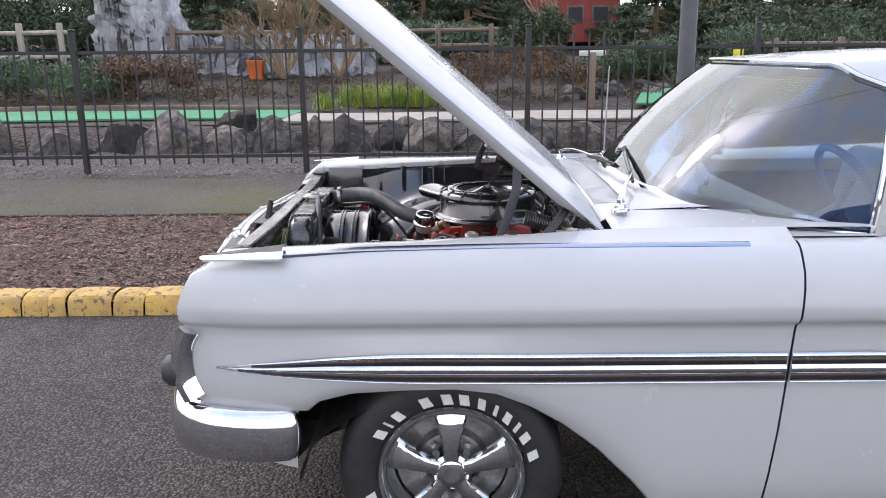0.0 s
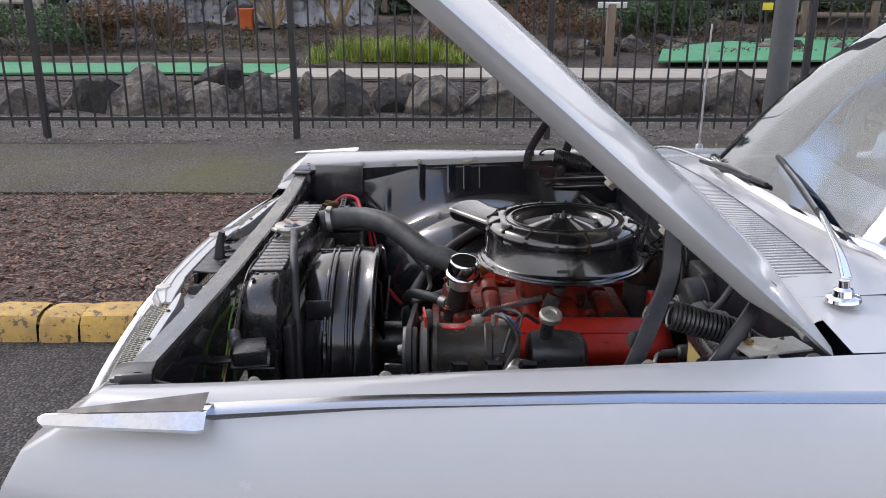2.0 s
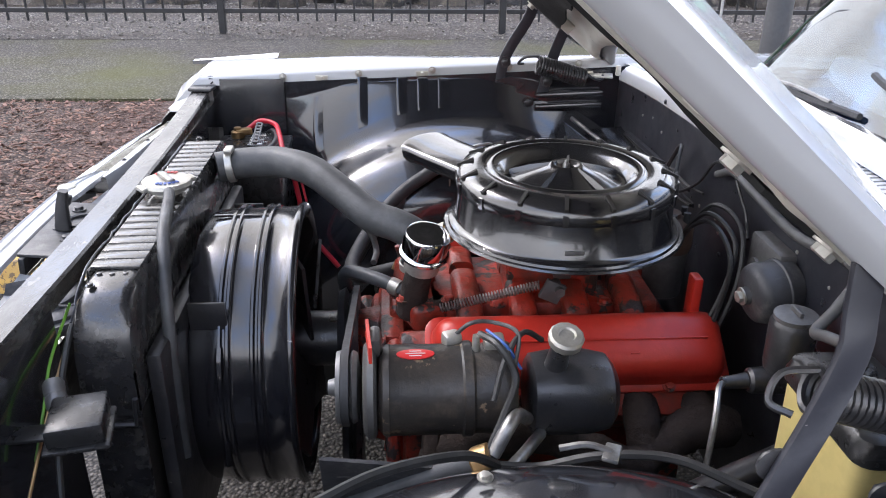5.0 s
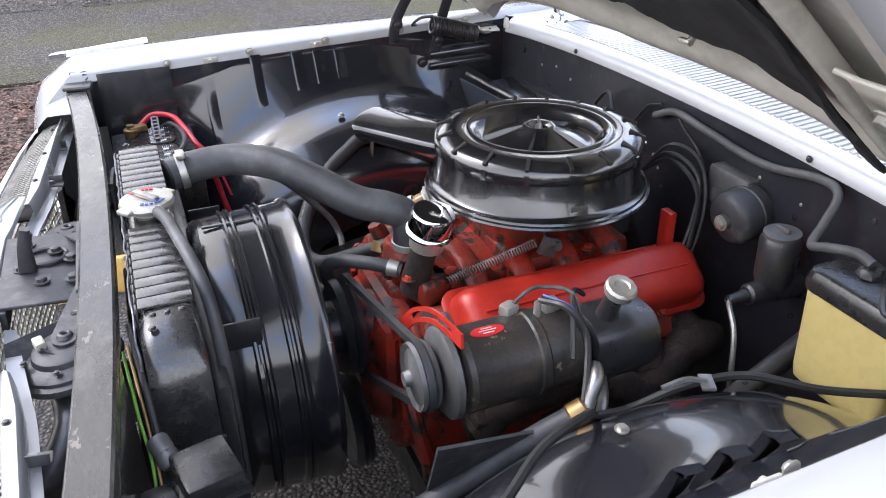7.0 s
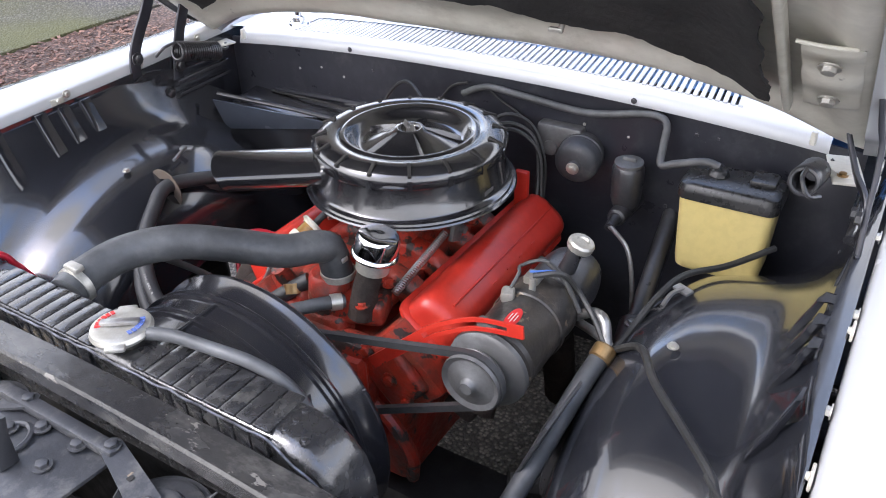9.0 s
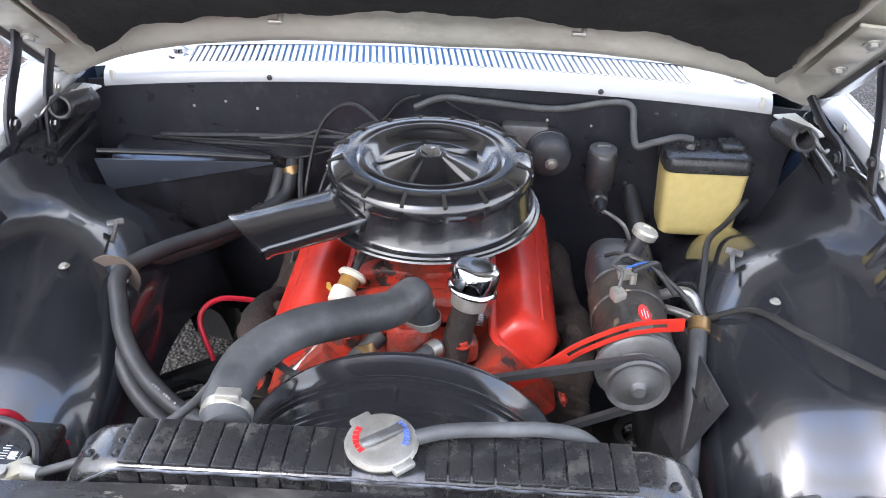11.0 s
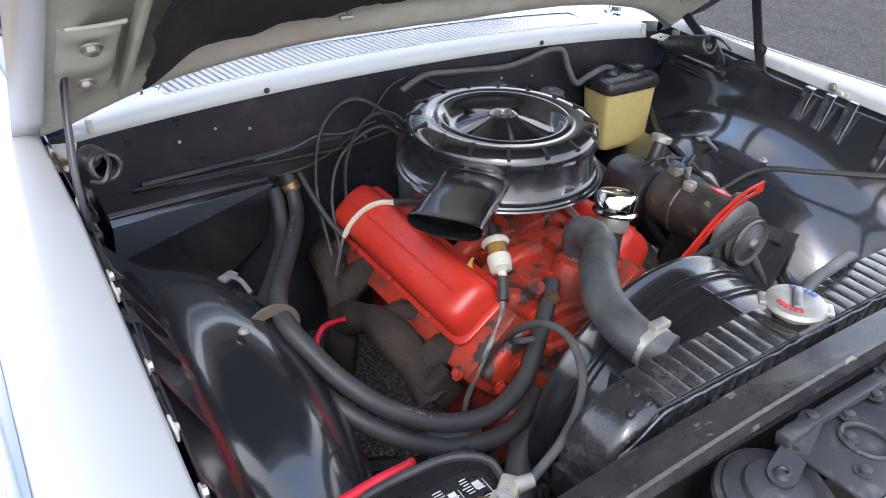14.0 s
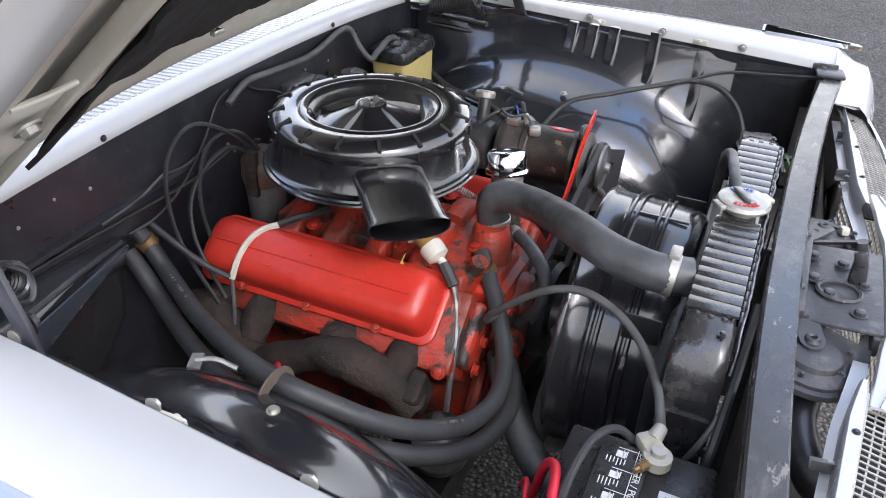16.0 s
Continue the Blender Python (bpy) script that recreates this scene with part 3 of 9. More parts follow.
side_panel("front_fender", 0, 0.888, -1, bottom_front, True, 90, label="white fender with a chrome spear and an open wheel arch")
side_panel("front_fender", 0, 0.888, 1, bottom_front, True, 90)
for s in (-1, 1):
    dr = side_panel("door", 0.894, 2.15, s, lambda x: 0.25, steps=24)
    bm = bmesh.new()
    box(bm, (1.95, YC + s * 1.005, 0.86), (0.14, 0.02, 0.022), bev=0.008)
    part("door_handle", bm, CHROME, dr, "chrome door handle")
    side_panel("rear_quarter", 2.156, 4.40, s, bottom_rear, steps=60, drop=lambda x: -0.05 * max(0, (x - 2.6) / 1.8))
    # sill under the doors
    bm = bmesh.new()
    box(bm, (1.52, YC + s * 0.955, 0.225), (1.26, 0.06, 0.045), bev=0.012)
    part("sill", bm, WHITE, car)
    # front lower valance behind the bumper end
    bm = bmesh.new()
    sheet(bm, lambda u, v: Vector((-0.66 + 0.07 * v + (0.228 - 0.085 * v) * u, YC + s * (0.966 - 0.018 * v * v - 0.03 * (1 - u) ** 2), 0.553 - 0.185 * v + 0.03 * v * (1 - u))), 10, 8, 0.004)
    part("valance", bm, WHITE, car)
    # wheel housing skin inside the arch, seen from outside as black
    bm = bmesh.new()
    sheet(bm, lambda u, v: Vector((0.05 + 0.50 * math.cos(math.pi * u), YC + s * (0.50 + 0.43 * v), 0.30 + 0.29 * math.sin(math.pi * u))), 24, 4)
    part("wheel_well", bm, SHADE, car, "black wheel well")

# chrome and bright trims on the sides
for s in (-1, 1):
    yo = YC + s * 1.004

    def rib(zt, zb, bulge, x0, x1, mat, lab="", y_add=0.0, taper=True):
        bm = bmesh.new()
        rows = []
        for i in range(41):
            u = i / 40
            x = x0 + (x1 - x0) * u
            k = min(1.0, 1 - (1 - min(1, (x + 0.66) / 0.62)) ** 2) if taper else 1.0
            k = max(0.02, k)
            mid = 0.690 - 0.008 * min(1, max(0, (x + 0.66) / 0.9))
            a, b = mid + (zt - 0.682) * k, mid + (zb - 0.682) * k
            w = 0.992 + 0.0075 * min(1, max(0, (x + 0.7) * 2)) - 0.035 * max(0, (-0.42 - x) / 0.30) ** 2
            row = []
            for q in range(7):
                f = q / 6
                row.append((x, YC + s * (w + y_add + bulge * math.sin(math.pi * f) ** 0.7), a + (b - a) * f))
            rows.append(row)
        grid_rows(bm, rows)
        return part("side_moulding", bm, mat, car, lab)

    for xa, xb, tp in ((-0.645, 0.884, True), (0.898, 2.14, False)):
        rib(0.727, 0.712, 0.006, xa, xb, CHROME, "thin chrome edge of the side spear", 0.004, tp)
        rib(0.712, 0.694, 0.002, xa + (0.1 if tp else 0), xb, SPEAR, "dark strip between the chrome ribs of the side spear", 0.003, tp)
        rib(0.694, 0.668, 0.006, xa, xb, CHROME, "", 0.004, tp)
        rib(0.668, 0.648, 0.002, xa + (0.06 if tp else 0), xb, SPEAR, "", 0.003, tp)
        rib(0.648, 0.642, 0.004, xa, xb, CHROME, "", 0.004, tp)
    # bright strip along the top of the fender, ending in a pointed ornament
    bm = bmesh.new()
    path = [Vector((-0.46 + (0.80 + 0.46) * i / 20, YC + s * (0.897 + 0.016 * max(0, 1 - i / 9)), crest_z(-0.46 + 1.26 * i / 20, s) - 0.0055 - 0.004 * max(0, 1 - i / 9))) for i in range(21)]
    sweep(bm, path, lambda f: [(-0.009, 0.003), (-0.008, 0.006), (0.003, 0.005), (0.011, -0.002), (0.010, -0.012), (-0.007, -0.006)] if s < 0 else [(-0.011, -0.002), (-0.003, 0.005), (0.008, 0.006), (0.009, 0.003), (0.007, -0.006), (-0.010, -0.012)], up=(0, 0, 1))
    part("fender_top_moulding", bm, TRIM, car, "dull bright-metal strip along the fender top")
    bm = bmesh.new()
    rings = []
    for x, wi, wo, h in ((-0.680, 0.004, 0.006, 0.003), (-0.672, 0.007, 0.012, 0.006), (-0.60, 0.014, 0.016, 0.007), (-0.462, 0.030, 0.022, 0.010), (-0.452, 0.029, 0.021, 0.009)):
        f = (x + 0.680) / 0.228
        yc, zc = 0.926 + 0.016 * f, 0.9885 + 0.0065 * s + 0.010 * f
        rings.append([(x, YC + s * (yc + dy), zc + dz) for dy, dz in ((-wi, 0.004), (-0.004, h), (0.003, h), (wo, -h * 0.7), (wo - 0.004, -h - 0.004), (-wi, -0.006))])
    loft(bm, rings)
    orn = part("fender_ornament", bm, CHROME, car, "pointed chrome fender-top ornament", angle=20)
    if s < 0:
        # thin dark sheet tilted to the camera; paints the ornament's shade and dark reflection
        bm = bmesh.new()
        sheet(bm, lambda u, v: Vector((-0.655 + 0.198 * u, YC + s * (0.926 + 0.016 * (0.11 + 0.868 * u) - (0.006 + 0.026 * u) * v + 0.002), 0.9885 + 0.0065 * s + 0.010 * (0.11 + 0.868 * u) + 0.0065 + 0.0028 * u + 0.0012 + (0.001 + 0.0095 * u) * v)), 12, 2, 0.0006)
        part("recess", bm, surf("painted_ornament_shade", (0.050, 0.043, 0.040), (0.085, 0.075, 0.07), (0.35, 0.6), scale=14), orn, "thin dark sheet painted as shade and dark reflection on the ornament")
    # bolts along the inner flange
    for x in (-0.423, -0.231, -0.045, 0.15, 0.33):
        bolt(car, (x, YC + s * (0.794 - flange_in(x, s)), bolt_z(x, s)), (0, -s, 0), 0.0065, ZINC)
    for x in (-0.325, -0.07):
        bm = bmesh.new()
        yb = 0.7925 - flange_in(x, s)
        box(bm, (x, YC + s * yb, bolt_z(x, s) - 0.007), (0.032, 0.004, 0.014), bev=0.002)
        cyl(bm, (x, YC + s * yb, bolt_z(x, s) - 0.007), (x, YC + s * (yb - 0.006), bolt_z(x, s) - 0.007), 0.006, 0.004, 12)
        part("rubber_stop", bm, CREAM, car)

# inner tail panel that closes the body
bm = bmesh.new()
sheet(bm, lambda u, v: Vector((4.392 + 0.03 * math.sin(math.pi * v), YC - 0.975 + 1.95 * u, 0.27 + 0.735 * v)), 12, 8, 0.004)
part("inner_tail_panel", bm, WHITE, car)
# headlamps, bumper and grille
for s in (-1, 1):
    lamp = part("headlamp_surround", (lambda bm: (sweep(bm, [Vector((-0.714 - 0.012 * math.cos(a * 2) * 0, YC + s * (0.80 + 0.135 * math.cos(a)), 0.695 + 0.092 * math.sin(a))) for a in
                [2 * math.pi * i / 36 for i in range(37)]], circle(0.017, 8), caps=False), bm)[1])(bmesh.new()), CHROME, car, "chrome oval headlamp surround")
    for k in (-1, 1):
        bm = bmesh.new()
        lathe(bm, [(0, -0.02), (0.03, -0.018), (0.058, -0.006), (0.064, 0.006), (0.0, 0.008)], (-0.716, YC + s * (0.80 + k * 0.066), 0.695), (1, 0, 0), 24)
        part("headlamp_lens", bm, LENS, lamp)
        bm = bmesh.new()
        lathe(bm, [(0.062, -0.012), (0.070, -0.006), (0.070, 0.01), (0.0, 0.03)], (-0.716, YC + s * (0.80 + k * 0.066), 0.695), (1, 0, 0), 24)
        part("headlamp_rim", bm, CHROME, lamp)
    bm = bmesh.new()
    lathe(bm, [(0, 0), (0.024, 0.003), (0.042, 0.02), (0.046, 0.045), (0.036, 0.085), (0.012, 0.10)], (-0.806, YC + s * 0.955, 0.665), (0.9, -0.25 * s, 0.05), 20)
    part("bumper_guard", bm, RUBBER, car, "black rubber bumper guard tip")
    bm = bmesh.new()
    sweep(bm, smooth_path([(-0.708, YC + s * 0.982, 0.797), (-0.734, YC + s * 0.974, 0.74), (-0.737, YC + s * 0.972, 0.66), (-0.712, YC + s * 0.978, 0.597)], 6),
          [(-0.030, -0.004), (-0.018, 0.012), (0.004, 0.020), (0.026, 0.010), (0.026, -0.006), (0, -0.008)], up=(0, s, 0))
    part("headlamp_side_moulding", bm, CHROME, car)

bm = bmesh.new()
plan = [(-0.425, 0.958), (-0.50, 0.976), (-0.60, 0.980), (-0.695, 0.962), (-0.766, 0.90), (-0.81, 0.72), (-0.832, 0.45), (-0.842, 0.0)]
plan = [(x, YC - y) for x, y in plan] + [(x, YC + y) for x, y in plan[-2::-1]]
path = smooth_path([(x, y, 0.500 - 0.012 * min(1.0, max(0.0, (x + 0.72) / 0.2))) for x, y in plan], 6)


def prof(f):
    e = min(1.0, f * 26, (1 - f) * 26)
    k = math.sqrt(max(0.02, 1 - (1 - e) ** 2))
    return [(-0.050 * math.cos(t) * (0.35 + 0.65 * k) + 0.008, (0.078 * math.sin(t) + 0.010 * math.sin(2 * t)) * (0.30 + 0.70 * k)) for t in [radians(-90 + 15 * i) for i in range(13)]] + [(0.014, 0.05 * k), (0.014, -0.05 * k)]


sweep(bm, path, prof, up=(0, 0, 1))
bumper = part("front_bumper", bm, CHROME, car, "chrome wraparound front bumper")
for s in (-1, 1):
    bolt(bumper, (-0.655, YC + s * 0.998, 0.480), (-0.25, s, 0), 0.013, CHROME)
    bm = bmesh.new()
    box(bm, (-0.655, YC + s * 0.945, 0.585), (0.10, 0.03, 0.03), (0, 18, 12 * s), bev=0.006)
    part("bumper_bracket", bm, CHROME, bumper)

def nose_front(y):
    """The curve of the header's front edge."""
    return -0.800 + 0.075 * (abs(y) / 0.72) ** 2.0


# header panel over the grille: wide round the latch, a narrow strip towards the fenders
HEAD_W = [(0, -0.744), (0.135, -0.742), (0.175, -0.735), (0.262, -0.726), (0.290, -0.722)]


def header_at(u, v):
    y = (2 * u - 1) * 0.30
    x0, x1 = lerp_table(HEAD_W, abs(y)), nose_front(y) + 0.010 + 0.030 * max(0.0, (abs(y) - 0.235) / 0.065)
    x = lerp_table([(0, x0), (0.86, x1), (0.95, x1 - 0.008), (1, x1 - 0.010)], v)
    z = lerp_table([(0, 0.895), (0.05, 0.902), (0.40, 0.903), (0.43, 0.906), (0.46, 0.903), (0.74, 0.901), (0.77, 0.904), (0.80, 0.900), (0.88, 0.896), (0.95, 0.884), (1, 0.850)], v)
    return Vector((x, YC + y, z))


bm = bmesh.new()
sheet(bm, header_at, 40, 44, 0.004)
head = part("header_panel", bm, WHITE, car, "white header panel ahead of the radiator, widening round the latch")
bm = bmesh.new()
sweep(bm, [Vector((nose_front(y) - 0.004, YC + y, 0.868)) for y in [-0.30 + 0.6 * i / 20 for i in range(21)]], rrect(0.030, 0.022, 0.009, 3), up=(0, 0, 1))
part("grille_top_moulding", bm, CHROME, car, "chrome moulding above the grille")
for s in (-1, 1):
    bm = bmesh.new()
    lathe(bm, [(0, 0.004), (0.010, 0.004), (0.016, 0.003), (0.018, 0.0)], (-0.770, YC + s * 0.208, 0.902), (0, 0, 1), 24)
    part("rubber_buffer", bm, CREAM, head, "round pale hood buffer")
    # narrow strip with a turned-down rear flange and screw holes
    bm = bmesh.new()
    rows = []
    for i in range(25):
        y = 0.255 + 0.465 * i / 24
        xo, xi = nose_front(y) + 0.068 - 0.028 * (y - 0.26), lerp_table([(0.255, -0.712), (0.285, -0.706), (0.33, -0.698), (0.50, -0.684), (0.72, -0.668)], y)
        rows.append([(xi + 0.002, YC + s * y, 0.878), (xi, YC + s * y, 0.902), (xi - 0.003, YC + s * y, 0.906), (xo + 0.003, YC + s * y, 0.906), (xo, YC + s * y, 0.902), (xo, YC + s * y, 0.894)])
    grid_rows(bm, rows)
    strip = part("header_strip", bm, WHITE, head, "white screwed-down strip beside the mesh", angle=50)
    for y in (0.36, 0.50, 0.64):
        bolt(strip, (lerp_table([(0.33, -0.710), (0.50, -0.697), (0.72, -0.680)], y), YC + s * y, 0.906), (0, 0, 1), 0.0035, BLACKS)
    # mesh between strip and chrome lip
    bm = bmesh.new()
    for i in range(44):
        y = 0.272 + 0.445 * i / 43
        tube(bm, [(nose_front(y) + 0.070, YC + s * y, 0.898), (nose_front(y) + 0.030, YC + s * y, 0.890), (nose_front(y) + 0.006, YC + s * y, 0.880)], 0.0014, 4, 1)
    for k in range(6):
        tube(bm, [(nose_front(0.272 + 0.445 * i / 16) + 0.008 + 0.0115 * k, YC + s * (0.272 + 0.445 * i / 16), 0.881 + 0.0032 * k) for i in range(17)], 0.0014, 4, 1)
    part("vent_mesh", bm, ZINC, car, "pale metal mesh along the nose")
    bm = bmesh.new()
    sheet(bm, lambda u, v: Vector((nose_front(0.272 + 0.445 * u) + 0.068 - 0.055 * v, YC + s * (0.272 + 0.445 * u), 0.868)), 12, 2, 0.003)
    part("mesh_backing", bm, SHADE, car)
    bm = bmesh.new()
    sweep(bm, [Vector((nose_front(y) + 0.004, YC + s * y, 0.878 - 0.01 * max(0.0, y - 0.6))) for y in [0.262 + 0.47 * i / 24 for i in range(25)]], [(-0.007, 0.004), (-0.004, 0.010), (0.002, 0.011), (0.007, 0.007), (0.012, -0.004), (0.014, -0.030), (0.006, -0.032), (-0.006, -0.010)] if s > 0 else [(0.007, 0.004), (0.004, 0.010), (-0.002, 0.011), (-0.007, 0.007), (-0.012, -0.004), (-0.014, -0.030), (-0.006, -0.032), (0.006, -0.010)], up=(0, 0, 1))
    part("nose_lip", bm, CHROME, car, "chrome lip above the grille mesh")
    # recessed tray behind the strip, tied to it by small brackets
    bm = bmesh.new()
    sheet(bm, lambda u, v: Vector((lerp_table([(0.10, -0.722), (0.22, -0.704), (0.32, -0.687), (0.72, -0.652)], 0.10 + 0.625 * u) - (0.015 + 0.035 * u) * v, YC + s * (0.10 + 0.625 * u), 0.868 + 0.004 * v)), 24, 4, 0.004)
    part("header_tray", bm, WHITE, head, "white recessed tray behind the header strip")
    for y in (0.40, 0.60):
        bm = bmesh.new()
        box(bm, (-0.690 + 0.02 * (y - 0.26), YC + s * y, 0.878), (0.042, 0.020, 0.004), (0, 8, 0), bev=0.001)
        box(bm, (-0.690 + 0.02 * (y - 0.26), YC + s * (y + 0.010), 0.885), (0.040, 0.003, 0.016), (0, 8, 0), bev=0.001)
        brace = part("header_brace", bm, GREYM, head)
        bolt(brace, (-0.690 + 0.02 * (y - 0.26), YC + s * y, 0.881), (0, 0, 1), 0.005, STEEL)
bm = bmesh.new()
for i in range(76):
    y = -0.72 + 1.44 * i / 75
    box(bm, (nose_front(y) + 0.022, YC + y, 0.70), (0.004, 0.0035, 0.24))
for k in range(13):
    z = 0.585 + 0.0195 * k
    sweep(bm, [Vector((nose_front(y) + 0.022, YC + y, z)) for y in [-0.72 + 0.12 * j for j in range(13)]], circle(0.003, 4))
part("grille", bm, ZINC, car, "bright mesh grille")
bm = bmesh.new()
sheet(bm, lambda u, v: Vector((-0.655 - 0.09 * v, YC + (2 * u - 1) * 0.74, 0.80 - 0.34 * v)), 10, 4, 0.004)
part("splash_panel", bm, SHADE, car)
# cowl with its air-intake slots
COWL_Y = 0.53


def cowl_z(y):
    return 1.030 - 0.028 * (abs(y) / 0.66) ** 2.2


def base_x(y):
    a = abs(y)
    return lerp_table([(0, 0.605), (0.2, 0.612), (0.4, 0.640), (0.52, 0.685), (0.60, 0.745), (0.67, 0.85), (0.72, 0.97), (0.76, 1.10), (0.785, 1.25)], a)


def cowl_strip(bm, pts_fn, ya, yb, n):
    rows = [[Vector((x, YC + ya + (yb - ya) * i / n, z)) for x, z in pts_fn(ya + (yb - ya) * i / n)] for i in range(n + 1)]
    grid_rows(bm, rows)


bm = bmesh.new()
lip = lambda y: [(0.436, cowl_z(y) - 0.006), (0.424, cowl_z(y) - 0.004), (0.424, cowl_z(y) + 0.004), (0.430, cowl_z(y) + 0.018), (0.440, cowl_z(y) + 0.028), (0.450, cowl_z(y) + 0.032)]
back = lambda y: [(0.544, cowl_z(y) + 0.036), (0.585, cowl_z(y) + 0.038), (min(base_x(y), 1.2) + 0.01, cowl_z(y) + 0.044)]
cowl_strip(bm, lip, -0.70, 0.70, 60)
cowl_strip(bm, back, -COWL_Y, COWL_Y, 40)
for s in (-1, 1):
    cowl_strip(bm, lambda y: [lip(y)[-1]] + back(y), s * COWL_Y, s * 0.62, 6)
    cowl_strip(bm, lambda y: [lip(y)[-1], (0.57, cowl_z(y) + 0.036), (0.70 + 0.4 * (abs(y) - 0.62) / 0.18, cowl_z(y) + 0.036), (max(base_x(y) + 0.01, 0.9), cowl_z(y) + 0.034)], s * 0.62, s * 0.80, 8)
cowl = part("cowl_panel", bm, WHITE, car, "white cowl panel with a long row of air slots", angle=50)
# rubbed and rusted patches along the cowl's front lip
for k, y in enumerate((-0.63, -0.41, -0.14, -0.085, 0.05, 0.31, 0.36, 0.60)):
    bm = bmesh.new()
    ln, hw = 0.012 + 0.014 * ((k * 7) % 3), 0.0005 + 0.0004 * (k % 3)
    sheet(bm, lambda u, v: Vector((0.4315 + (k % 2) * 0.003 + (hw * math.sin(math.pi * u) * (1 + 0.5 * math.sin(u * 19 + k))) * (2 * v - 1), YC + y + ln * (2 * u - 1), cowl_z(y + ln * (2 * u - 1)) + 0.0124 + (k % 2) * 0.003 + hw * math.sin(math.pi * u) * (2 * v - 1))), 14, 2)
    part("rust_patch", bm, RUSTP, cowl)
# near-black sheet added as the shade under the air slots
bm = bmesh.new()
sheet(bm, lambda u, v: Vector((0.444 + 0.106 * v, YC + (2 * u - 1) * (COWL_Y + 0.01), 1.022)), 8, 2, 0.004)
part("cowl_plenum", bm, SHADE, cowl)
# hooks and seams at the cowl's ends
for s in (-1, 1):
    bm = bmesh.new()
    box(bm, (0.412, YC + s * 0.672, 1.024), (0.012, 0.010, 0.026), (0, 0, 12 * s), bev=0.003)
    part("cowl_end_bracket", bm, CREAM, cowl)
    bm = bmesh.new()
    box(bm, (0.36, YC + s * 0.735, 1.000), (0.11, 0.05, 0.005), (0, 0, -14 * s), bev=0.002)
    cyl(bm, (0.345, YC + s * 0.735, 1.002), (0.345, YC + s * 0.735, 1.008), 0.022, 0.02, 20)
    part("hinge_shelf", bm, CREAM, car)
    bolt(car, (0.400, YC + s * 0.788, 1.000), (0, -s, 0), 0.009, ZINC)
    bolt(car, (0.325, YC + s * 0.735, 1.006), (0, 0, 1), 0.006, BRASS)
    bolt(cowl, (0.4235, YC + s * 0.344, 1.028), (-1, 0, 0), 0.004, BLACKS)

# hood, raised on its hinges
HA = radians(40.3)
HC, HS = math.cos(HA), math.sin(HA)
H0 = Vector((0.420, YC, 0.985))


def hood_at(s, y, n):
    return H0 + Vector((-HC * s + HS * n, y, HS * s + HC * n))


def hood_rear(y):
    return lerp_table([(0, 0.140), (0.30, 0.145), (0.45, 0.128), (0.55, 0.110), (0.62, 0.092), (0.69, 0.060), (0.75, 0.025), (0.79, 0.0)], abs(y))


def hood_crown(y):
    """Rise of the hood's skin over its side edges."""
    return 0.031 + 0.061 * (1 - min(1.0, abs(y) / 0.772) ** 3.2)


HOOD_L = 1.30
hood = None
bm = bmesh.new()


def hood_top(u, v):
    y = (2 * u - 1) * 0.772
    s0 = hood_rear(y)
    s = s0 + (HOOD_L - 0.10 * (2 * u - 1) ** 2 - s0) * v
    crown = hood_crown(y) + 0.006 * math.sin(math.pi * v)
    ridge = 0.004 * math.exp(-((abs(y) - 0.60) / 0.05) ** 2)
    return hood_at(s, y, crown + ridge)


vs = sheet(bm, hood_top, 60, 40)
# turned-down sides, rear and front edges
for col, sg in ((vs[0], -1), (vs[-1], 1)):
    along = [(v.co - H0).dot(Vector((-HC, 0, HS))) for v in col]
    lift = [0.044 * max(0.0, 1 - q / 0.16) ** 1.3 for q in along]
    rise = [(v.co - H0).dot(Vector((HS, 0, HC))) for v in col]
    brow = [bm.verts.new(hood_at(q, sg * 0.787, h - 0.0055)) for q, h in zip(along, rise)]
    edge = [bm.verts.new(hood_at(q, sg * 0.792, min(0.030 + 0.6 * e, h - 0.008))) for q, e, h in zip(along, lift, rise)]
    lowr = [bm.verts.new(hood_at(q, sg * 0.776, min(0.002 + e, h - 0.012))) for q, e, h in zip(along, lift, rise)]
    inn = [bm.verts.new(hood_at(q, sg * 0.752, min(e, h - 0.013))) for q, e, h in zip(along, lift, rise)]
    for i in range(len(col) - 1):
        bm.faces.new((col[i], col[i + 1], brow[i + 1], brow[i]))
        bm.faces.new((brow[i], brow[i + 1], edge[i + 1], edge[i]))
        bm.faces.new((edge[i], edge[i + 1], lowr[i + 1], lowr[i]))
        bm.faces.new((lowr[i], lowr[i + 1], inn[i + 1], inn[i]))
    bm.faces.new((col[0], brow[0], edge[0], lowr[0], inn[0]))
    bm.faces.new((col[-1], brow[-1], edge[-1], lowr[-1], inn[-1]))
for k in (0, -1):
    edge = [c[k] for c in vs]
    d = Vector((-HC, 0, HS)) * (0.012 if k == 0 else -0.012)
    lowr = [bm.verts.new(v.co - Vector((HS, 0, HC)) * 0.012 + d * 0.2) for v in edge]
    inn = [bm.verts.new(v.co + d * 2.5) for v in lowr]
    for i in range(len(edge) - 1):
        bm.faces.new((edge[i], edge[i + 1], lowr[i + 1], lowr[i]))
        bm.faces.new((lowr[i], lowr[i + 1], inn[i + 1], inn[i]))
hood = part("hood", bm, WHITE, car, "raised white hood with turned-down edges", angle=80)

# inner panel: cream frame with a stepped opening
bm = bmesh.new()


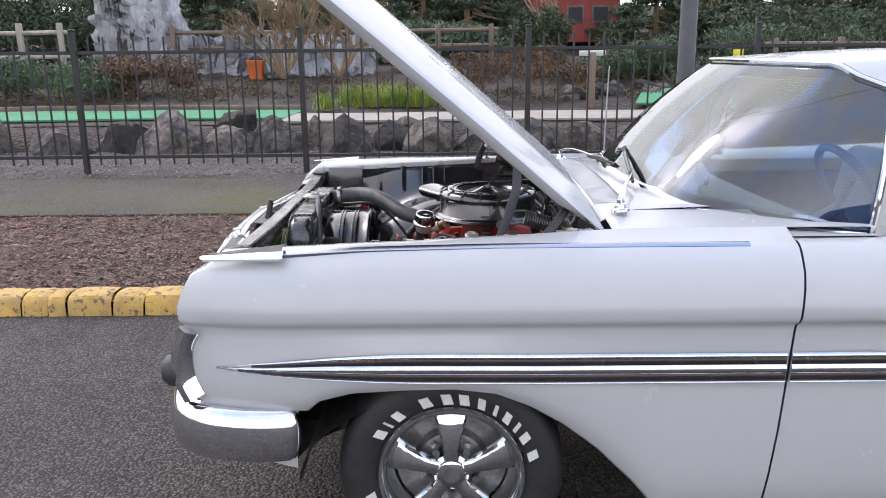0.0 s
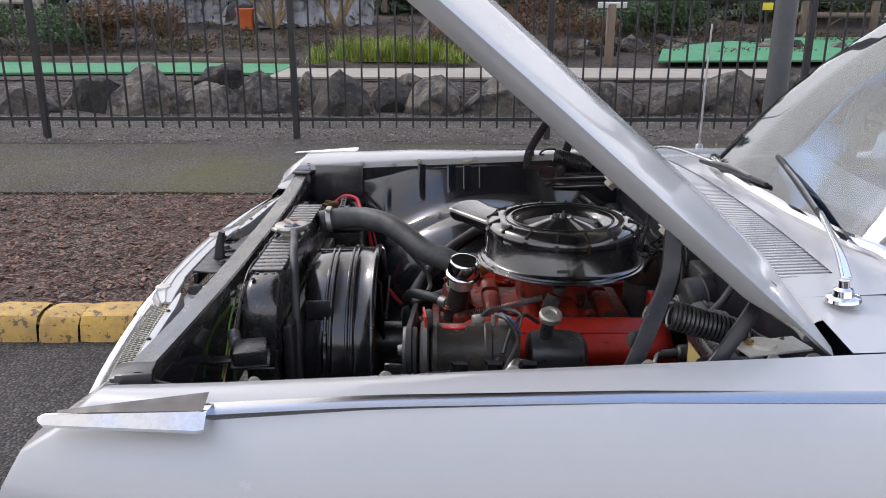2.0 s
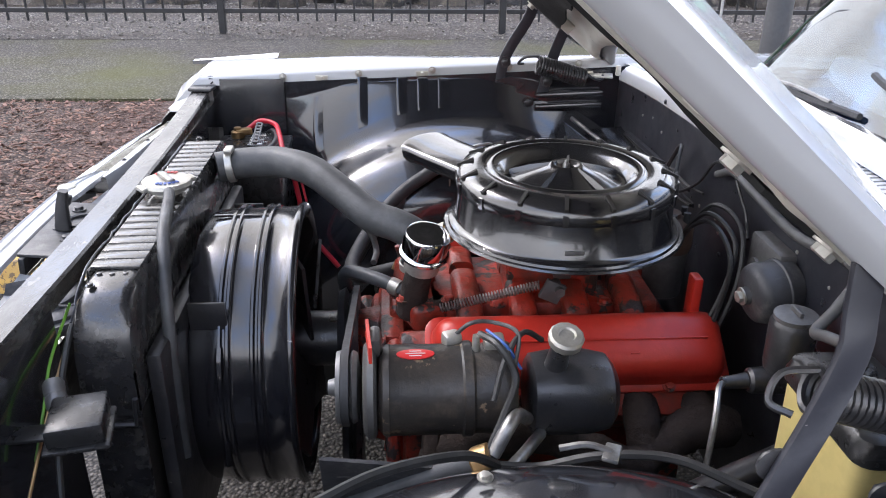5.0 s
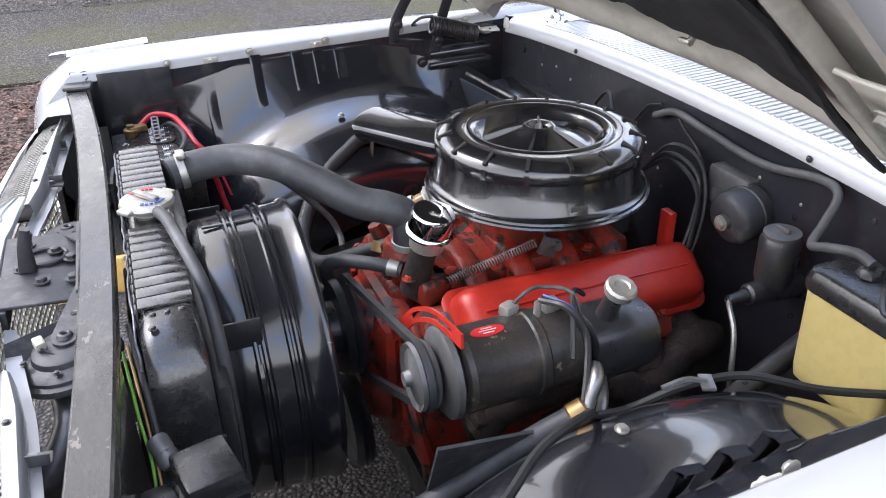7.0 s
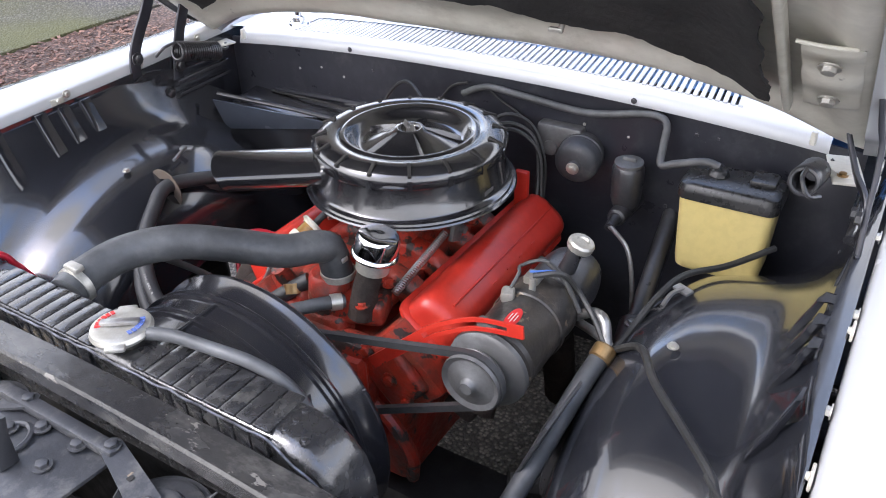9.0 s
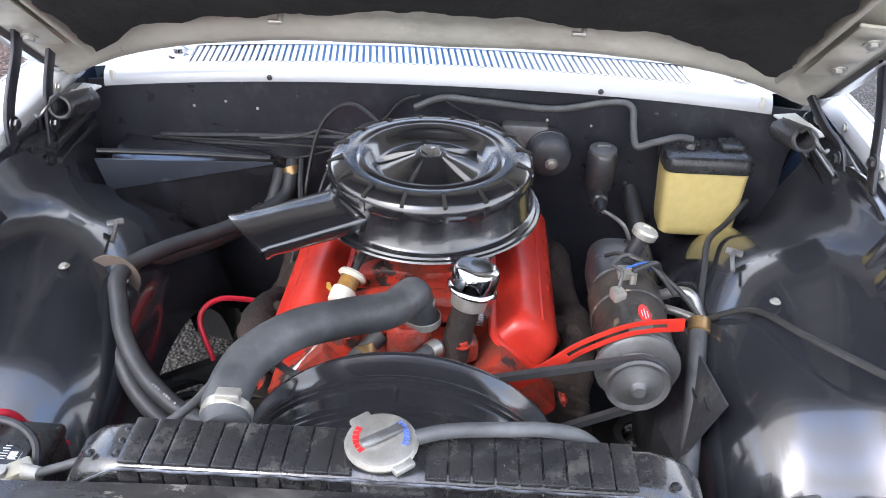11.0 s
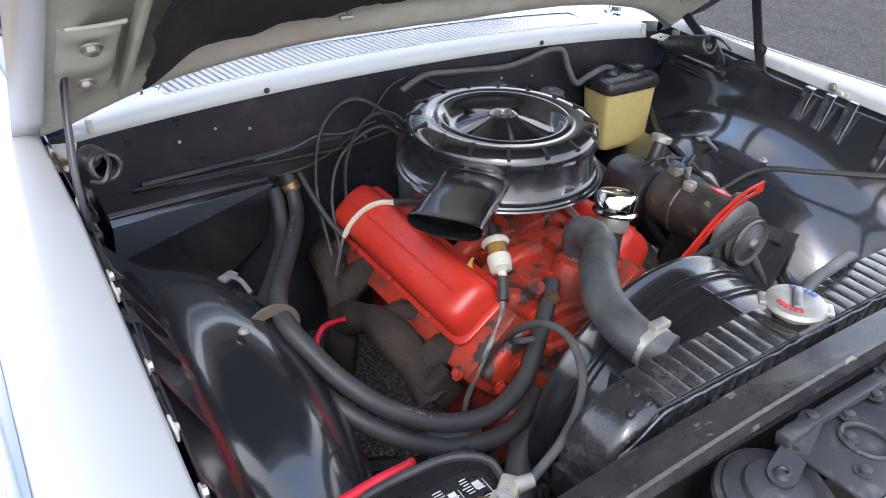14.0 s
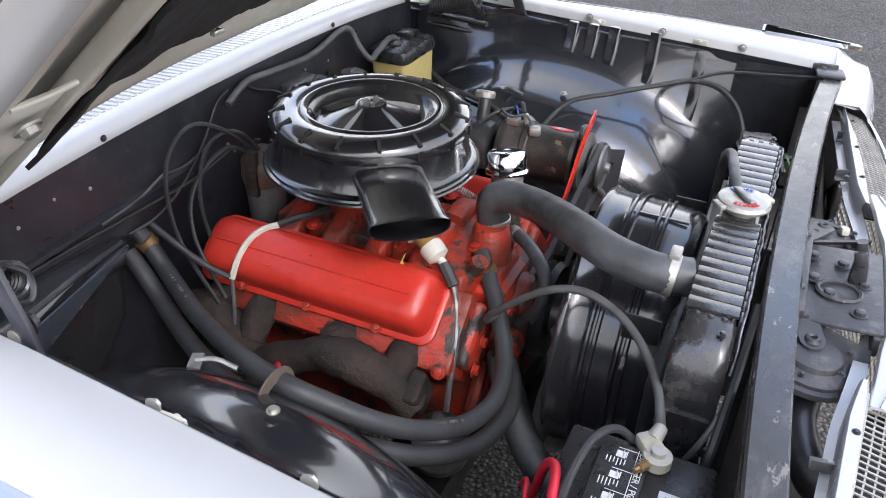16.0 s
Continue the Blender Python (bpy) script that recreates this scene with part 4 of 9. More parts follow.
def inner(u, v):
    y = (2 * u - 1) * 0.752
    s0 = hood_rear(y) + 0.028
    s = s0 + (HOOD_L - 0.14 - s0) * v
    e = min((0.752 - abs(y)) / 0.11, (s - s0) / 0.10, (HOOD_L - 0.14 - s) / 0.10)
    step = min(1.0, max(0.0, e - 0.15))
    return hood_at(s, y, max(0.014, hood_crown(y) - 0.030) + 0.012 * (3 * step ** 2 - 2 * step ** 3) - 0.006 * math.sin(min(1, max(0, e)) * math.pi * 2) + 0.002 * noise.noise(Vector((s * 9, y * 9, 2))))


sheet(bm, inner, 70, 60)
part("hood_inner_panel", bm, CREAM, hood, "cream inner hood panel, dusty and stained")
bm = bmesh.new()


def pad(u, v):
    y = (2 * u - 1) * (0.612 + 0.012 * noise.noise(Vector((v * 13, 7.7, u))) + 0.006 * noise.noise(Vector((v * 47, 2.7, u))))
    s0 = lerp_table([(0, 0.335), (0.26, 0.318), (0.45, 0.285), (0.60, 0.240), (0.75, 0.23)], abs(y)) + 0.022 * noise.noise(Vector((y * 9, 3.1, 0))) + 0.012 * noise.noise(Vector((y * 31, 1.1, 0))) + 0.005 * noise.noise(Vector((y * 83, 4.1, 0)))
    s = s0 + (HOOD_L - 0.27 - s0) * v
    w = noise.noise(Vector((y * 5, s * 5, 0))) * 0.004 + noise.noise(Vector((y * 17, s * 17, 4))) * 0.002
    # edges bent down to fit the camera's view of a dark band below the hood
    edge_drop = 0.024 * min(1.0, max(0.0, (abs(y) - 0.50) / 0.10)) ** 2
    return hood_at(s, y, hood_crown(y) - 0.034 + 1.6 * w - edge_drop)


sheet(bm, pad, 140, 70, 0.006)
part("hood_insulation", bm, INSUL, hood, "ragged black insulation pad under the hood")
for y in (-0.268, 0.262):
    bm = bmesh.new()
    p = hood_at(0.290, y, 0.072)
    d = Vector((-HS, 0, -HC))
    cyl(bm, p, p + d * 0.03, 0.006, 0.005, 10)
    box(bm, p + d * 0.026 + Vector((0, 0.008, 0)), (0.01, 0.026, 0.008), bev=0.002)
    part("hood_clip", bm, ZINC, hood)
for s in (-1, 1):
    # pressed plate that takes the hinge, with two bolts and a stiffening dish
    bm = bmesh.new()
    sheet(bm, lambda u, v: hood_at(0.245 + 0.205 * u, s * (0.662 + 0.074 * v), 0.012 - 0.010 * math.sin(math.pi * v) ** 0.5 * (0.55 + 0.45 * math.cos(u * math.pi * 4)) * math.sin(math.pi * u) ** 0.3), 24, 10, 0.004)
    plate = part("hinge_bracket", bm, CREAM, hood, "cream pressed hinge plate")
    for sv in (0.297, 0.412):
        bolt(plate, hood_at(sv, s * 0.698, -0.001), (-HS, 0, -HC), 0.010, ZINC)
    # folded rib along the side of the inner panel
    bm = bmesh.new()
    sweep(bm, [hood_at(0.20 + 0.9 * i / 12, s * 0.636, 0.016) for i in range(13)], rrect(0.026, 0.012, 0.005, 3), up=(0, s, 0))
    part("stiffening_rib", bm, CREAM, hood)
    bm = bmesh.new()
    tube(bm, [hood_at(0.458, s * 0.655, 0.008), hood_at(0.456, s * 0.69, 0.006), hood_at(0.452, s * 0.728, 0.008)], 0.0032, 8, 4)
    part("hood_stop", bm, CREAM, hood)

# windscreen and roof
ROOF = [(0, 1.02), (0.2, 1.03), (0.4, 1.08), (0.52, 1.135), (0.60, 1.20), (0.645, 1.27)]


def header(w):
    y = w * 0.645
    return Vector((lerp_table(ROOF, abs(y)), YC + y, 1.472 - 0.012 * abs(w) ** 2 - 0.065 * max(0, abs(w) - 0.85) / 0.15))


def base(w):
    y = w * 0.775
    return Vector((base_x(y), YC + y, 1.075 - 0.022 * abs(w) ** 2 - 0.065 * max(0, abs(w) - 0.6) / 0.4))


def screen(u, v):
    w = 2 * u - 1
    a, b = base(w), header(w)
    p = a.lerp(b, v)
    bow = math.sin(math.pi * v)
    return p + Vector((-0.030 * bow * (1 - 0.6 * abs(w)), 0.05 * bow * w ** 5, 0.018 * bow))


bm = bmesh.new()
sheet(bm, screen, 60, 24, 0.005)
ws = part("windscreen", bm, DIMMED, car, "curved wraparound windscreen reflecting clouds", angle=80)
ws.visible_shadow = False
for fn, mat, r, name, lab in ((base, CHROME, 0.014, "windscreen_base_moulding", "chrome moulding at the foot of the windscreen"), (header, CHROME, 0.010, "windscreen_header_moulding", "")):
    bm = bmesh.new()
    sweep(bm, [fn(-1 + 2 * i / 60) + Vector((-0.008, 0, 0.002)) for i in range(61)], circle(r, 8))
    part(name, bm, mat, car, lab)
for s in (-1, 1):
    bm = bmesh.new()
    sheet(bm, lambda u, v: (lambda p: Vector((p.x + 0.01 - 0.02 * v, p.y + (YC + s * 0.845 - p.y) * v, p.z + (1.011 - p.z) * v + 0.004 * math.sin(math.pi * v))))(base(s * (0.70 + 0.30 * u))), 16, 4, 0.004)
    part("cowl_side", bm, WHITE, car)
    bm = bmesh.new()
    sweep(bm, [screen((s + 1) / 2, i / 16) + Vector((0.022, 0.004 * s, 0)) for i in range(17)], rrect(0.045, 0.028, 0.008, 2), up=(0, s, 0))
    part("screen_pillar", bm, WHITE, car)
    bm = bmesh.new()
    sweep(bm, [screen((s + 1) / 2, i / 16) + Vector((-0.006, 0.010 * s, 0)) for i in range(17)], circle(0.009, 8))
    part("pillar_moulding", bm, CHROME, car)
    # door glass frame
    bm = bmesh.new()
    sheet(bm, lambda u, v: Vector((1.30 + 1.25 * u, YC + s * (0.80 - 0.13 * v), 1.00 + 0.40 * v)), 6, 6)
    g = part("door_glass", bm, GLASS, car)
    g.visible_shadow = False
bm = bmesh.new()


def roof(u, v):
    w = 2 * u - 1
    a = header(w)
    x = a.x + (2.75 - a.x) * v
    drop = 0.02 * w ** 2 + 0.05 * max(0, (v - 0.6) / 0.4) ** 2
    ycr = YC + w * (0.645 + 0.03 * math.sin(math.pi * v))
    return Vector((x, ycr, a.z + 0.012 + 0.03 * math.sin(math.pi * min(1, v * 1.1)) * (1 - w ** 4) - drop * v))


sheet(bm, roof, 30, 24, 0.012)
part("roof", bm, WHITE, car, "white hardtop roof")
bm = bmesh.new()
sheet(bm, lambda u, v: Vector((2.75 + 0.55 * v, YC + (2 * u - 1) * (0.66 + 0.10 * v), 1.415 - 0.40 * v - 0.02 * (2 * u - 1) ** 2)), 20, 8)
part("rear_window", bm, GLASS, car).visible_shadow = False
bm = bmesh.new()
sheet(bm, lambda u, v: Vector((3.28 + 1.14 * v, YC + (2 * u - 1) * 0.80, 1.012 - 0.03 * v ** 2 + 0.03 * (1 - (2 * u - 1) ** 2) + 0.05 * abs(2 * u - 1) ** 3 * v)), 20, 12, 0.006)
part("boot_lid", bm, WHITE, car)
bm = bmesh.new()
sheet(bm, lambda u, v: Vector((4.40 + 0.04 * math.sin(math.pi * v), YC + (2 * u - 1) * 0.985, 0.98 - 0.55 * v)), 20, 8, 0.006)
part("tail_panel", bm, WHITE, car)

# cabin
bm = bmesh.new()
sheet(bm, lambda u, v: Vector((0.80 + 0.40 * v + 0.22 * (abs(2 * u - 1)) ** 3 * (1 - v), YC + (2 * u - 1) * 0.75, 1.045 - 0.05 * v - 0.12 * max(0, v - 0.7) / 0.3)), 24, 10, 0.01)
part("dashboard", bm, DASH, car, "pale blue metal dashboard")
for x, w in ((1.55, 0.5), (2.35, 0.5)):
    bm = bmesh.new()
    box(bm, (x, YC, 0.62), (w, 1.36, 0.20), bev=0.05, seg=3)
    box(bm, (x + 0.30, YC, 0.86), (0.16, 1.36, 0.46), (0, 12, 0), bev=0.06, seg=3)
    part("bench_seat", bm, BLUEV, car, "blue vinyl bench seat")
bm = bmesh.new()
sw = Vector((1.34, YC - 0.38, 1.02))
axis = Vector((1, 0, 0.55)).normalized()
ex, ey, _ = frame_of(axis)
sweep(bm, [sw + (ex * math.cos(a) + ey * math.sin(a)) * 0.20 for a in [2 * math.pi * i / 36 for i in range(37)]], circle(0.014, 8), caps=False)
tube(bm, [sw - axis * 0.03 + ey * 0.19, sw - axis * 0.06, sw - axis * 0.03 - ey * 0.19], 0.012, 8, 4)
cyl(bm, sw - axis * 0.45, sw - axis * 0.05, 0.02, 0.022, 14)
part("steering_wheel", bm, BLUEV, car, "thin two-spoke steering wheel")
bm = bmesh.new()
rings = []
for k, (y, h, w) in enumerate(((-0.50, 0.004, 0.004), (-0.47, 0.016, 0.01), (-0.40, 0.028, 0.014), (-0.32, 0.034, 0.014), (-0.30, 0.03, 0.01))):
    rings.append([(0.80 + 0.05 * k / 4 + a, YC + y, 1.105 + b) for a, b in rrect(w * 2, h * 2, min(w, h) * 0.5, 2)])
loft(bm, rings)
cyl(bm, (0.83, YC - 0.36, 1.03), (0.83, YC - 0.36, 1.09), 0.008, 0.006, 10)
part("dash_mirror", bm, DASH, car, "mirror standing on the dashboard")
bm = bmesh.new()
sheet(bm, lambda u, v: Vector((0.62 + 2.6 * u, YC + (2 * v - 1) * 0.92, 0.36)), 4, 4, 0.01)
part("cabin_floor", bm, DARKIN, car)
for s in (-1, 1):
    bm = bmesh.new()
    sheet(bm, lambda u, v: Vector((0.92 + 2.3 * u, YC + s * (0.90 - 0.02 * v), 0.38 + 0.60 * v)), 4, 4, 0.01)
    part("door_lining", bm, BLUEV, car)

# wipers and their pivots, aerial
for px, py, tip, b0, b1 in ((0.503, -0.640, (0.612, -0.30, 1.105), (0.655, 0.03, 1.155), (0.598, -0.38, 1.09)),
                            (0.492, 0.563, (0.60, 0.27, 1.09), (0.58, 0.36, 1.083), (0.615, -0.02, 1.098))):
    bm = bmesh.new()
    lathe(bm, [(0.028, 0), (0.026, 0.005), (0.017, 0.008), (0.015, 0.018), (0.009, 0.022), (0.008, 0.034), (0, 0.036)], (px, py, 1.046), (-0.1, 0, 1), 24)
    piv = part("wiper_pivot", bm, CHROME, car, "chrome wiper pivot on the cowl")
    bm = bmesh.new()
    sweep(bm, smooth_path([(px, py, 1.082), ((px * 2 + tip[0]) / 3, (py * 2 + tip[1]) / 3, 1.10), tip], 6), lambda f: [(a * (1 - 0.5 * f), b) for a, b in rrect(0.018, 0.008, 0.003, 2)], up=(0, 0, 1))
    part("wiper_arm", bm, CHROME, piv)
    bm = bmesh.new()
    tube(bm, [b0, tuple((a + b) / 2 + (0.004 if i == 2 else -0.004) for i, (a, b) in enumerate(zip(b0, b1))), b1], 0.0065, 6, 6)
    part("wiper_blade", bm, RUBBER, piv)
    bm = bmesh.new()
    q0, q1 = Vector(b0).lerp(Vector(b1), 0.2), Vector(b0).lerp(Vector(b1), 0.8)
    tube(bm, [q0 + Vector((-0.004, 0, 0.008)), q0.lerp(q1, 0.5) + Vector((-0.008, 0, 0.016)), q1 + Vector((-0.004, 0, 0.008))], 0.004, 6, 5)
    part("blade_holder", bm, STEEL, piv)
bm = bmesh.new()
cyl(bm, (0.765, 0.955, 1.0), (0.765, 0.955, 1.03), 0.016, 0.012, 16, 0.003)
tube(bm, [(0.765, 0.955, 1.03), (0.775, 0.985, 1.25), (0.786, 1.01, 1.44)], (0.0045, 0.003), 8, 4)
part("aerial", bm, STEEL, car, "slim metal radio aerial on the fender")


# ---- wheels ----
def wheel(x, s, name="wheel"):
    yo = YC + s * 0.945
    ax = Vector((0, s, 0))
    bm = bmesh.new()
    lathe(bm, [(0.205, -0.19), (0.24, -0.195), (0.29, -0.19), (0.315, -0.17), (0.327, -0.14), (0.329, -0.095), (0.327, -0.05), (0.315, -0.022), (0.300, -0.008), (0.272, 0.0),
               (0.240, -0.001), (0.218, -0.010), (0.205, -0.016)], (x, yo, 0.333), ax, 72)
    w = part(name, bm, TYRE, car, "wide black tyre with raised white sidewall blocks on a chrome five-spoke rim")
    bm = bmesh.new()
    lathe(bm, [(0.214, -0.006), (0.208, 0.002), (0.200, 0.001), (0.196, -0.008), (0.190, -0.010), (0.184, -0.020), (0.180, -0.035), (0.172, -0.07), (0.168, -0.17), (0.18, -0.18)], (x, yo, 0.333), ax, 64)
    rim = part("rim", bm, CHROME, w, "polished chrome wheel rim")
    bm = bmesh.new()
    lathe(bm, [(0, -0.012), (0.03, -0.012), (0.040, -0.016), (0.044, -0.024), (0.055, -0.030), (0.058, -0.05)], (x, yo, 0.333), ax, 36)
    hub = part("hub_cap", bm, CHROME, w, "round chrome centre cap")
    bm = bmesh.new()
    lathe(bm, [(0, 0), (0.024, 0), (0.026, -0.004)], (x, yo - s * 0.0105, 0.333), ax, 28)
    part("cap_badge", bm, GREYM, w)
    bm = bmesh.new()
    lathe(bm, [(0, -0.075), (0.10, -0.075), (0.11, -0.105), (0.165, -0.105), (0.168, -0.12)], (x, yo, 0.333), ax, 40)
    part("brake_drum", bm, STEEL, w)
    for k in range(5):
        a = radians(90 + 72 * k)
        e = Vector((math.cos(a), 0, math.sin(a)))
        t = Vector((-math.sin(a), 0, math.cos(a)))
        o = Vector((x, yo, 0.333))
        bm = bmesh.new()
        rings = []
        for r, wd, dp in ((0.036, 0.024, 0.028), (0.07, 0.022, 0.026), (0.10, 0.028, 0.026), (0.14, 0.036, 0.030), (0.165, 0.045, 0.036), (0.182, 0.050, 0.044)):
            rings.append([o + e * r + t * (wd * aa) - ax * (dp - bb) for aa, bb in ((-1, -0.02), (-1.05, -0.004), (-0.85, 0.005), (-0.3, 0.010), (0.3, 0.010), (0.85, 0.005), (1.05, -0.004), (1, -0.02))])
        loft(bm, rings)
        part("spoke", bm, CHROME, w, angle=30)
        a2 = a + radians(36)
        e2 = Vector((math.cos(a2), 0, math.sin(a2)))
        bm = bmesh.new()
        cyl(bm, o + e2 * 0.075 - ax * 0.06, o + e2 * 0.075 - ax * 0.028, 0.014, 0.012, 6)
        part("lug_nut", bm, CHROME, w)
    # raised white blocks round the sidewall
    for deg, wide in ((146, 0.026), (137, 0.006), (128, 0.024), (107, 0.028), (92.6, 0.028), (81, 0.028), (69, 0.022), (58.5, 0.011), (49, 0.022), (39.5, 0.011), (30, 0.024), (16, 0.026)):
        for off in (0, 180):
            a = radians(deg + off) if s < 0 else radians(180 - deg + off)
            e, t = Vector((math.cos(a), 0, math.sin(a))), Vector((-math.sin(a), 0, math.cos(a))) * -s
            o = Vector((x, yo, 0.333)) + e * 0.240 + ax * 0.0006
            bm = bmesh.new()
            quad = [o + t * (p * wide * 0.5 + q * 0.004) + e * (q * 0.0150) for p, q in ((-1, -1), (1, -1), (1, 1), (-1, 1))]
            loft(bm, [[p - ax * 0.004 for p in quad], [p + ax * 0.0012 for p in quad]])
            part("sidewall_block", bm, TYREW, w)
    return w


for s in (-1, 1):
    wheel(-0.010, s)
    wheel(3.02, s)

# ---- engine bay: shell ----
WH = [(0.470, 0.30), (0.476, 0.40), (0.488, 0.435), (0.508, 0.466), (0.535, 0.494), (0.562, 0.514), (0.592, 0.527), (0.63, 0.537), (0.675, 0.548), (0.715, 0.564), (0.742, 0.590), (0.762, 0.63), (0.776, 0.68), (0.788, 0.74)]

# the fence-side housing's profile, moved into the bay to fit the camera's view
WH_FENCE = WH[:7] + [(0.63, 0.537), (0.66, 0.548), (0.685, 0.564), (0.705, 0.586), (0.720, 0.610), (0.735, 0.638), (0.748, 0.668), (0.758, 0.70), (0.766, 0.74)]


def housing_r(y, s):
    return lerp_table(WH_FENCE if s > 0 else WH, y)


def louvre(parent, s, x0, y0, ln, hgt=0.010, wide=0.034):
    """A pressed louvre on the wheel housing: a lip standing off the skin, open towards the front."""
    bm = bmesh.new()
    rows = []
    for i in range(15):
        f = i / 14
        y = y0 + ln * f
        r = housing_r(y, s)
        w = math.sin(math.pi * (0.03 + 0.94 * f)) ** 0.55
        row = []
        for d, h in ((0.0, -0.003), (-0.0025, 0.85), (0.0, 1.0), (0.006, 0.93), (0.014, 0.62), (0.024, 0.25), (wide, -0.0)):
            a = math.acos(max(-1, min(1, (x0 - 0.015) / r))) - d / r
            k = hgt * w * h - (0.0015 if h <= 0 else 0)
            row.append((0.015 + (r + k) * math.cos(a), YC + s * (y - k * 0.5), min(0.335 + (r + k) * math.sin(a), 0.99)))
        rows.append(row)
    grid_rows(bm, rows)
    return part("louvre", bm, HOUSE, parent, angle=50)


for s in (-1, 1):
    # wheel housing: an arched black pressing under the fender flange
    bm = bmesh.new()

    def housing(u, v):
        shape = WH_FENCE if s > 0 else WH
        y = r = 0.0
        for step, share in ((-0.4, 0.25), (0.0, 0.5), (0.4, 0.25)):
            k = min(max(v * (len(shape) - 1) + step, 0.0), len(shape) - 1.0)
            i = min(int(k), len(shape) - 2)
            y += share * (shape[i][0] + (shape[i + 1][0] - shape[i][0]) * (k - i))
            r += share * (shape[i][1] + (shape[i + 1][1] - shape[i][1]) * (k - i))
        a = radians(-12 + 204 * u)
        x = 0.015 + r * 1.0 * math.cos(a)
        z = 0.335 + r * math.sin(a)
        t = max(0.0, (y - 0.752) / 0.015) if s > 0 else max(0.0, (y - 0.735) / 0.053)
        cap = bolt_z(x, s) - 0.020
        z = min(z + (max(z, cap - 0.014) - z) * t ** 1.6, cap)
        dent = 0.0014 * noise.noise(Vector((x * 4, y * 4, s)))
        if y > 0.66:
            x, z = min(max(x, -0.56), 0.47), max(z, 0.52)
        return Vector((x, YC + s * (y + (0.02 * t if s < 0 else 0)), z + dent * (1 - t)))

    sheet(bm, housing, 150, 60)
    ih = part("inner_fender", bm, HOUSE, car, "glossy black inner fender with pressed louvres", angle=60)
    for q in (-0.132, -0.080, -0.028, -0.231, -0.344):
        louvre(ih, s, q, 0.706 if s > 0 else 0.738, 0.052 if s > 0 else 0.044, 0.009 if s > 0 else 0.012, 0.022)
    bolt(ih, (-0.059, YC + s * 0.596, 0.866), (0, 0, 1), 0.006, ZINC)
    bm = bmesh.new()
    box(bm, (0.085, YC + s * 0.566, 0.868), (0.018, 0.030, 0.006), (0, 0, 25 * s), bev=0.002)
    tube(bm, [(0.085, YC + s * 0.566, 0.870), (0.06, YC + s * 0.555, 0.872), (0.03, YC + s * 0.55, 0.864)], 0.004, 6, 4)
    part("clip", bm, STEEL, ih)
    # upright panels ahead of and behind the housing
    for xa, xb in ((-0.58, -0.42), (0.40, 0.47)):
        bm = bmesh.new()
        sheet(bm, lambda u, v: Vector((xa + (xb - xa) * u, YC + s * (0.789 - (0.030 if s > 0 else 0) - 0.05 * (1 - v)), 0.52 + ((0.985 if s > 0 else 0.952) - 0.52) * v)), 6, 12, 0.003)
        part("apron", bm, HOUSE, car)
    bm = bmesh.new()
    sheet(bm, lambda u, v: Vector((-0.60 + 1.08 * u, YC + s * (0.788 - flange_in(-0.60 + 1.08 * u, s)), 0.86 + (bolt_z(-0.60 + 1.08 * u, s) - 0.012 - 0.86) * v)), 12, 4, 0.003)
    part("flange_panel", bm, HOUSE, car)
    # shelf from the front apron to the frame
    bm = bmesh.new()
    sheet(bm, lambda u, v: Vector((-0.585 + 0.20 * u, YC + s * (0.40 + 0.37 * v), 0.57 + 0.09 * u * v)), 8, 8, 0.004)
    part("battery_shelf" if s > 0 else "lamp_shelf", bm, BLACKS, car)
    # chassis rail
    bm = bmesh.new()
    box(bm, (-0.02, YC + s * 0.40, 0.36), (1.3, 0.075, 0.13), bev=0.01)
    part("chassis_rail", bm, SHADE, car)
    # suspension arms and coil spring low in the bay
    bm = bmesh.new()
    tube(bm, [(-0.13, YC + s * 0.37, 0.52), (0.0, YC + s * 0.56, 0.50), (0.13, YC + s * 0.37, 0.52)], 0.024, 8, 6)
    coil(bm, (0.0, YC + s * 0.46, 0.28), (0.0, YC + s * 0.46, 0.52), 0.06, 0.009, 5, 6, 12)
    part("suspension_arm", bm, SHADE, car)

# splash flap on the driver's side of the housing, its slots drawn as dark boxes
bm = bmesh.new()
sheet(bm, lambda u, v: Vector((-0.245 + 0.275 * u, YC - (0.487 - 0.050 * v - 0.010 * u), 0.806 - 0.045 * u - (0.13 + 0.04 * u) * v)), 10, 8, 0.005)
flap = part("splash_flap", bm, LATCHM, car, "dusty grey splash flap with slots")
for u, v in ((0.12, 0.22), (0.30, 0.30), (0.72, 0.20)):
    # raised dark boxes paint in the shade of the flap's slots
    bm = bmesh.new()
    box(bm, (-0.245 + 0.275 * u, YC - (0.487 - 0.050 * v - 0.010 * u) + 0.0045, 0.806 - 0.045 * u - (0.13 + 0.04 * u) * v), (0.030, 0.004, 0.014), (-20, 8, 0), bev=0.002)
    box(bm, (-0.245 + 0.275 * u, YC - (0.487 - 0.050 * v - 0.010 * u) + 0.0065, 0.806 - 0.045 * u - (0.13 + 0.04 * u) * v), (0.018, 0.003, 0.006), (-20, 8, 0), bev=0.001)
    part("clip", bm, BLACKS, flap)
bm = bmesh.new()
box(bm, (-0.05, YC, 0.30), (0.16, 0.84, 0.09), bev=0.02)
part("crossmember", bm, SHADE, car)

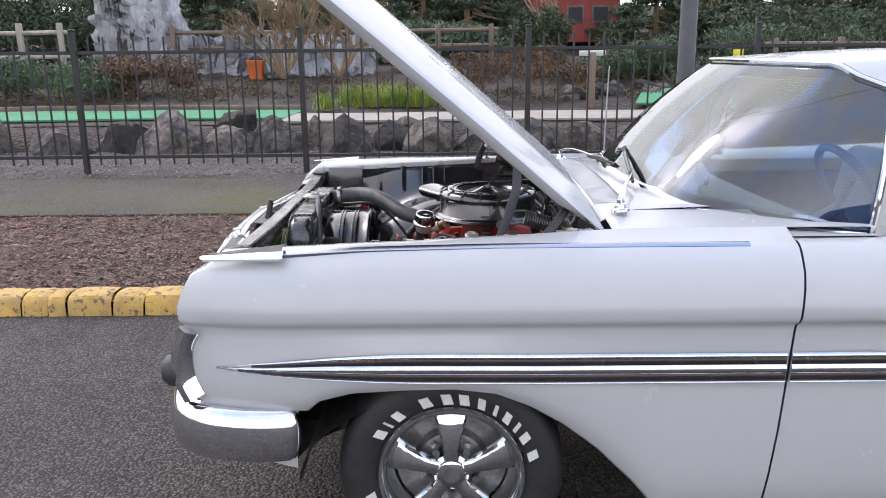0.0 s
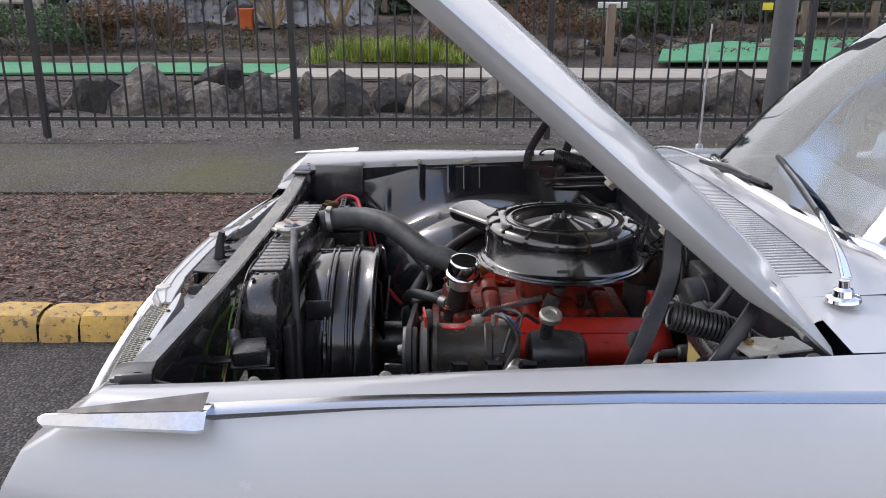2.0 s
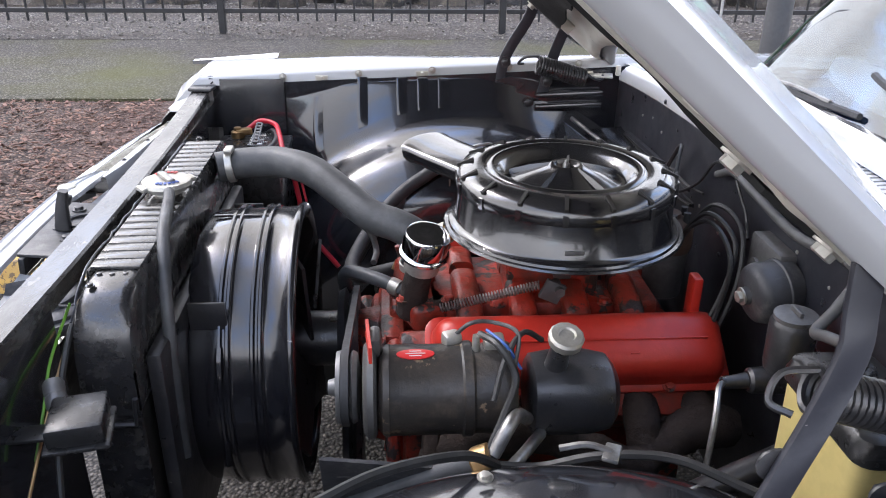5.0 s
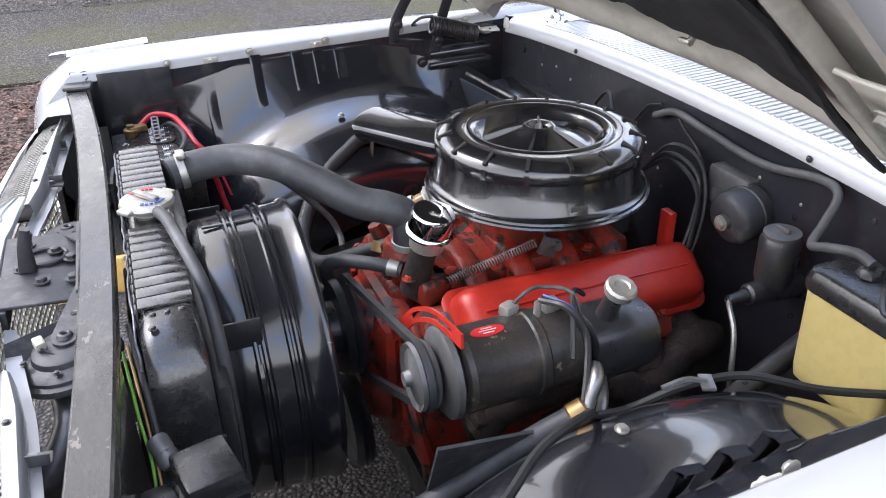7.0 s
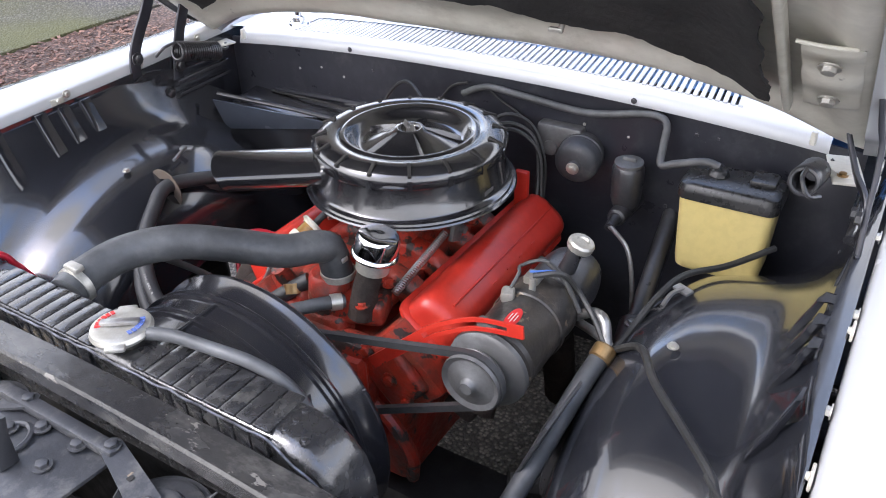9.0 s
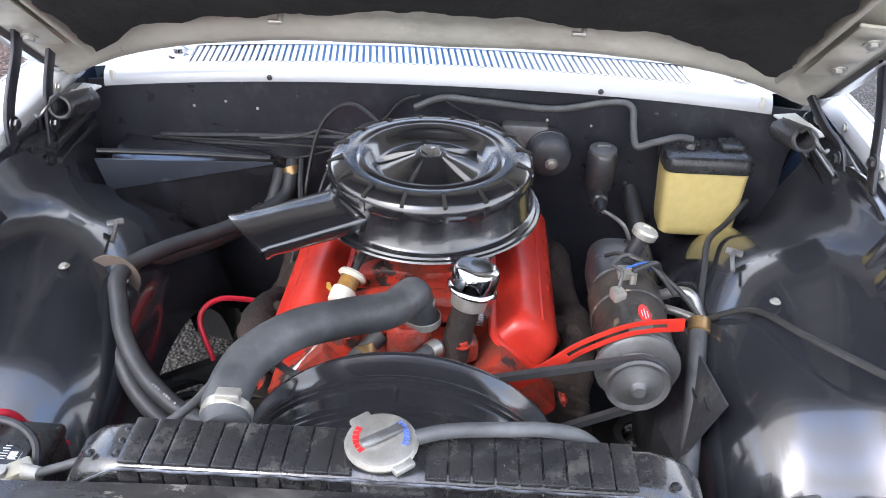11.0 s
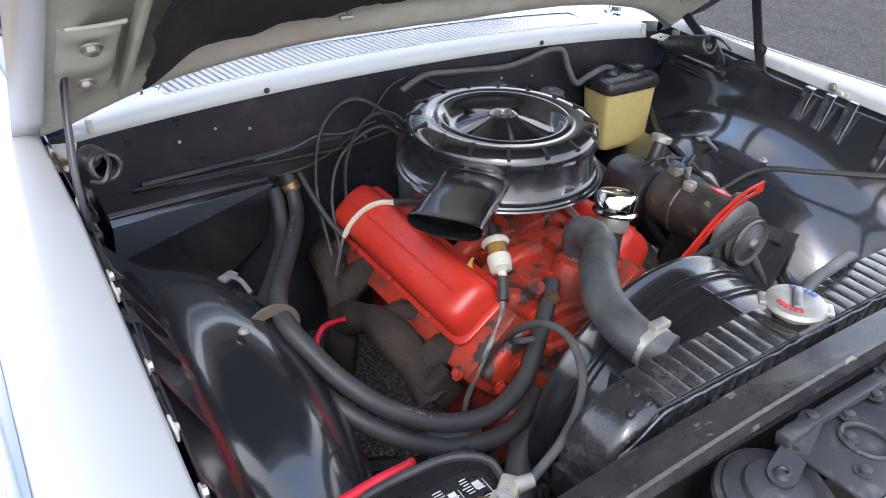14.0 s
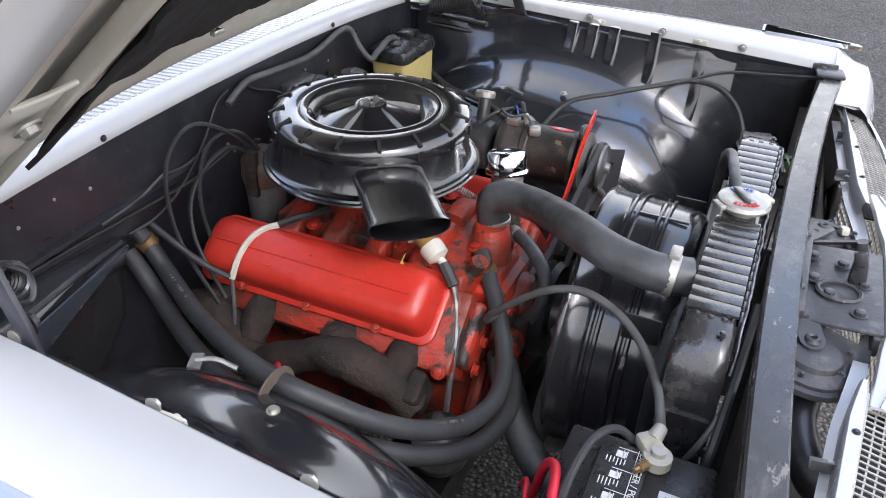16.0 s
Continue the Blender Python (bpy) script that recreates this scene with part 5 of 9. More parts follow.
# firewall
bm = bmesh.new()
sheet(bm, lambda u, v: Vector((0.444 + 0.010 * math.sin(v * 5) * (1 - v) + 0.10 * max(0, 0.35 - v), YC + (2 * u - 1) * 0.76, 0.38 + (cowl_z((2 * u - 1) * 0.72) + 0.004 - 0.38) * v)), 40, 30, 0.006)
firewall = part("firewall", bm, FWALL, car, "black painted firewall peppered with screws")
rng = random.Random(4)
for i in range(26):
    y, z = rng.uniform(-0.62, 0.62), rng.uniform(0.80, 0.99)
    bolt(firewall, (0.4385, YC + y, z), (-1, 0, 0), rng.choice((0.0035, 0.0045, 0.003)), rng.choice((ZINC, BLACKS, BLACKS)))
# pressed channel and seam across the firewall
for pts, r in (([(0.436, 0.18, 0.895), (0.434, 0.35, 0.893), (0.432, 0.60, 0.885)], 0.007), ([(0.436, 0.15, 0.872), (0.436, 0.30, 0.868), (0.436, 0.62, 0.868)], 0.005)):
    bm = bmesh.new()
    tube(bm, [(x, YC + y, z) for x, y, z in pts], r, 6, 6)
    part("firewall_seam", bm, FWALL, firewall)

# heater box on the firewall
heater = thing("heater_box", (0.40, 0.52, 0.80), "black heater box bolted to the firewall", "heater")
bm = bmesh.new()
rings = []
for y, x0, zt, zb in ((0.33, 0.425, 0.845, 0.74), (0.37, 0.405, 0.852, 0.70), (0.52, 0.365, 0.862, 0.62), (0.68, 0.330, 0.872, 0.56)):
    rings.append([(0.442, YC + y, zb), (x0 + 0.03, YC + y, zb), (x0, YC + y, zt - 0.10 * (y - 0.30)), (x0 + 0.005, YC + y, zt - 0.012), (x0 + 0.03, YC + y, zt), (0.442, YC + y, zt + 0.008)])
loft(bm, rings)
part("housing", bm, BLACK, heater, angle=20)
bm = bmesh.new()
sheet(bm, lambda u, v: Vector((0.414 - 0.124 * u + 0.030 * u * v, YC + 0.353 + 0.335 * u, 0.836 + 0.055 * u - (0.004 + 0.085 * u) * v)), 14, 8, 0.003)
# grey-blue base colour paints in the sky's reflection on the plate
part("cover_plate", bm, surf("painted_sky_sheen_plate", (0.085, 0.098, 0.122), (0.06, 0.07, 0.09), (0.18, 0.30), scale=4, coat=0.5), heater, "smooth cover plate with the sky's reflection painted in grey-blue")
bm = bmesh.new()
sweep(bm, [Vector((0.420, YC + 0.36, 0.842)), Vector((0.375, YC + 0.50, 0.868)), Vector((0.31, YC + 0.69, 0.898))], rrect(0.012, 0.010, 0.003, 2))
part("flange", bm, BLACKS, heater)

# ---- radiator and what hangs on it ----
rad = thing("radiator", (-0.52, 0, 0.45), "black radiator with a ribbed top tank, paint chipped", "radiator")
bm = bmesh.new()
sec = []
for y, zt, zb in ((-0.375, 0.845, 0.800), (-0.372, 0.895, 0.80), (-0.362, 0.925, 0.80), (-0.345, 0.946, 0.80), (-0.325, 0.958, 0.80), (-0.30, 0.963, 0.80), (0, 0.967, 0.80), (0.30, 0.963, 0.80),
                  (0.325, 0.957, 0.80), (0.345, 0.942, 0.80), (0.358, 0.918, 0.80), (0.366, 0.885, 0.80), (0.37, 0.845, 0.80)):
    sec.append([(-0.555, YC + y, zb), (-0.556, YC + y, zt - 0.012), (-0.548, YC + y, zt - 0.002), (-0.540, YC + y, zt), (-0.500, YC + y, zt + 0.001), (-0.492, YC + y, zt - 0.002), (-0.486, YC + y, zt - 0.012), (-0.486, YC + y, zb)])
loft(bm, sec)
tank = part("top_tank", bm, TANK, rad, "ribbed black top tank with chipped paint")
for i in range(22):
    y = -0.268 + 0.0258 * i
    if abs(y) < 0.04:
        continue
    bm = bmesh.new()
    box(bm, (-0.521, YC + y, 0.9665), (0.066, 0.0238, 0.005), bev=0.0016)
    box(bm, (-0.5575, YC + y, 0.925), (0.005, 0.0238, 0.075), bev=0.0016)
    part("tank_rib", bm, TANK, tank)
bm = bmesh.new()
rng = random.Random(12)
tube(bm, [(-0.5605 + rng.uniform(-0.0015, 0.0015), YC + f * 0.352, 0.9655 - 0.040 * max(0.0, abs(f) - 0.80) / 0.2 + rng.uniform(-0.001, 0.001)) for f in [-1 + 2 * i / 44 for i in range(45)]], 0.0017, 6, 2)
part("seam", bm, SEAM, tank, "scraped bare-metal seam along the tank")
for s in (-1, 1):
    for xx, yy in ((-0.538, 0.292), (-0.521, 0.293), (-0.504, 0.292), (-0.540, 0.322)):
        bolt(tank, (xx, YC + s * yy, 0.962), (0, 0, 1), 0.004, TANK)
    bm = bmesh.new()
    sheet(bm, lambda u, v: Vector((-0.552 + 0.066 * u, YC + s * (0.374 + 0.004 * v), 0.862 - 0.24 * v)), 4, 8, 0.008)
    part("side_bracket", bm, TANK, rad)
    bm = bmesh.new()
    tube(bm, [(-0.556, YC + s * 0.385, 0.83), (-0.556, YC + s * 0.385, 0.79), (-0.490, YC + s * 0.385, 0.79), (-0.486, YC + s * 0.385, 0.83)], 0.004, 6, 1)
    part("bracket_wire", bm, BLACKS, rad)
bm = bmesh.new()
box(bm, (-0.520, YC, 0.62), (0.05, 0.70, 0.38), bev=0.004)
part("core", bm, SHADE, rad)
bm = bmesh.new()
lathe(bm, [(0.022, -0.02), (0.022, 0.0), (0.032, 0.002), (0.033, 0.006), (0, 0.008)], (-0.521, YC, 0.972), (0, 0, 1), 28)
part("filler_neck", bm, ZINC, rad)
bm = bmesh.new()
lathe(bm, [(0.030, 0.0), (0.0395, 0.001), (0.041, 0.005), (0.0385, 0.011), (0.028, 0.014), (0.014, 0.012), (0, 0.012)], (-0.521, YC, 0.979), (0, 0, 1), 36)
for a in (40, 220):
    box(bm, (-0.521 + 0.039 * math.cos(radians(a)), YC + 0.039 * math.sin(radians(a)), 0.984), (0.018, 0.026, 0.008), (0, 0, a), bev=0.003)
cap = part("radiator_cap", bm, ZINC, rad, "pale metal radiator cap with worn red and blue markings")
bm = bmesh.new()
box(bm, (-0.521, YC, 0.995), (0.012, 0.052, 0.007), (0, 0, 35), bev=0.003)
part("release_lever", bm, STEEL, cap)
for a0, mat in ((70, RLABEL), (-105, surf("blue_cap_print", (0.10, 0.16, 0.45), (0.08, 0.13, 0.38)))):
    bm = bmesh.new()
    for k in range(6):
        a = radians(a0 + 13 * k)
        box(bm, (-0.521 + 0.028 * math.cos(a), YC + 0.028 * math.sin(a), 0.9935), (0.007, 0.0045, 0.0015), (0, 0, math.degrees(a)))
    part("cap_marking", bm, mat, cap)
# overflow pipe down the front of the core
bm = bmesh.new()
tube(bm, [(-0.512, YC - 0.025, 0.980), (-0.500, YC - 0.07, 0.985), (-0.490, YC - 0.13, 0.982), (-0.480, YC - 0.19, 0.975), (-0.470, YC - 0.235, 0.950), (-0.466, YC - 0.265, 0.90), (-0.464, YC - 0.285, 0.80), (-0.464, YC - 0.29, 0.66)], 0.009, 10, 8)
part("overflow_hose", bm, OLDRUB, rad, "grey rubber overflow hose")

shroud = thing("fan_shroud", (-0.39, 0, 0.68), "black pressed fan shroud behind the radiator", "fan shroud")
bm = bmesh.new()
lathe(bm, [(0.238, -0.302), (0.246, -0.303), (0.2495, -0.308), (0.2485, -0.314), (0.2435, -0.318), (0.2420, -0.345), (0.2425, -0.3505), (0.2475, -0.3530), (0.2475, -0.3565), (0.2425, -0.3590), (0.2425, -0.3620), (0.2475, -0.3645), (0.2475, -0.3680), (0.2420, -0.3705),
           (0.2410, -0.3960), (0.2415, -0.3990), (0.2465, -0.4015), (0.2465, -0.4050), (0.2415, -0.4075), (0.2415, -0.4105), (0.2465, -0.4130), (0.2465, -0.4165), (0.2405, -0.4190),
           (0.2380, -0.455), (0.232, -0.466), (0.225, -0.47), (0.222, -0.44), (0.225, -0.37), (0.232, -0.31), (0.238, -0.302)], (0, YC - 0.004, 0.682), (1, 0, 0), 84)
part("barrel", bm, SHROUD, shroud, angle=60)
bm = bmesh.new()
box(bm, (-0.474, YC, 0.66), (0.022, 0.66, 0.40), bev=0.006)
part("back_plate", bm, BLACKS, shroud)
for s in (-1, 1):
    bm = bmesh.new()
    box(bm, (-0.43, YC + s * 0.20, 0.845), (0.055, 0.004, 0.045), (0, 0, 0), bev=0.001)
    part("stay", bm, BLACKS, shroud)
    bm = bmesh.new()
    p = [(-0.415, YC + s * 0.244, 0.60), (-0.415, YC + s * 0.236, 0.76), (-0.415, YC + s * 0.218, 0.80)]
    tube(bm, p, 0.006, 6, 4)
    part("pressed_bead", bm, SHROUD, shroud)
bm = bmesh.new()
box(bm, (-0.405, YC, 0.925), (0.09, 0.006, 0.004), bev=0.001)
part("seam", bm, SHROUD, shroud)
bm = bmesh.new()
cyl(bm, (-0.33, YC, 0.682), (-0.22, YC, 0.682), 0.05, 0.05, 24, 0.004)
fan = part("fan_hub", bm, BLACKS, shroud)
for k in range(4):
    bm = bmesh.new()
    a = radians(20 + 90 * k)
    m = Matrix.Translation((-0.315, YC, 0.682)) @ Matrix.Rotation(a, 4, "X") @ Matrix.Translation((0, 0, 0.13)) @ Matrix.Rotation(radians(28), 4, "Z") @ Matrix.Diagonal((0.006, 0.085, 0.18, 1))
    bmesh.ops.create_cube(bm, size=1.0, matrix=m)
    part("fan_blade", bm, BLACKS, fan)

# upper tie bar
bar = thing("radiator_support_bar", (-0.60, 0, 0.94), "scuffed black steel bar across the front of the engine bay", "support bar")
bm = bmesh.new()
bpath = [Vector((-0.598 - 0.030 * (abs(f) ** 2.2), YC + f * 0.745, 0.958 + 0.012 * (1 - f * f) - 0.004)) for f in [-1 + 2 * i / 40 for i in range(41)]]
sweep(bm, bpath, [(-0.022, 0.0), (-0.019, 0.004), (0.019, 0.004), (0.022, 0.0), (0.022, -0.024), (0.019, -0.024), (0.018, -0.002), (-0.018, -0.002), (-0.019, -0.024), (-0.022, -0.024)], up=(0, 0, 1))
part("bar", bm, BARBLK, bar, angle=30)
for s in (-1, 1):
    bm = bmesh.new()
    e = 0.006 * s - 0.004
    box(bm, (-0.622, YC + s * 0.755, 0.964), (0.060, 0.055, 0.010), (0, 0, -8 * s), bev=0.004)
    box(bm, (-0.610, YC + s * 0.784, 0.966 + e), (0.055, 0.008, 0.040), (0, 0, -8 * s), bev=0.003)
    part("end_bracket", bm, BLACKS, bar)
    bolt(bar, (-0.605, YC + s * 0.779, 0.974 + e), (0, -s, 0.1), 0.009, BLACKS)
# core support panel below
for s in (-1, 1):
    bm = bmesh.new()
    sheet(bm, lambda u, v: Vector((-0.585 - 0.02 * u, YC + s * (0.352 + 0.433 * u), 0.47 + (0.475 - 0.02 * u) * v)), 8, 10, 0.004)
    part("core_support", bm, BLACK, car)
bm = bmesh.new()
box(bm, (-0.60, YC, 0.47), (0.04, 1.5, 0.05), bev=0.01)
part("lower_crossrail", bm, SHADE, car)

# hood latch plate and horns
latch = thing("hood_latch", (-0.68, 0, 0.88), "grey steel hood latch plate with bolts and catch", "latch")
bm = bmesh.new()
box(bm, (-0.680, YC + 0.025, 0.893), (0.125, 0.225, 0.006), (0, 4, 0), bev=0.002)
plate = part("plate", bm, LATCHM, latch)
for p, d in (((-0.628, YC + 0.025, 0.902), (0.020, 0.235, 0.014)), ((-0.735, YC + 0.025, 0.88), (0.010, 0.24, 0.03))):
    bm = bmesh.new()
    box(bm, p, d, (0, 4, 0), bev=0.003)
    part("plate_flange", bm, LATCHM, plate)
bm = bmesh.new()
sweep(bm, [Vector((-0.682 + 0.030 * math.cos(a), YC + 0.050 + 0.026 * math.sin(a), 0.899)) for a in [2 * math.pi * i / 24 for i in range(25)]], circle(0.004, 6), caps=False)
part("pressed_ring", bm, LATCHM, plate)
for x, y in ((-0.642, -0.036), (-0.685, -0.028), (-0.625, 0.113), (-0.668, 0.065), (-0.71, 0.10), (-0.645, 0.03), (-0.715, 0.02)):
    bolt(plate, (x, YC + y, 0.8985), (0, 0, 1), 0.008, LATCHM)
bm = bmesh.new()
sweep(bm, smooth_path([(-0.705, YC + 0.012, 0.90), (-0.703, YC + 0.012, 0.925), (-0.700, YC + 0.012, 0.945), (-0.694, YC + 0.012, 0.968)], 4), lambda f: rrect(0.026 - 0.012 * f, 0.016, 0.004, 2), up=(0, 1, 0))
box(bm, (-0.698, YC + 0.024, 0.948), (0.018, 0.014, 0.020), (0, 20, 0), bev=0.004)
part("catch", bm, BLACKS, latch)
for s in (-1, 1):
    bm = bmesh.new()
    sheet(bm, lambda u, v: Vector((-0.63 - 0.10 * u, YC + s * (0.11 + 0.05 * u + 0.03 * v), 0.885 - 0.03 * v)), 6, 2, 0.004)
    part("stay", bm, LATCHM, latch)
for s in (-1, 1):
    horn = thing("horn", (-0.655, YC + s * 0.17, 0.84), "dark grey disc horn on a steel strap bracket", "horn", "pair of horns")
    hx, hy = -0.655, YC + s * 0.170
    bm = bmesh.new()
    lathe(bm, [(0, 0.014), (0.034, 0.014), (0.040, 0.011), (0.043, 0.004), (0.056, 0.001), (0.062, -0.002), (0.063, -0.007), (0.070, -0.009), (0.072, -0.016), (0.066, -0.022), (0.05, -0.036), (0, -0.038)], (hx - 0.004, hy + s * 0.008, 0.864), (-0.1, 0.04 * s, 1), 40)
    case = part("diaphragm_case", bm, LATCHM, horn)
    for k in range(6):
        a = radians(20 + 60 * k)
        bolt(case, (hx - 0.004 + 0.051 * math.cos(a), hy + s * 0.008 + 0.051 * math.sin(a), 0.867 - 0.005 * math.cos(a)), (-0.1, 0, 1), 0.0035, LATCHM)
    bm = bmesh.new()
    tube(bm, [(hx - 0.02, hy + 0.02 * s, 0.83), (hx - 0.01, hy + 0.08 * s, 0.80), (hx - 0.04, hy + 0.14 * s, 0.77), (hx - 0.10, hy + 0.15 * s, 0.75)], (0.016, 0.034), 14, 6)
    part("trumpet", bm, BLACKS, horn)
    bm = bmesh.new()
    a, b = Vector((-0.626, YC + s * 0.082, 0.902)), Vector((hx, hy, 0.882))
    d = (b - a).normalized()
    sd = d.cross(Vector((0, 0, 1))).normalized()
    pts = [a + sd * 0.014 - d * 0.012, a - sd * 0.014 - d * 0.012]
    ring = []
    for k in range(9):
        t = radians(90 + 180 * k / 8)
        ring.append(a + d * 0.014 * math.cos(t) + sd * 0.014 * math.sin(t))
    for k in range(9):
        t = radians(-90 + 180 * k / 8)
        ring.append(b + d * 0.018 * math.cos(t) + sd * 0.018 * math.sin(t))
    loft(bm, [[p for p in ring], [p + Vector((0, 0, 0.004)) for p in ring]])
    strap = part("strap", bm, LATCHM, horn, angle=25)
    bolt(strap, a + Vector((0, 0, 0.004)), (0, 0, 1), 0.008, LATCHM)
    bm = bmesh.new()
    lathe(bm, [(0.0035, 0.0), (0.0035, 0.004), (0.006, 0.006), (0.009, 0.005), (0.0105, 0.002), (0.012, 0.0)], b + Vector((0, 0, 0.003)), (0, 0, 1), 24)
    part("rivet", bm, LATCHM, strap, "hollow steel rivet")
    # near-black disc painted as the shade inside the strap's opening
    bm = bmesh.new()
    cyl(bm, a.lerp(b, 0.56) + Vector((0, 0, 0.0035)), a.lerp(b, 0.56) + Vector((0, 0, 0.0046)), 0.0045, 0.0045, 16)
    part("hole", bm, SHADE, strap)
    if s < 0:
        bm = bmesh.new()
        box(bm, (hx - 0.032, hy - 0.004, 0.884), (0.013, 0.018, 0.013), (10, 0, 20), bev=0.002)
        part("connector", bm, PLASTW, horn, "pale yellowed plug")
        bm = bmesh.new()
        tube(bm, [(hx - 0.030, hy - 0.012, 0.880), (hx - 0.005, hy - 0.032, 0.874), (hx + 0.025, hy - 0.046, 0.876), (hx + 0.055, hy - 0.058, 0.885)], 0.0016, 6, 6)
        part("lead", bm, LATCHM, horn)

# ---- engine ----
eng = thing("engine", (0.1, 0, 0.35), "orange-red painted V8 engine, grimy between the heads", "engine")
bm = bmesh.new()
box(bm, (0.11, YC, 0.56), (0.50, 0.32, 0.32), bev=0.02)
part("block", bm, REDG, eng, "red cast-iron block")
for s in (-1, 1):
    bm = bmesh.new()
    box(bm, (0.10, YC + s * 0.155, 0.685), (0.49, 0.15, 0.13), (-s * 45, 0, 0), bev=0.012)
    head = part("cylinder_head", bm, REDG, eng)
    for x in (-0.13, -0.05, 0.03):
        bolt(head, (x, YC + s * 0.258, 0.690), (0, s, 0.6), 0.009, REDG)
    # bosses and webs on the front of the head
    bm = bmesh.new()
    box(bm, (-0.150, YC + s * 0.150, 0.690), (0.030, 0.12, 0.10), (-s * 45, 0, 0), bev=0.014, seg=3)
    part("head_boss", bm, REDG, head)
    for dy, dz in ((0.11, 0.735), (0.19, 0.655), (0.155, 0.69)):
        bolt(head, (-0.166, YC + s * dy, dz), (-1, 0, 0), 0.010, REDG)
    bm = bmesh.new()
    sweep(bm, smooth_path([(-0.150, YC + s * 0.10, 0.60), (-0.158, YC + s * 0.15, 0.57), (-0.150, YC + s * 0.18, 0.50), (-0.14, YC + s * 0.17, 0.43)], 5), circle(0.013, 8))
    part("casting_rib", bm, REDG, eng)
bm = bmesh.new()
lathe(bm, [(0, -0.052), (0.045, -0.052), (0.052, -0.045), (0.060, -0.020), (0.112, -0.016), (0.120, -0.008), (0.120, 0.02), (0, 0.02)], (-0.150, YC, 0.52), (1, 0, 0), 40)
cov = part("timing_cover", bm, REDG, eng, "red pressed timing cover, oily")
for k in range(10):
    a = radians(36 * k)
    bolt(cov, (-0.167, YC + 0.112 * math.cos(a), 0.52 + 0.112 * math.sin(a)), (-1, 0, 0), 0.006, REDG)
bm = bmesh.new()
box(bm, (-0.155, YC, 0.655), (0.05, 0.22, 0.19), bev=0.02)
part("front_casting", bm, REDG, eng)
bm = bmesh.new()
box(bm, (0.10, YC, 0.775), (0.40, 0.19, 0.05), bev=0.014)
im = part("intake_manifold", bm, REDG, eng, "red intake manifold, sooty and oily")
for x in (-0.03, 0.06, 0.15, 0.24):
    for s in (-1, 1):
        bm = bmesh.new()
        sweep(bm, smooth_path([(x, YC + s * 0.015, 0.800), (x, YC + s * 0.060, 0.802), (x + 0.004, YC + s * 0.105, 0.782), (x + 0.004, YC + s * 0.140, 0.752)], 5), lambda f: rrect(0.050 + 0.006 * f, 0.044, 0.014, 3), up=(1, 0, 0))
        part("runner", bm, REDG, im)
bm = bmesh.new()
box(bm, (0.12, YC, 0.835), (0.16, 0.13, 0.10), bev=0.012)
part("carburettor_base", bm, REDG, im)
bm = bmesh.new()
cyl(bm, (-0.115, YC + 0.005, 0.76), (-0.115, YC + 0.005, 0.835), 0.042, 0.034, 24, 0.006)
part("thermostat_housing", bm, REDG, im)
for c, d, r in (((-0.10, YC - 0.055, 0.775), (0.075, 0.10, 0.05), (0, 0, 20)), ((-0.085, YC + 0.085, 0.77), (0.10, 0.11, 0.05), (12, 0, -15)), ((-0.135, YC + 0.03, 0.745), (0.05, 0.16, 0.045), (0, 10, 0))):
    bm = bmesh.new()
    box(bm, c, d, r, bev=0.013, seg=3)
    part("water_passage", bm, REDG, im)
bm = bmesh.new()
cyl(bm, (-0.115, YC + 0.095, 0.77), (-0.135, YC + 0.105, 0.82), 0.018, 0.015, 16)
part("hose_spigot", bm, REDG, im)
for x, y in ((-0.13, -0.02), (-0.10, 0.045), (-0.06, -0.09), (-0.05, 0.12), (0.02, 0.10), (0.02, -0.11), (0.20, 0.11), (0.20, -0.11), (-0.135, -0.085)):
    bolt(im, (x, YC + y, 0.803), (0, 0.1, 1), 0.009, REDG)
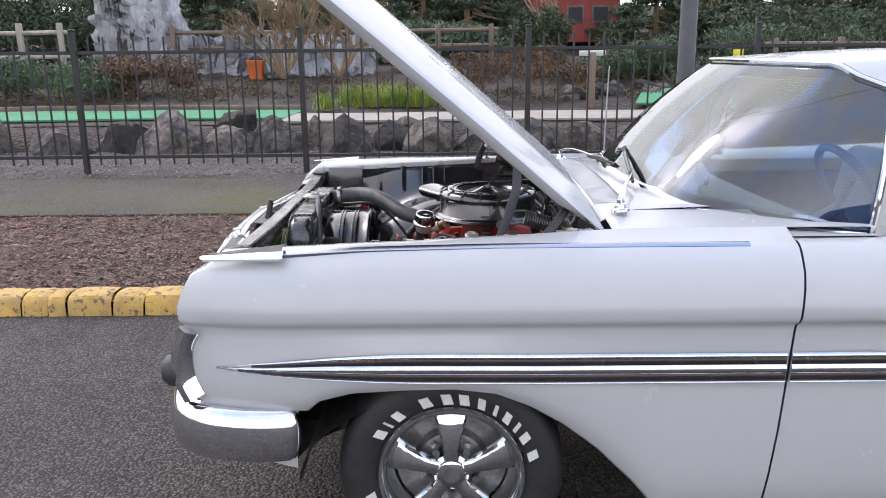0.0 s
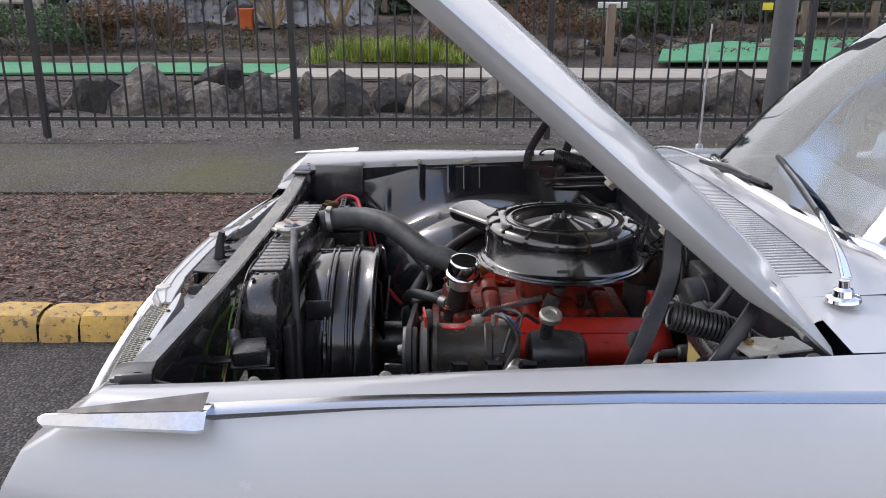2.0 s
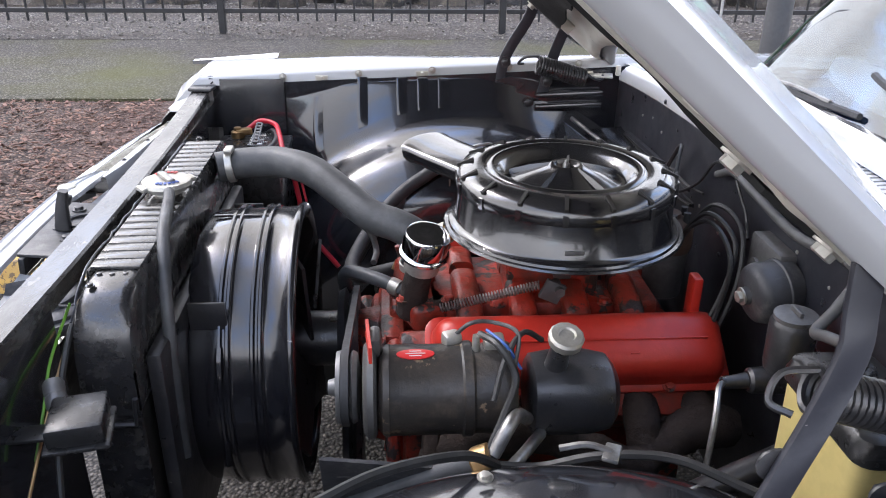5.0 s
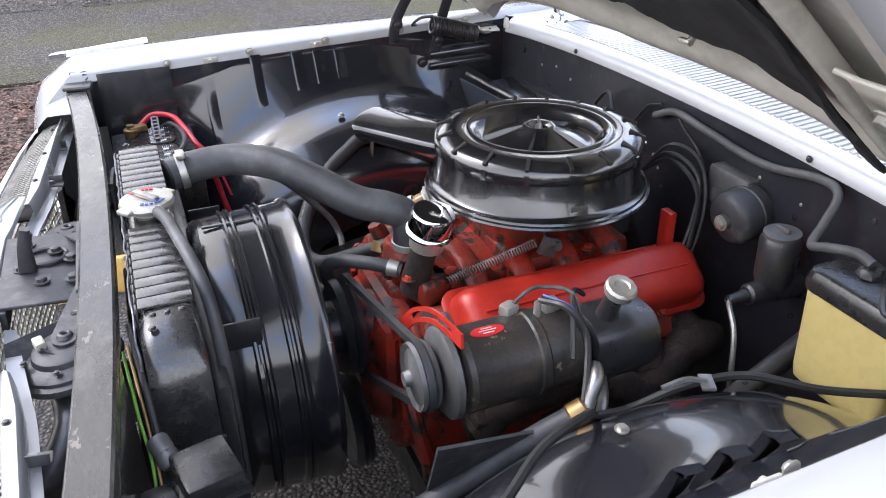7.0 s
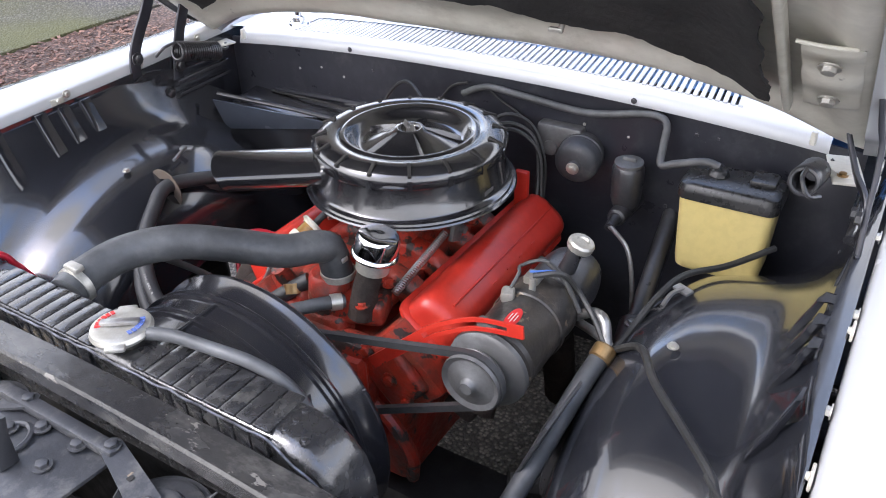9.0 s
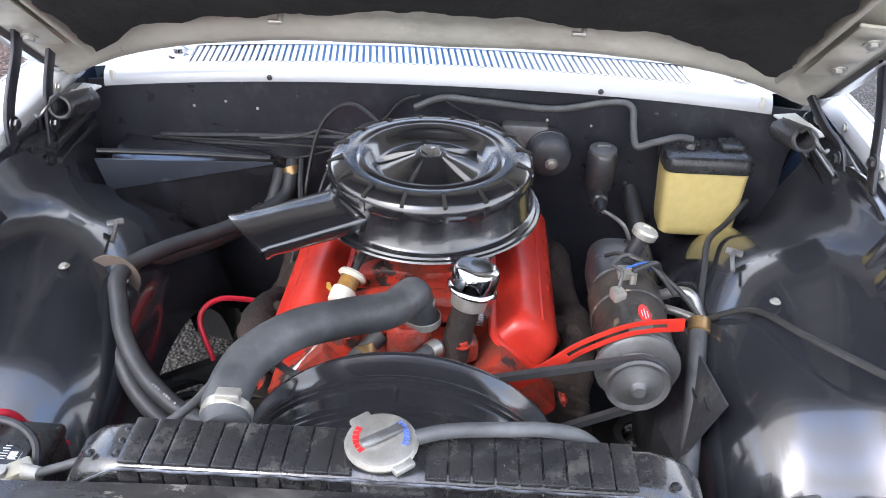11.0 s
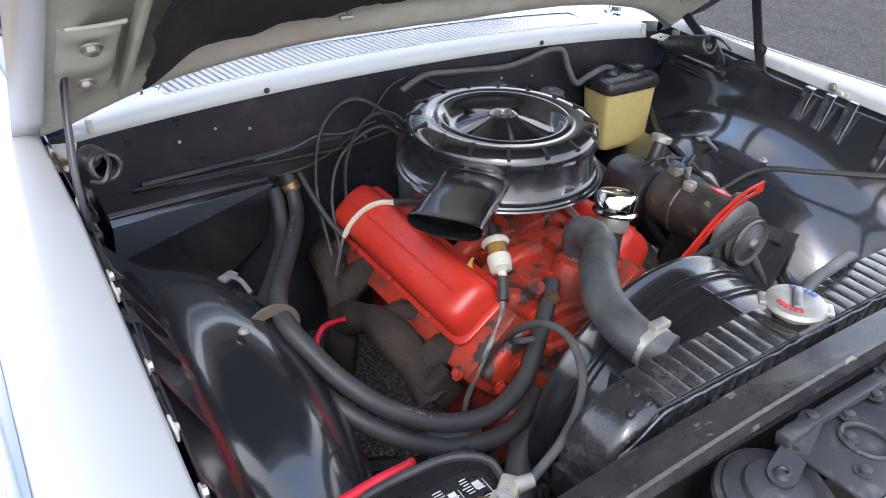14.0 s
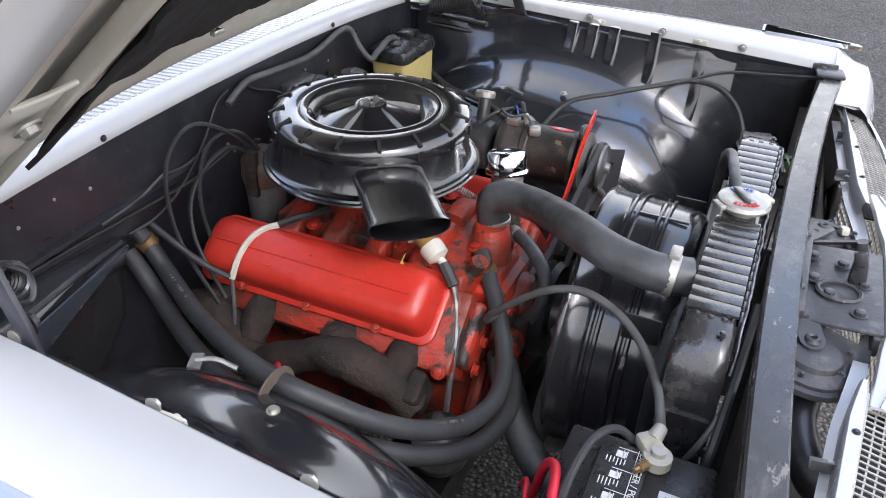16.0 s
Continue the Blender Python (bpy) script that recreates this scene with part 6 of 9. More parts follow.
for s in (-1, 1):
    bm = bmesh.new()
    c = Vector((0.140, YC + s * 0.198, 0.772))
    up = Vector((0, s * 0.62, 0.785))
    sd = Vector((0, 0.785 * s, -0.62))
    rings = []
    for h, lx, ly in ((-0.030, 0.243, 0.067), (-0.023, 0.243, 0.067), (-0.021, 0.241, 0.064), (-0.020, 0.233, 0.057), (0.006, 0.229, 0.054), (0.018, 0.225, 0.050), (0.027, 0.217, 0.044), (0.0325, 0.206, 0.034), (0.035, 0.19, 0.02)):
        rings.append([c + up * h + Vector((a, 0, 0)) + sd * b for a, b in rrect(2 * lx, 2 * ly, min(0.026, ly * 0.7), 4)])
    loft(bm, rings)
    vc = part("valve_cover", bm, RED, eng, "glossy orange-red valve cover")
    bm = bmesh.new()
    sweep(bm, [c + up * 0.0355 + Vector((t, 0, 0)) - sd * 0.0 for t in (-0.195, 0.195)], circle(0.0022, 6))
    part("raised_line", bm, RED, vc)
    # raised lettering reduced to plain strokes
    for k in range(9):
        bm = bmesh.new()
        x = -0.105 + 0.026 * k
        box(bm, c + up * 0.0315 + Vector((-x * -1, 0, 0)) + sd * 0.022, (0.014 if k % 3 else 0.006, 0.003, 0.011 if k % 2 else 0.006), (s * -52, 0, 0), bev=0.001)
        part("raised_stroke", bm, RED, vc)
    for x in (-0.14, 0.0, 0.14):
        bolt(vc, c - up * 0.019 + Vector((x, 0, 0)) + sd * 0.060, up, 0.007, REDG)
    # exhaust manifold
    bm = bmesh.new()
    mp = [(0.375, 0.262, 0.660), (0.31, 0.278, 0.672), (0.25, 0.292, 0.640), (0.20, 0.302, 0.618), (0.14, 0.306, 0.652), (0.07, 0.305, 0.690), (0.00, 0.300, 0.690), (-0.055, 0.294, 0.662), (-0.095, 0.285, 0.620)]
    sweep(bm, smooth_path([(x, YC + s * y, z) for x, y, z in mp], 10), lambda f: circle(0.032 + 0.004 * math.sin(f * 19), 18))
    roughen(bm, 0.004, 45)
    man = part("exhaust_manifold", bm, IRON, eng, "rough brown cast exhaust manifold")
    for x, z in ((0.33, 0.672), (0.235, 0.645), (0.065, 0.688), (-0.055, 0.665)):
        bm = bmesh.new()
        sweep(bm, smooth_path([(x, YC + s * 0.195, 0.672), (x, YC + s * 0.245, 0.680), (x, YC + s * 0.285, z)], 6), lambda f: circle(0.027 + 0.008 * (1 - f), 14))
        roughen(bm, 0.003, 50)
        part("runner", bm, IRON, man)
        bolt(man, (x + 0.036, YC + s * 0.262, 0.668), (0, s, 0.3), 0.009, IRON)
    bm = bmesh.new()
    box(bm, (-0.098, YC + s * 0.270, 0.640), (0.028, 0.060, 0.075), (-s * 30, 0, 0), bev=0.008, seg=3)
    roughen(bm, 0.002, 60)
    part("end_flange", bm, IRON, man)
    bm = bmesh.new()
    tube(bm, [(0.20, YC + s * 0.302, 0.62), (0.20, YC + s * 0.315, 0.54), (0.23, YC + s * 0.31, 0.42)], 0.034, 14, 5)
    roughen(bm, 0.002, 50)
    part("downpipe", bm, IRON, man)
# carburettor under the cleaner
bm = bmesh.new()
box(bm, (0.13, YC, 0.845), (0.11, 0.10, 0.04), bev=0.008)
box(bm, (0.13, YC - 0.065, 0.848), (0.03, 0.05, 0.02), bev=0.004)
cyl(bm, (0.115, YC - 0.105, 0.842), (0.115, YC - 0.145, 0.842), 0.008, 0.008, 10)
box(bm, (0.105, YC - 0.13, 0.838), (0.035, 0.010, 0.035), (0, 25, 0), bev=0.002)
cyl(bm, (0.10, YC + 0.05, 0.85), (0.02, YC + 0.11, 0.852), 0.012, 0.010, 12)
part("carburettor", bm, GREYM, eng, "grey metal carburettor")
bm = bmesh.new()
coil(bm, (-0.075, YC - 0.11, 0.800), (0.085, YC - 0.12, 0.845), 0.007, 0.0014, 34, 4, 8)
part("throttle_spring", bm, STEEL, eng)
# water pump, pulley and belt
bm = bmesh.new()
cyl(bm, (-0.235, YC, 0.682), (-0.16, YC, 0.682), 0.048, 0.06, 24, 0.006)
box(bm, (-0.175, YC, 0.66), (0.04, 0.22, 0.13), bev=0.02)
tube(bm, [(-0.19, YC + 0.03, 0.66), (-0.20, YC + 0.09, 0.66), (-0.205, YC + 0.145, 0.67)], 0.024, 12, 5)
part("water_pump", bm, REDG, eng)
bm = bmesh.new()
lathe(bm, [(0.03, -0.03), (0.085, -0.028), (0.092, -0.016), (0.078, -0.010), (0.092, -0.003), (0.085, 0.008), (0.03, 0.006)], (-0.222, YC, 0.682), (1, 0, 0), 40)
part("water_pump_pulley", bm, BLACKS, eng)
bm = bmesh.new()
lathe(bm, [(0.03, -0.03), (0.085, -0.028), (0.092, -0.016), (0.078, -0.010), (0.092, -0.003), (0.085, 0.008), (0.03, 0.006)], (-0.222, YC, 0.46), (1, 0, 0), 40)
part("crank_pulley", bm, BLACKS, eng)
# breather tube and chrome cap
bm = bmesh.new()
tube(bm, [(-0.124, YC - 0.070, 0.770), (-0.114, YC - 0.080, 0.83), (-0.105, YC - 0.092, 0.875)], (0.025, 0.022), 16, 5)
part("oil_filler_tube", bm, IRON, eng, "rusty oil filler tube")
ocd = Vector((0.14, -0.20, 1)).normalized()
oc0 = Vector((-0.104, YC - 0.093, 0.880))
bm = bmesh.new()
lathe(bm, [(0.020, -0.022), (0.029, -0.016), (0.0305, 0.0), (0.029, 0.012), (0.02, 0.014)], oc0, ocd, 28)
part("cap_neck", bm, ZINC, eng, "dull galvanised neck of the filler cap")
bm = bmesh.new()
lathe(bm, [(0.029, 0.010), (0.0405, 0.012), (0.042, 0.016), (0.0405, 0.020), (0.0375, 0.022), (0.0375, 0.048), (0.034, 0.054), (0.026, 0.056), (0.012, 0.0545), (0, 0.054)], oc0, ocd, 36)
part("oil_filler_cap", bm, CHROME, eng, "bright chrome push-on oil filler cap")
# spark-plug leads
bm = bmesh.new()
box(bm, (0.33, YC - 0.155, 0.825), (0.016, 0.03, 0.10), (0, 0, 0), bev=0.004)
part("lead_bracket", bm, RED, eng)

leads = thing("ignition_leads", (0.38, 0, 0.75), "bundle of black ignition leads looping behind the air cleaner", "cables")
for k, pts in enumerate((
        [(0.345, -0.02, 0.88), (0.36, -0.09, 0.955), (0.385, -0.15, 0.93), (0.37, -0.172, 0.86), (0.33, -0.185, 0.76)],
        [(0.345, -0.03, 0.88), (0.37, -0.08, 0.965), (0.395, -0.14, 0.95), (0.385, -0.180, 0.87), (0.35, -0.190, 0.75)],
        [(0.345, -0.01, 0.88), (0.36, -0.10, 0.945), (0.375, -0.165, 0.91), (0.36, -0.186, 0.83), (0.32, -0.20, 0.72)],
        [(0.345, 0.04, 0.88), (0.37, 0.09, 0.95), (0.39, 0.15, 0.94), (0.38, 0.20, 0.86), (0.34, 0.22, 0.74)],
        [(0.345, 0.05, 0.87), (0.37, 0.12, 0.93), (0.39, 0.20, 0.88), (0.37, 0.24, 0.80), (0.30, 0.26, 0.70)],
        [(0.345, 0.04, 0.88), (0.38, 0.12, 0.965), (0.405, 0.18, 0.985), (0.41, 0.24, 0.93), (0.38, 0.27, 0.82), (0.30, 0.28, 0.70)])):
    bm = bmesh.new()
    tube(bm, [(x, YC + y, z) for x, y, z in pts], 0.0042, 6, 8)
    part("lead", bm, WIREB, leads)

# ---- air cleaner ----
AX, AY = 0.139, 0.0
ac = thing("air_cleaner", (AX, AY, 0.86), "round glossy black air cleaner with a side snorkel", "air cleaner")
bm = bmesh.new()
lathe(bm, [(0.06, -0.005), (0.17, -0.002), (0.190, 0.001), (0.200, 0.002), (0.2035, 0.005), (0.2015, 0.008), (0.196, 0.0085), (0.194, 0.012), (0.188, 0.013), (0.182, 0.019), (0.1795, 0.081), (0.172, 0.084)], (AX, AY, 0.905), (0, 0, 1), 72)
part("base_pan", bm, LIDBLK, ac, angle=50)
bm = bmesh.new()
lathe(bm, [(0.1825, -0.016), (0.1845, -0.010), (0.1835, 0.004), (0.176, 0.014), (0.160, 0.0185), (0.138, 0.0205), (0.1325, 0.0165), (0.128, 0.0205), (0.121, 0.0205), (0.112, 0.010), (0.103, -0.002), (0.094, -0.006),
           (0.086, -0.004), (0.056, 0.008), (0.030, 0.0185), (0.0265, 0.023), (0.022, 0.0225), (0.019, 0.015), (0.010, 0.012), (0, 0.012)], (AX, AY, 0.993), (0, 0, 1), 72)
lid = part("lid", bm, LIDBLK, ac, "domed black lid with radial slots", angle=60)
for k in range(16):
    a = radians(11 + 22.5 * k)
    e = Vector((math.cos(a), math.sin(a), 0))
    # solid near-black bar painted as the shade in the lid's opening
    bm = bmesh.new()
    m = Matrix.Translation(Vector((AX, AY, 1.0085)) + e * 0.169) @ Matrix.Rotation(a, 4, "Z") @ Matrix.Rotation(radians(24), 4, "Y") @ Matrix.Diagonal((0.030, 0.006, 0.006, 1))
    vs = bmesh.ops.create_cube(bm, size=1.0, matrix=m)["verts"]
    part("slot", bm, SHADE, lid)
    bm = bmesh.new()
    m = Matrix.Translation(Vector((AX, AY, 0.986)) + e * 0.1835) @ Matrix.Rotation(a, 4, "Z") @ Matrix.Diagonal((0.005, 0.009, 0.018, 1))
    bmesh.ops.create_cube(bm, size=1.0, matrix=m)
    part("crimp_tab", bm, LIDBLK, lid)
for k in range(5):
    a = radians(14 + 72 * k)
    e = Vector((math.cos(a), math.sin(a), 0))
    bm = bmesh.new()
    o = Vector((AX, AY, 0))
    sweep(bm, [o + e * 0.024 + Vector((0, 0, 1.0115)), o + e * 0.06 + Vector((0, 0, 1.003)), o + e * 0.096 + Vector((0, 0, 0.9905))], [(-0.004, -0.004), (0, 0.0045), (0.004, -0.004)], up=(0, 0, 1))
    part("spoke_rib", bm, LIDBLK, lid)
bm = bmesh.new()
cyl(bm, (AX, AY, 1.003), (AX, AY, 1.016), 0.007, 0.006, 12)
for s in (-1, 1):
    m = Matrix.Translation((AX + 0.004 * s, AY + 0.010 * s, 1.018)) @ Matrix.Rotation(radians(68), 4, "Z") @ Matrix.Rotation(radians(-25 * s), 4, "Y") @ Matrix.Diagonal((0.012, 0.003, 0.013, 1))
    bmesh.ops.create_cube(bm, size=1.0, matrix=m)
part("wing_nut", bm, STEEL, ac, "steel wing nut")
bm = bmesh.new()
sdir = Vector((-0.085 - AX, 0.283, 0)).normalized()
sside = Vector((-sdir.y, sdir.x, 0))
rings = []
for d, w, h, zc in ((0.150, 0.060, 0.034, 0.930), (0.20, 0.060, 0.034, 0.930), (0.30, 0.060, 0.032, 0.934), (0.342, 0.060, 0.031, 0.937), (0.352, 0.063, 0.034, 0.937), (0.356, 0.063, 0.034, 0.937), (0.356, 0.060, 0.031, 0.937), (0.30, 0.056, 0.028, 0.934), (0.20, 0.056, 0.028, 0.930)):
    o = Vector((AX, AY, zc + 0.018)) + sdir * d
    rings.append([o + sside * (w * math.cos(t)) + Vector((0, 0, h * (0.55 if math.sin(t) > 0 else 1.0) * math.copysign(abs(math.sin(t)) ** 0.72, math.sin(t)) + 0.008)) + sdir * (0.014 * math.sin(t) if d > 0.34 else 0) for t in [2 * math.pi * k / 32 for k in range(32)]])
loft(bm, rings, caps=False)
part("snorkel", bm, LIDBLK, ac, "oval intake snorkel", angle=50)
bm = bmesh.new()
box(bm, (0.12, AY - 0.1805, 0.935), (0.03, 0.002, 0.008), bev=0.0005)
part("decal", bm, GREYM, ac)

# ---- generator with the steering pump on its tail ----
gen = thing("generator", (-0.09, -0.352, 0.75), "oily black generator with belt pulley and red bracket", "generator")
GY, GZ = YC - 0.362, 0.817
bm = bmesh.new()
lathe(bm, [(0, -0.165), (0.05, -0.165), (0.060, -0.158), (0.062, -0.15), (0.0605, -0.148), (0.0605, -0.01), (0.062, -0.006), (0.062, 0.01), (0.058, 0.016), (0, 0.018)], (-0.01, GY, GZ), (1, 0, 0), 44)
gb = part("generator_body", bm, GENBLK, gen)
bm = bmesh.new()
lathe(bm, [(0.0615, 0), (0.0640, 0.003), (0.0640, 0.014), (0.0615, 0.017)], (-0.065, GY, GZ), (1, 0, 0), 44)
part("band", bm, GENBLK, gen, "rusty clamp band")
bm = bmesh.new()
lathe(bm, [(0, -0.034), (0.010, -0.034), (0.012, -0.026), (0.014, -0.024), (0.040, -0.018), (0.048, -0.022), (0.0495, -0.016), (0.040, -0.008), (0.0495, 0.0), (0.046, 0.006), (0.02, 0.010), (0, 0.010)], (-0.208, GY + 0.010, GZ), (1, 0, 0), 44)
part("pulley", bm, GREYM, gen, "dull grey belt pulley")
bm = bmesh.new()
lathe(bm, [(0.012, -0.004), (0.058, -0.002), (0.066, 0.004), (0.067, 0.012), (0.060, 0.016)], (-0.192, GY + 0.004, GZ), (1, 0, 0), 44)
part("cooling_fan", bm, GREYM, gen)
bm = bmesh.new()
box(bm, (-0.178, GY + 0.010, GZ + 0.070), (0.018, 0.034, 0.034), (12, 0, 0), bev=0.008)
part("mounting_lug", bm, GREYM, gen)
bm = bmesh.new()
bpts = smooth_path([(-0.185, YC - 0.135, 0.735), (-0.190, YC - 0.22, 0.815), (-0.190, YC - 0.27, 0.860), (-0.188, YC - 0.34, 0.897), (-0.182, YC - 0.415, 0.905)], 6)
nb = len(bpts)
rows = []
for i, p in enumerate(bpts):
    p = Vector(p)
    t = (Vector(bpts[min(i + 1, nb - 1)]) - Vector(bpts[max(i - 1, 0)])).normalized()
    sdv = t.cross(Vector((1, 0, 0))).normalized()
    rows.append((p, sdv))
for lo, hi, i0, i1 in ((-0.011, -0.0045, 0, nb), (0.0045, 0.011, 0, nb), (-0.0045, 0.0045, 0, nb // 2 - 2), (-0.0045, 0.0045, nb - 3, nb)):
    loft(bm, [[p + sdv * e + Vector((f, 0, 0)) for e, f in ((lo, -0.002), (hi, -0.002), (hi, 0.002), (lo, 0.002))] for p, sdv in rows[i0:i1]])
part("adjusting_bracket", bm, RED, gen, "bright red curved adjusting bracket")
bm = bmesh.new()


def oval(k, f, lift):
    t = 2 * math.pi * k / 28
    aa = radians(97) + 0.010 * f * math.sin(t) / 0.061
    return (-0.125 + 0.025 * f * math.cos(t), GY + (0.0606 + lift) * math.cos(aa), GZ + (0.0606 + lift) * math.sin(aa))


loft(bm, [[oval(k, f, e) for k in range(28)] for f, e in ((1, -0.002), (1, 0.0012), (0.9, 0.0014), (0.5, 0.0014), (0.06, 0.0014))])
part("data_plate", bm, RLABEL, gen, "small red oval plate")
bm = bmesh.new()
for k, w in ((-0.45, 0.016), (0.0, 0.026), (0.45, 0.016)):
    aa = radians(97) + 0.010 * k / 0.061
    box(bm, (-0.125, GY + 0.0622 * math.cos(aa), GZ + 0.0622 * math.sin(aa)), (w, 0.0013, 0.0006))
part("plate_print", bm, WLABEL, gen)
bm = bmesh.new()
box(bm, (-0.02, GY + 0.01, GZ + 0.066), (0.028, 0.026, 0.016), bev=0.004)
part("terminal", bm, ZINC, gen)
bm = bmesh.new()
box(bm, (-0.075, GY + 0.028, GZ + 0.060), (0.026, 0.022, 0.022), (0, 0, 20), bev=0.006)
part("terminal", bm, ZINC, gen)
bm = bmesh.new()
cyl(bm, (-0.045, GY, GZ + 0.058), (-0.045, GY, GZ + 0.082), 0.006, 0.005, 10)
part("terminal", bm, ZINC, gen)
bm = bmesh.new()
belt = []
c0, c1 = Vector((-0.218, YC, 0.682)), Vector((-0.218, GY + 0.010, GZ))
d = c1 - c0
n0 = Vector((0, -d.z, d.y)).normalized()
pts = [c0 + n0 * -0.089, c1 + n0 * -0.047]
for k in range(9):
    a = math.pi * k / 8
    pts.append(c1 - n0 * 0.047 * math.cos(a) + d.normalized() * 0.047 * math.sin(a))
pts.append(c0 + n0 * 0.089)
sweep(bm, pts, [(-0.006, -0.005), (-0.006, 0.005), (0.006, 0.005), (0.006, -0.005)], up=(1, 0, 0))
part("belt", bm, RUBBER, gen, "worn rubber drive belt")
pump = thing("steering_pump", (0.07, -0.37, 0.75), "black steering pump reservoir with filler neck", "pump")
bm = bmesh.new()
rings = []
for x, w, h in ((0.026, 0.042, 0.042), (0.032, 0.050, 0.050), (0.06, 0.054, 0.054), (0.108, 0.054, 0.053), (0.136, 0.049, 0.047), (0.146, 0.036, 0.035)):
    rings.append([(x, GY + a, GZ - 0.010 + b) for a, b in rrect(2 * w, 2 * h, min(w, h) * 0.8, 6)])
loft(bm, rings)
part("reservoir", bm, BLACKS, pump)
bm = bmesh.new()
tube(bm, [(0.060, GY - 0.008, GZ + 0.026), (0.064, GY - 0.030, GZ + 0.092)], (0.0165, 0.0125), 16, 1)
part("filler_neck", bm, BLACKS, pump)
bm = bmesh.new()
lathe(bm, [(0.016, -0.007), (0.0225, -0.005), (0.0235, 0.006), (0.0205, 0.010), (0.012, 0.011), (0.010, 0.008), (0, 0.008)], (0.066, GY - 0.033, GZ + 0.093), (0.05, -0.35, 1), 12)
part("filler_cap", bm, ZINC, pump, "grey knurled filler cap")
for pts, r, mat in (([(0.02, -0.41, 0.80), (0.0, -0.45, 0.835), (-0.015, -0.475, 0.838), (-0.035, -0.49, 0.808)], 0.009, STEEL), ([(0.04, -0.41, 0.775), (0.01, -0.46, 0.785), (-0.02, -0.50, 0.785), (-0.035, -0.525, 0.765)], 0.008, STEEL),
                    ([(-0.035, -0.49, 0.805), (-0.11, -0.475, 0.765), (-0.20, -0.46, 0.710), (-0.31, -0.44, 0.64), (-0.40, -0.43, 0.57)], 0.016, OLDRUB), ([(-0.035, -0.525, 0.77), (-0.10, -0.52, 0.70), (-0.20, -0.50, 0.60), (-0.28, -0.48, 0.50)], 0.013, OLDRUB)):
    bm = bmesh.new()
    tube(bm, [(x, YC + y, z) for x, y, z in pts], r, 12, 8)
    part("pressure_pipe" if mat is STEEL else "pressure_hose", bm, mat, pump)
bm = bmesh.new()
cyl(bm, (-0.035, YC - 0.490, 0.805), (-0.058, YC - 0.486, 0.793), 0.019, 0.019, 12, 0.003)
part("hose_collar", bm, BRASS, pump)
rng = random.Random(9)
loom = thing("generator_wiring", (-0.02, -0.37, 0.88), "tangle of thin cables over the generator", "cables")
for pts, r, mat in (([(-0.04, -0.36, 0.90), (-0.02, -0.40, 0.905), (0.0, -0.42, 0.87), (-0.02, -0.46, 0.84), (-0.04, -0.49, 0.81), (-0.03, -0.50, 0.80)], 0.005, WIREB),
                    ([(-0.07, -0.335, 0.885), (-0.05, -0.34, 0.905), (-0.02, -0.33, 0.90), (0.01, -0.36, 0.90), (0.0, -0.41, 0.88)], 0.003, WIREG),
                    ([(0.05, -0.33, 0.87), (0.02, -0.35, 0.895), (-0.01, -0.40, 0.89), (-0.03, -0.44, 0.85)], 0.004, WIREB),
                    ([(-0.03, -0.50, 0.80), (0.02, -0.505, 0.80), (0.09, -0.522, 0.828), (0.17, -0.545, 0.838), (0.25, -0.60, 0.83), (0.33, -0.66, 0.84)], 0.006, WIREB),
                    ([(-0.03, -0.50, 0.80), (-0.08, -0.555, 0.862), (-0.17, -0.605, 0.885), (-0.25, -0.67, 0.895), (-0.33, -0.725, 0.905), (-0.40, -0.715, 0.900), (-0.455, -0.665, 0.870), (-0.49, -0.60, 0.80), (-0.50, -0.57, 0.70)], 0.006, WIREB),
                    ([(-0.31, -0.71, 0.903), (-0.40, -0.765, 0.925), (-0.50, -0.77, 0.935), (-0.60, -0.755, 0.95)], 0.004, WIREB),
                    ([(-0.03, -0.35, 0.90), (-0.01, -0.39, 0.90), (0.01, -0.40, 0.87)], 0.002, surf("blue_cable", (0.05, 0.15, 0.5), (0.04, 0.12, 0.4)))):
    bm = bmesh.new()
    tube(bm, [(x, YC + y, z) for x, y, z in pts], r, 7, 8)
    part("cable", bm, mat, loom)

# ---- hoses ----
hose = thing("radiator_hose", (-0.3, 0.1, 0.9), "thick greyed upper radiator hose with steel clamps", "hose")
bm = bmesh.new()
tube(bm, [(-0.480, YC + 0.188, 0.946), (-0.43, YC + 0.202, 0.950), (-0.365, YC + 0.190, 0.956), (-0.302, YC + 0.146, 0.954), (-0.245, YC + 0.086, 0.935), (-0.190, YC + 0.028, 0.911), (-0.140, YC + 0.004, 0.899), (-0.110, YC - 0.004, 0.878), (-0.110, YC - 0.016, 0.825)], 0.0285, 18, 8)
part("hose_body", bm, OLDRUB, hose)
for p, d in (((-0.455, 0.195, 0.947), (1, 0.05, 0.12)), ((-0.110, -0.016, 0.835), (0, 0, 1))):
    bm = bmesh.new()
    lathe(bm, [(0.0295, -0.007), (0.0315, -0.006), (0.0315, 0.006), (0.0295, 0.007)], (p[0], YC + p[1], p[2]), d, 28)
    box(bm, (p[0], YC + p[1] - 0.006, p[2] + 0.033), (0.016, 0.030, 0.010), bev=0.003)
    part("clamp", bm, ZINC, hose)
hh = thing("heater_hoses", (0.05, 0.45, 0.75), "pair of black heater hoses strapped together", "hose")
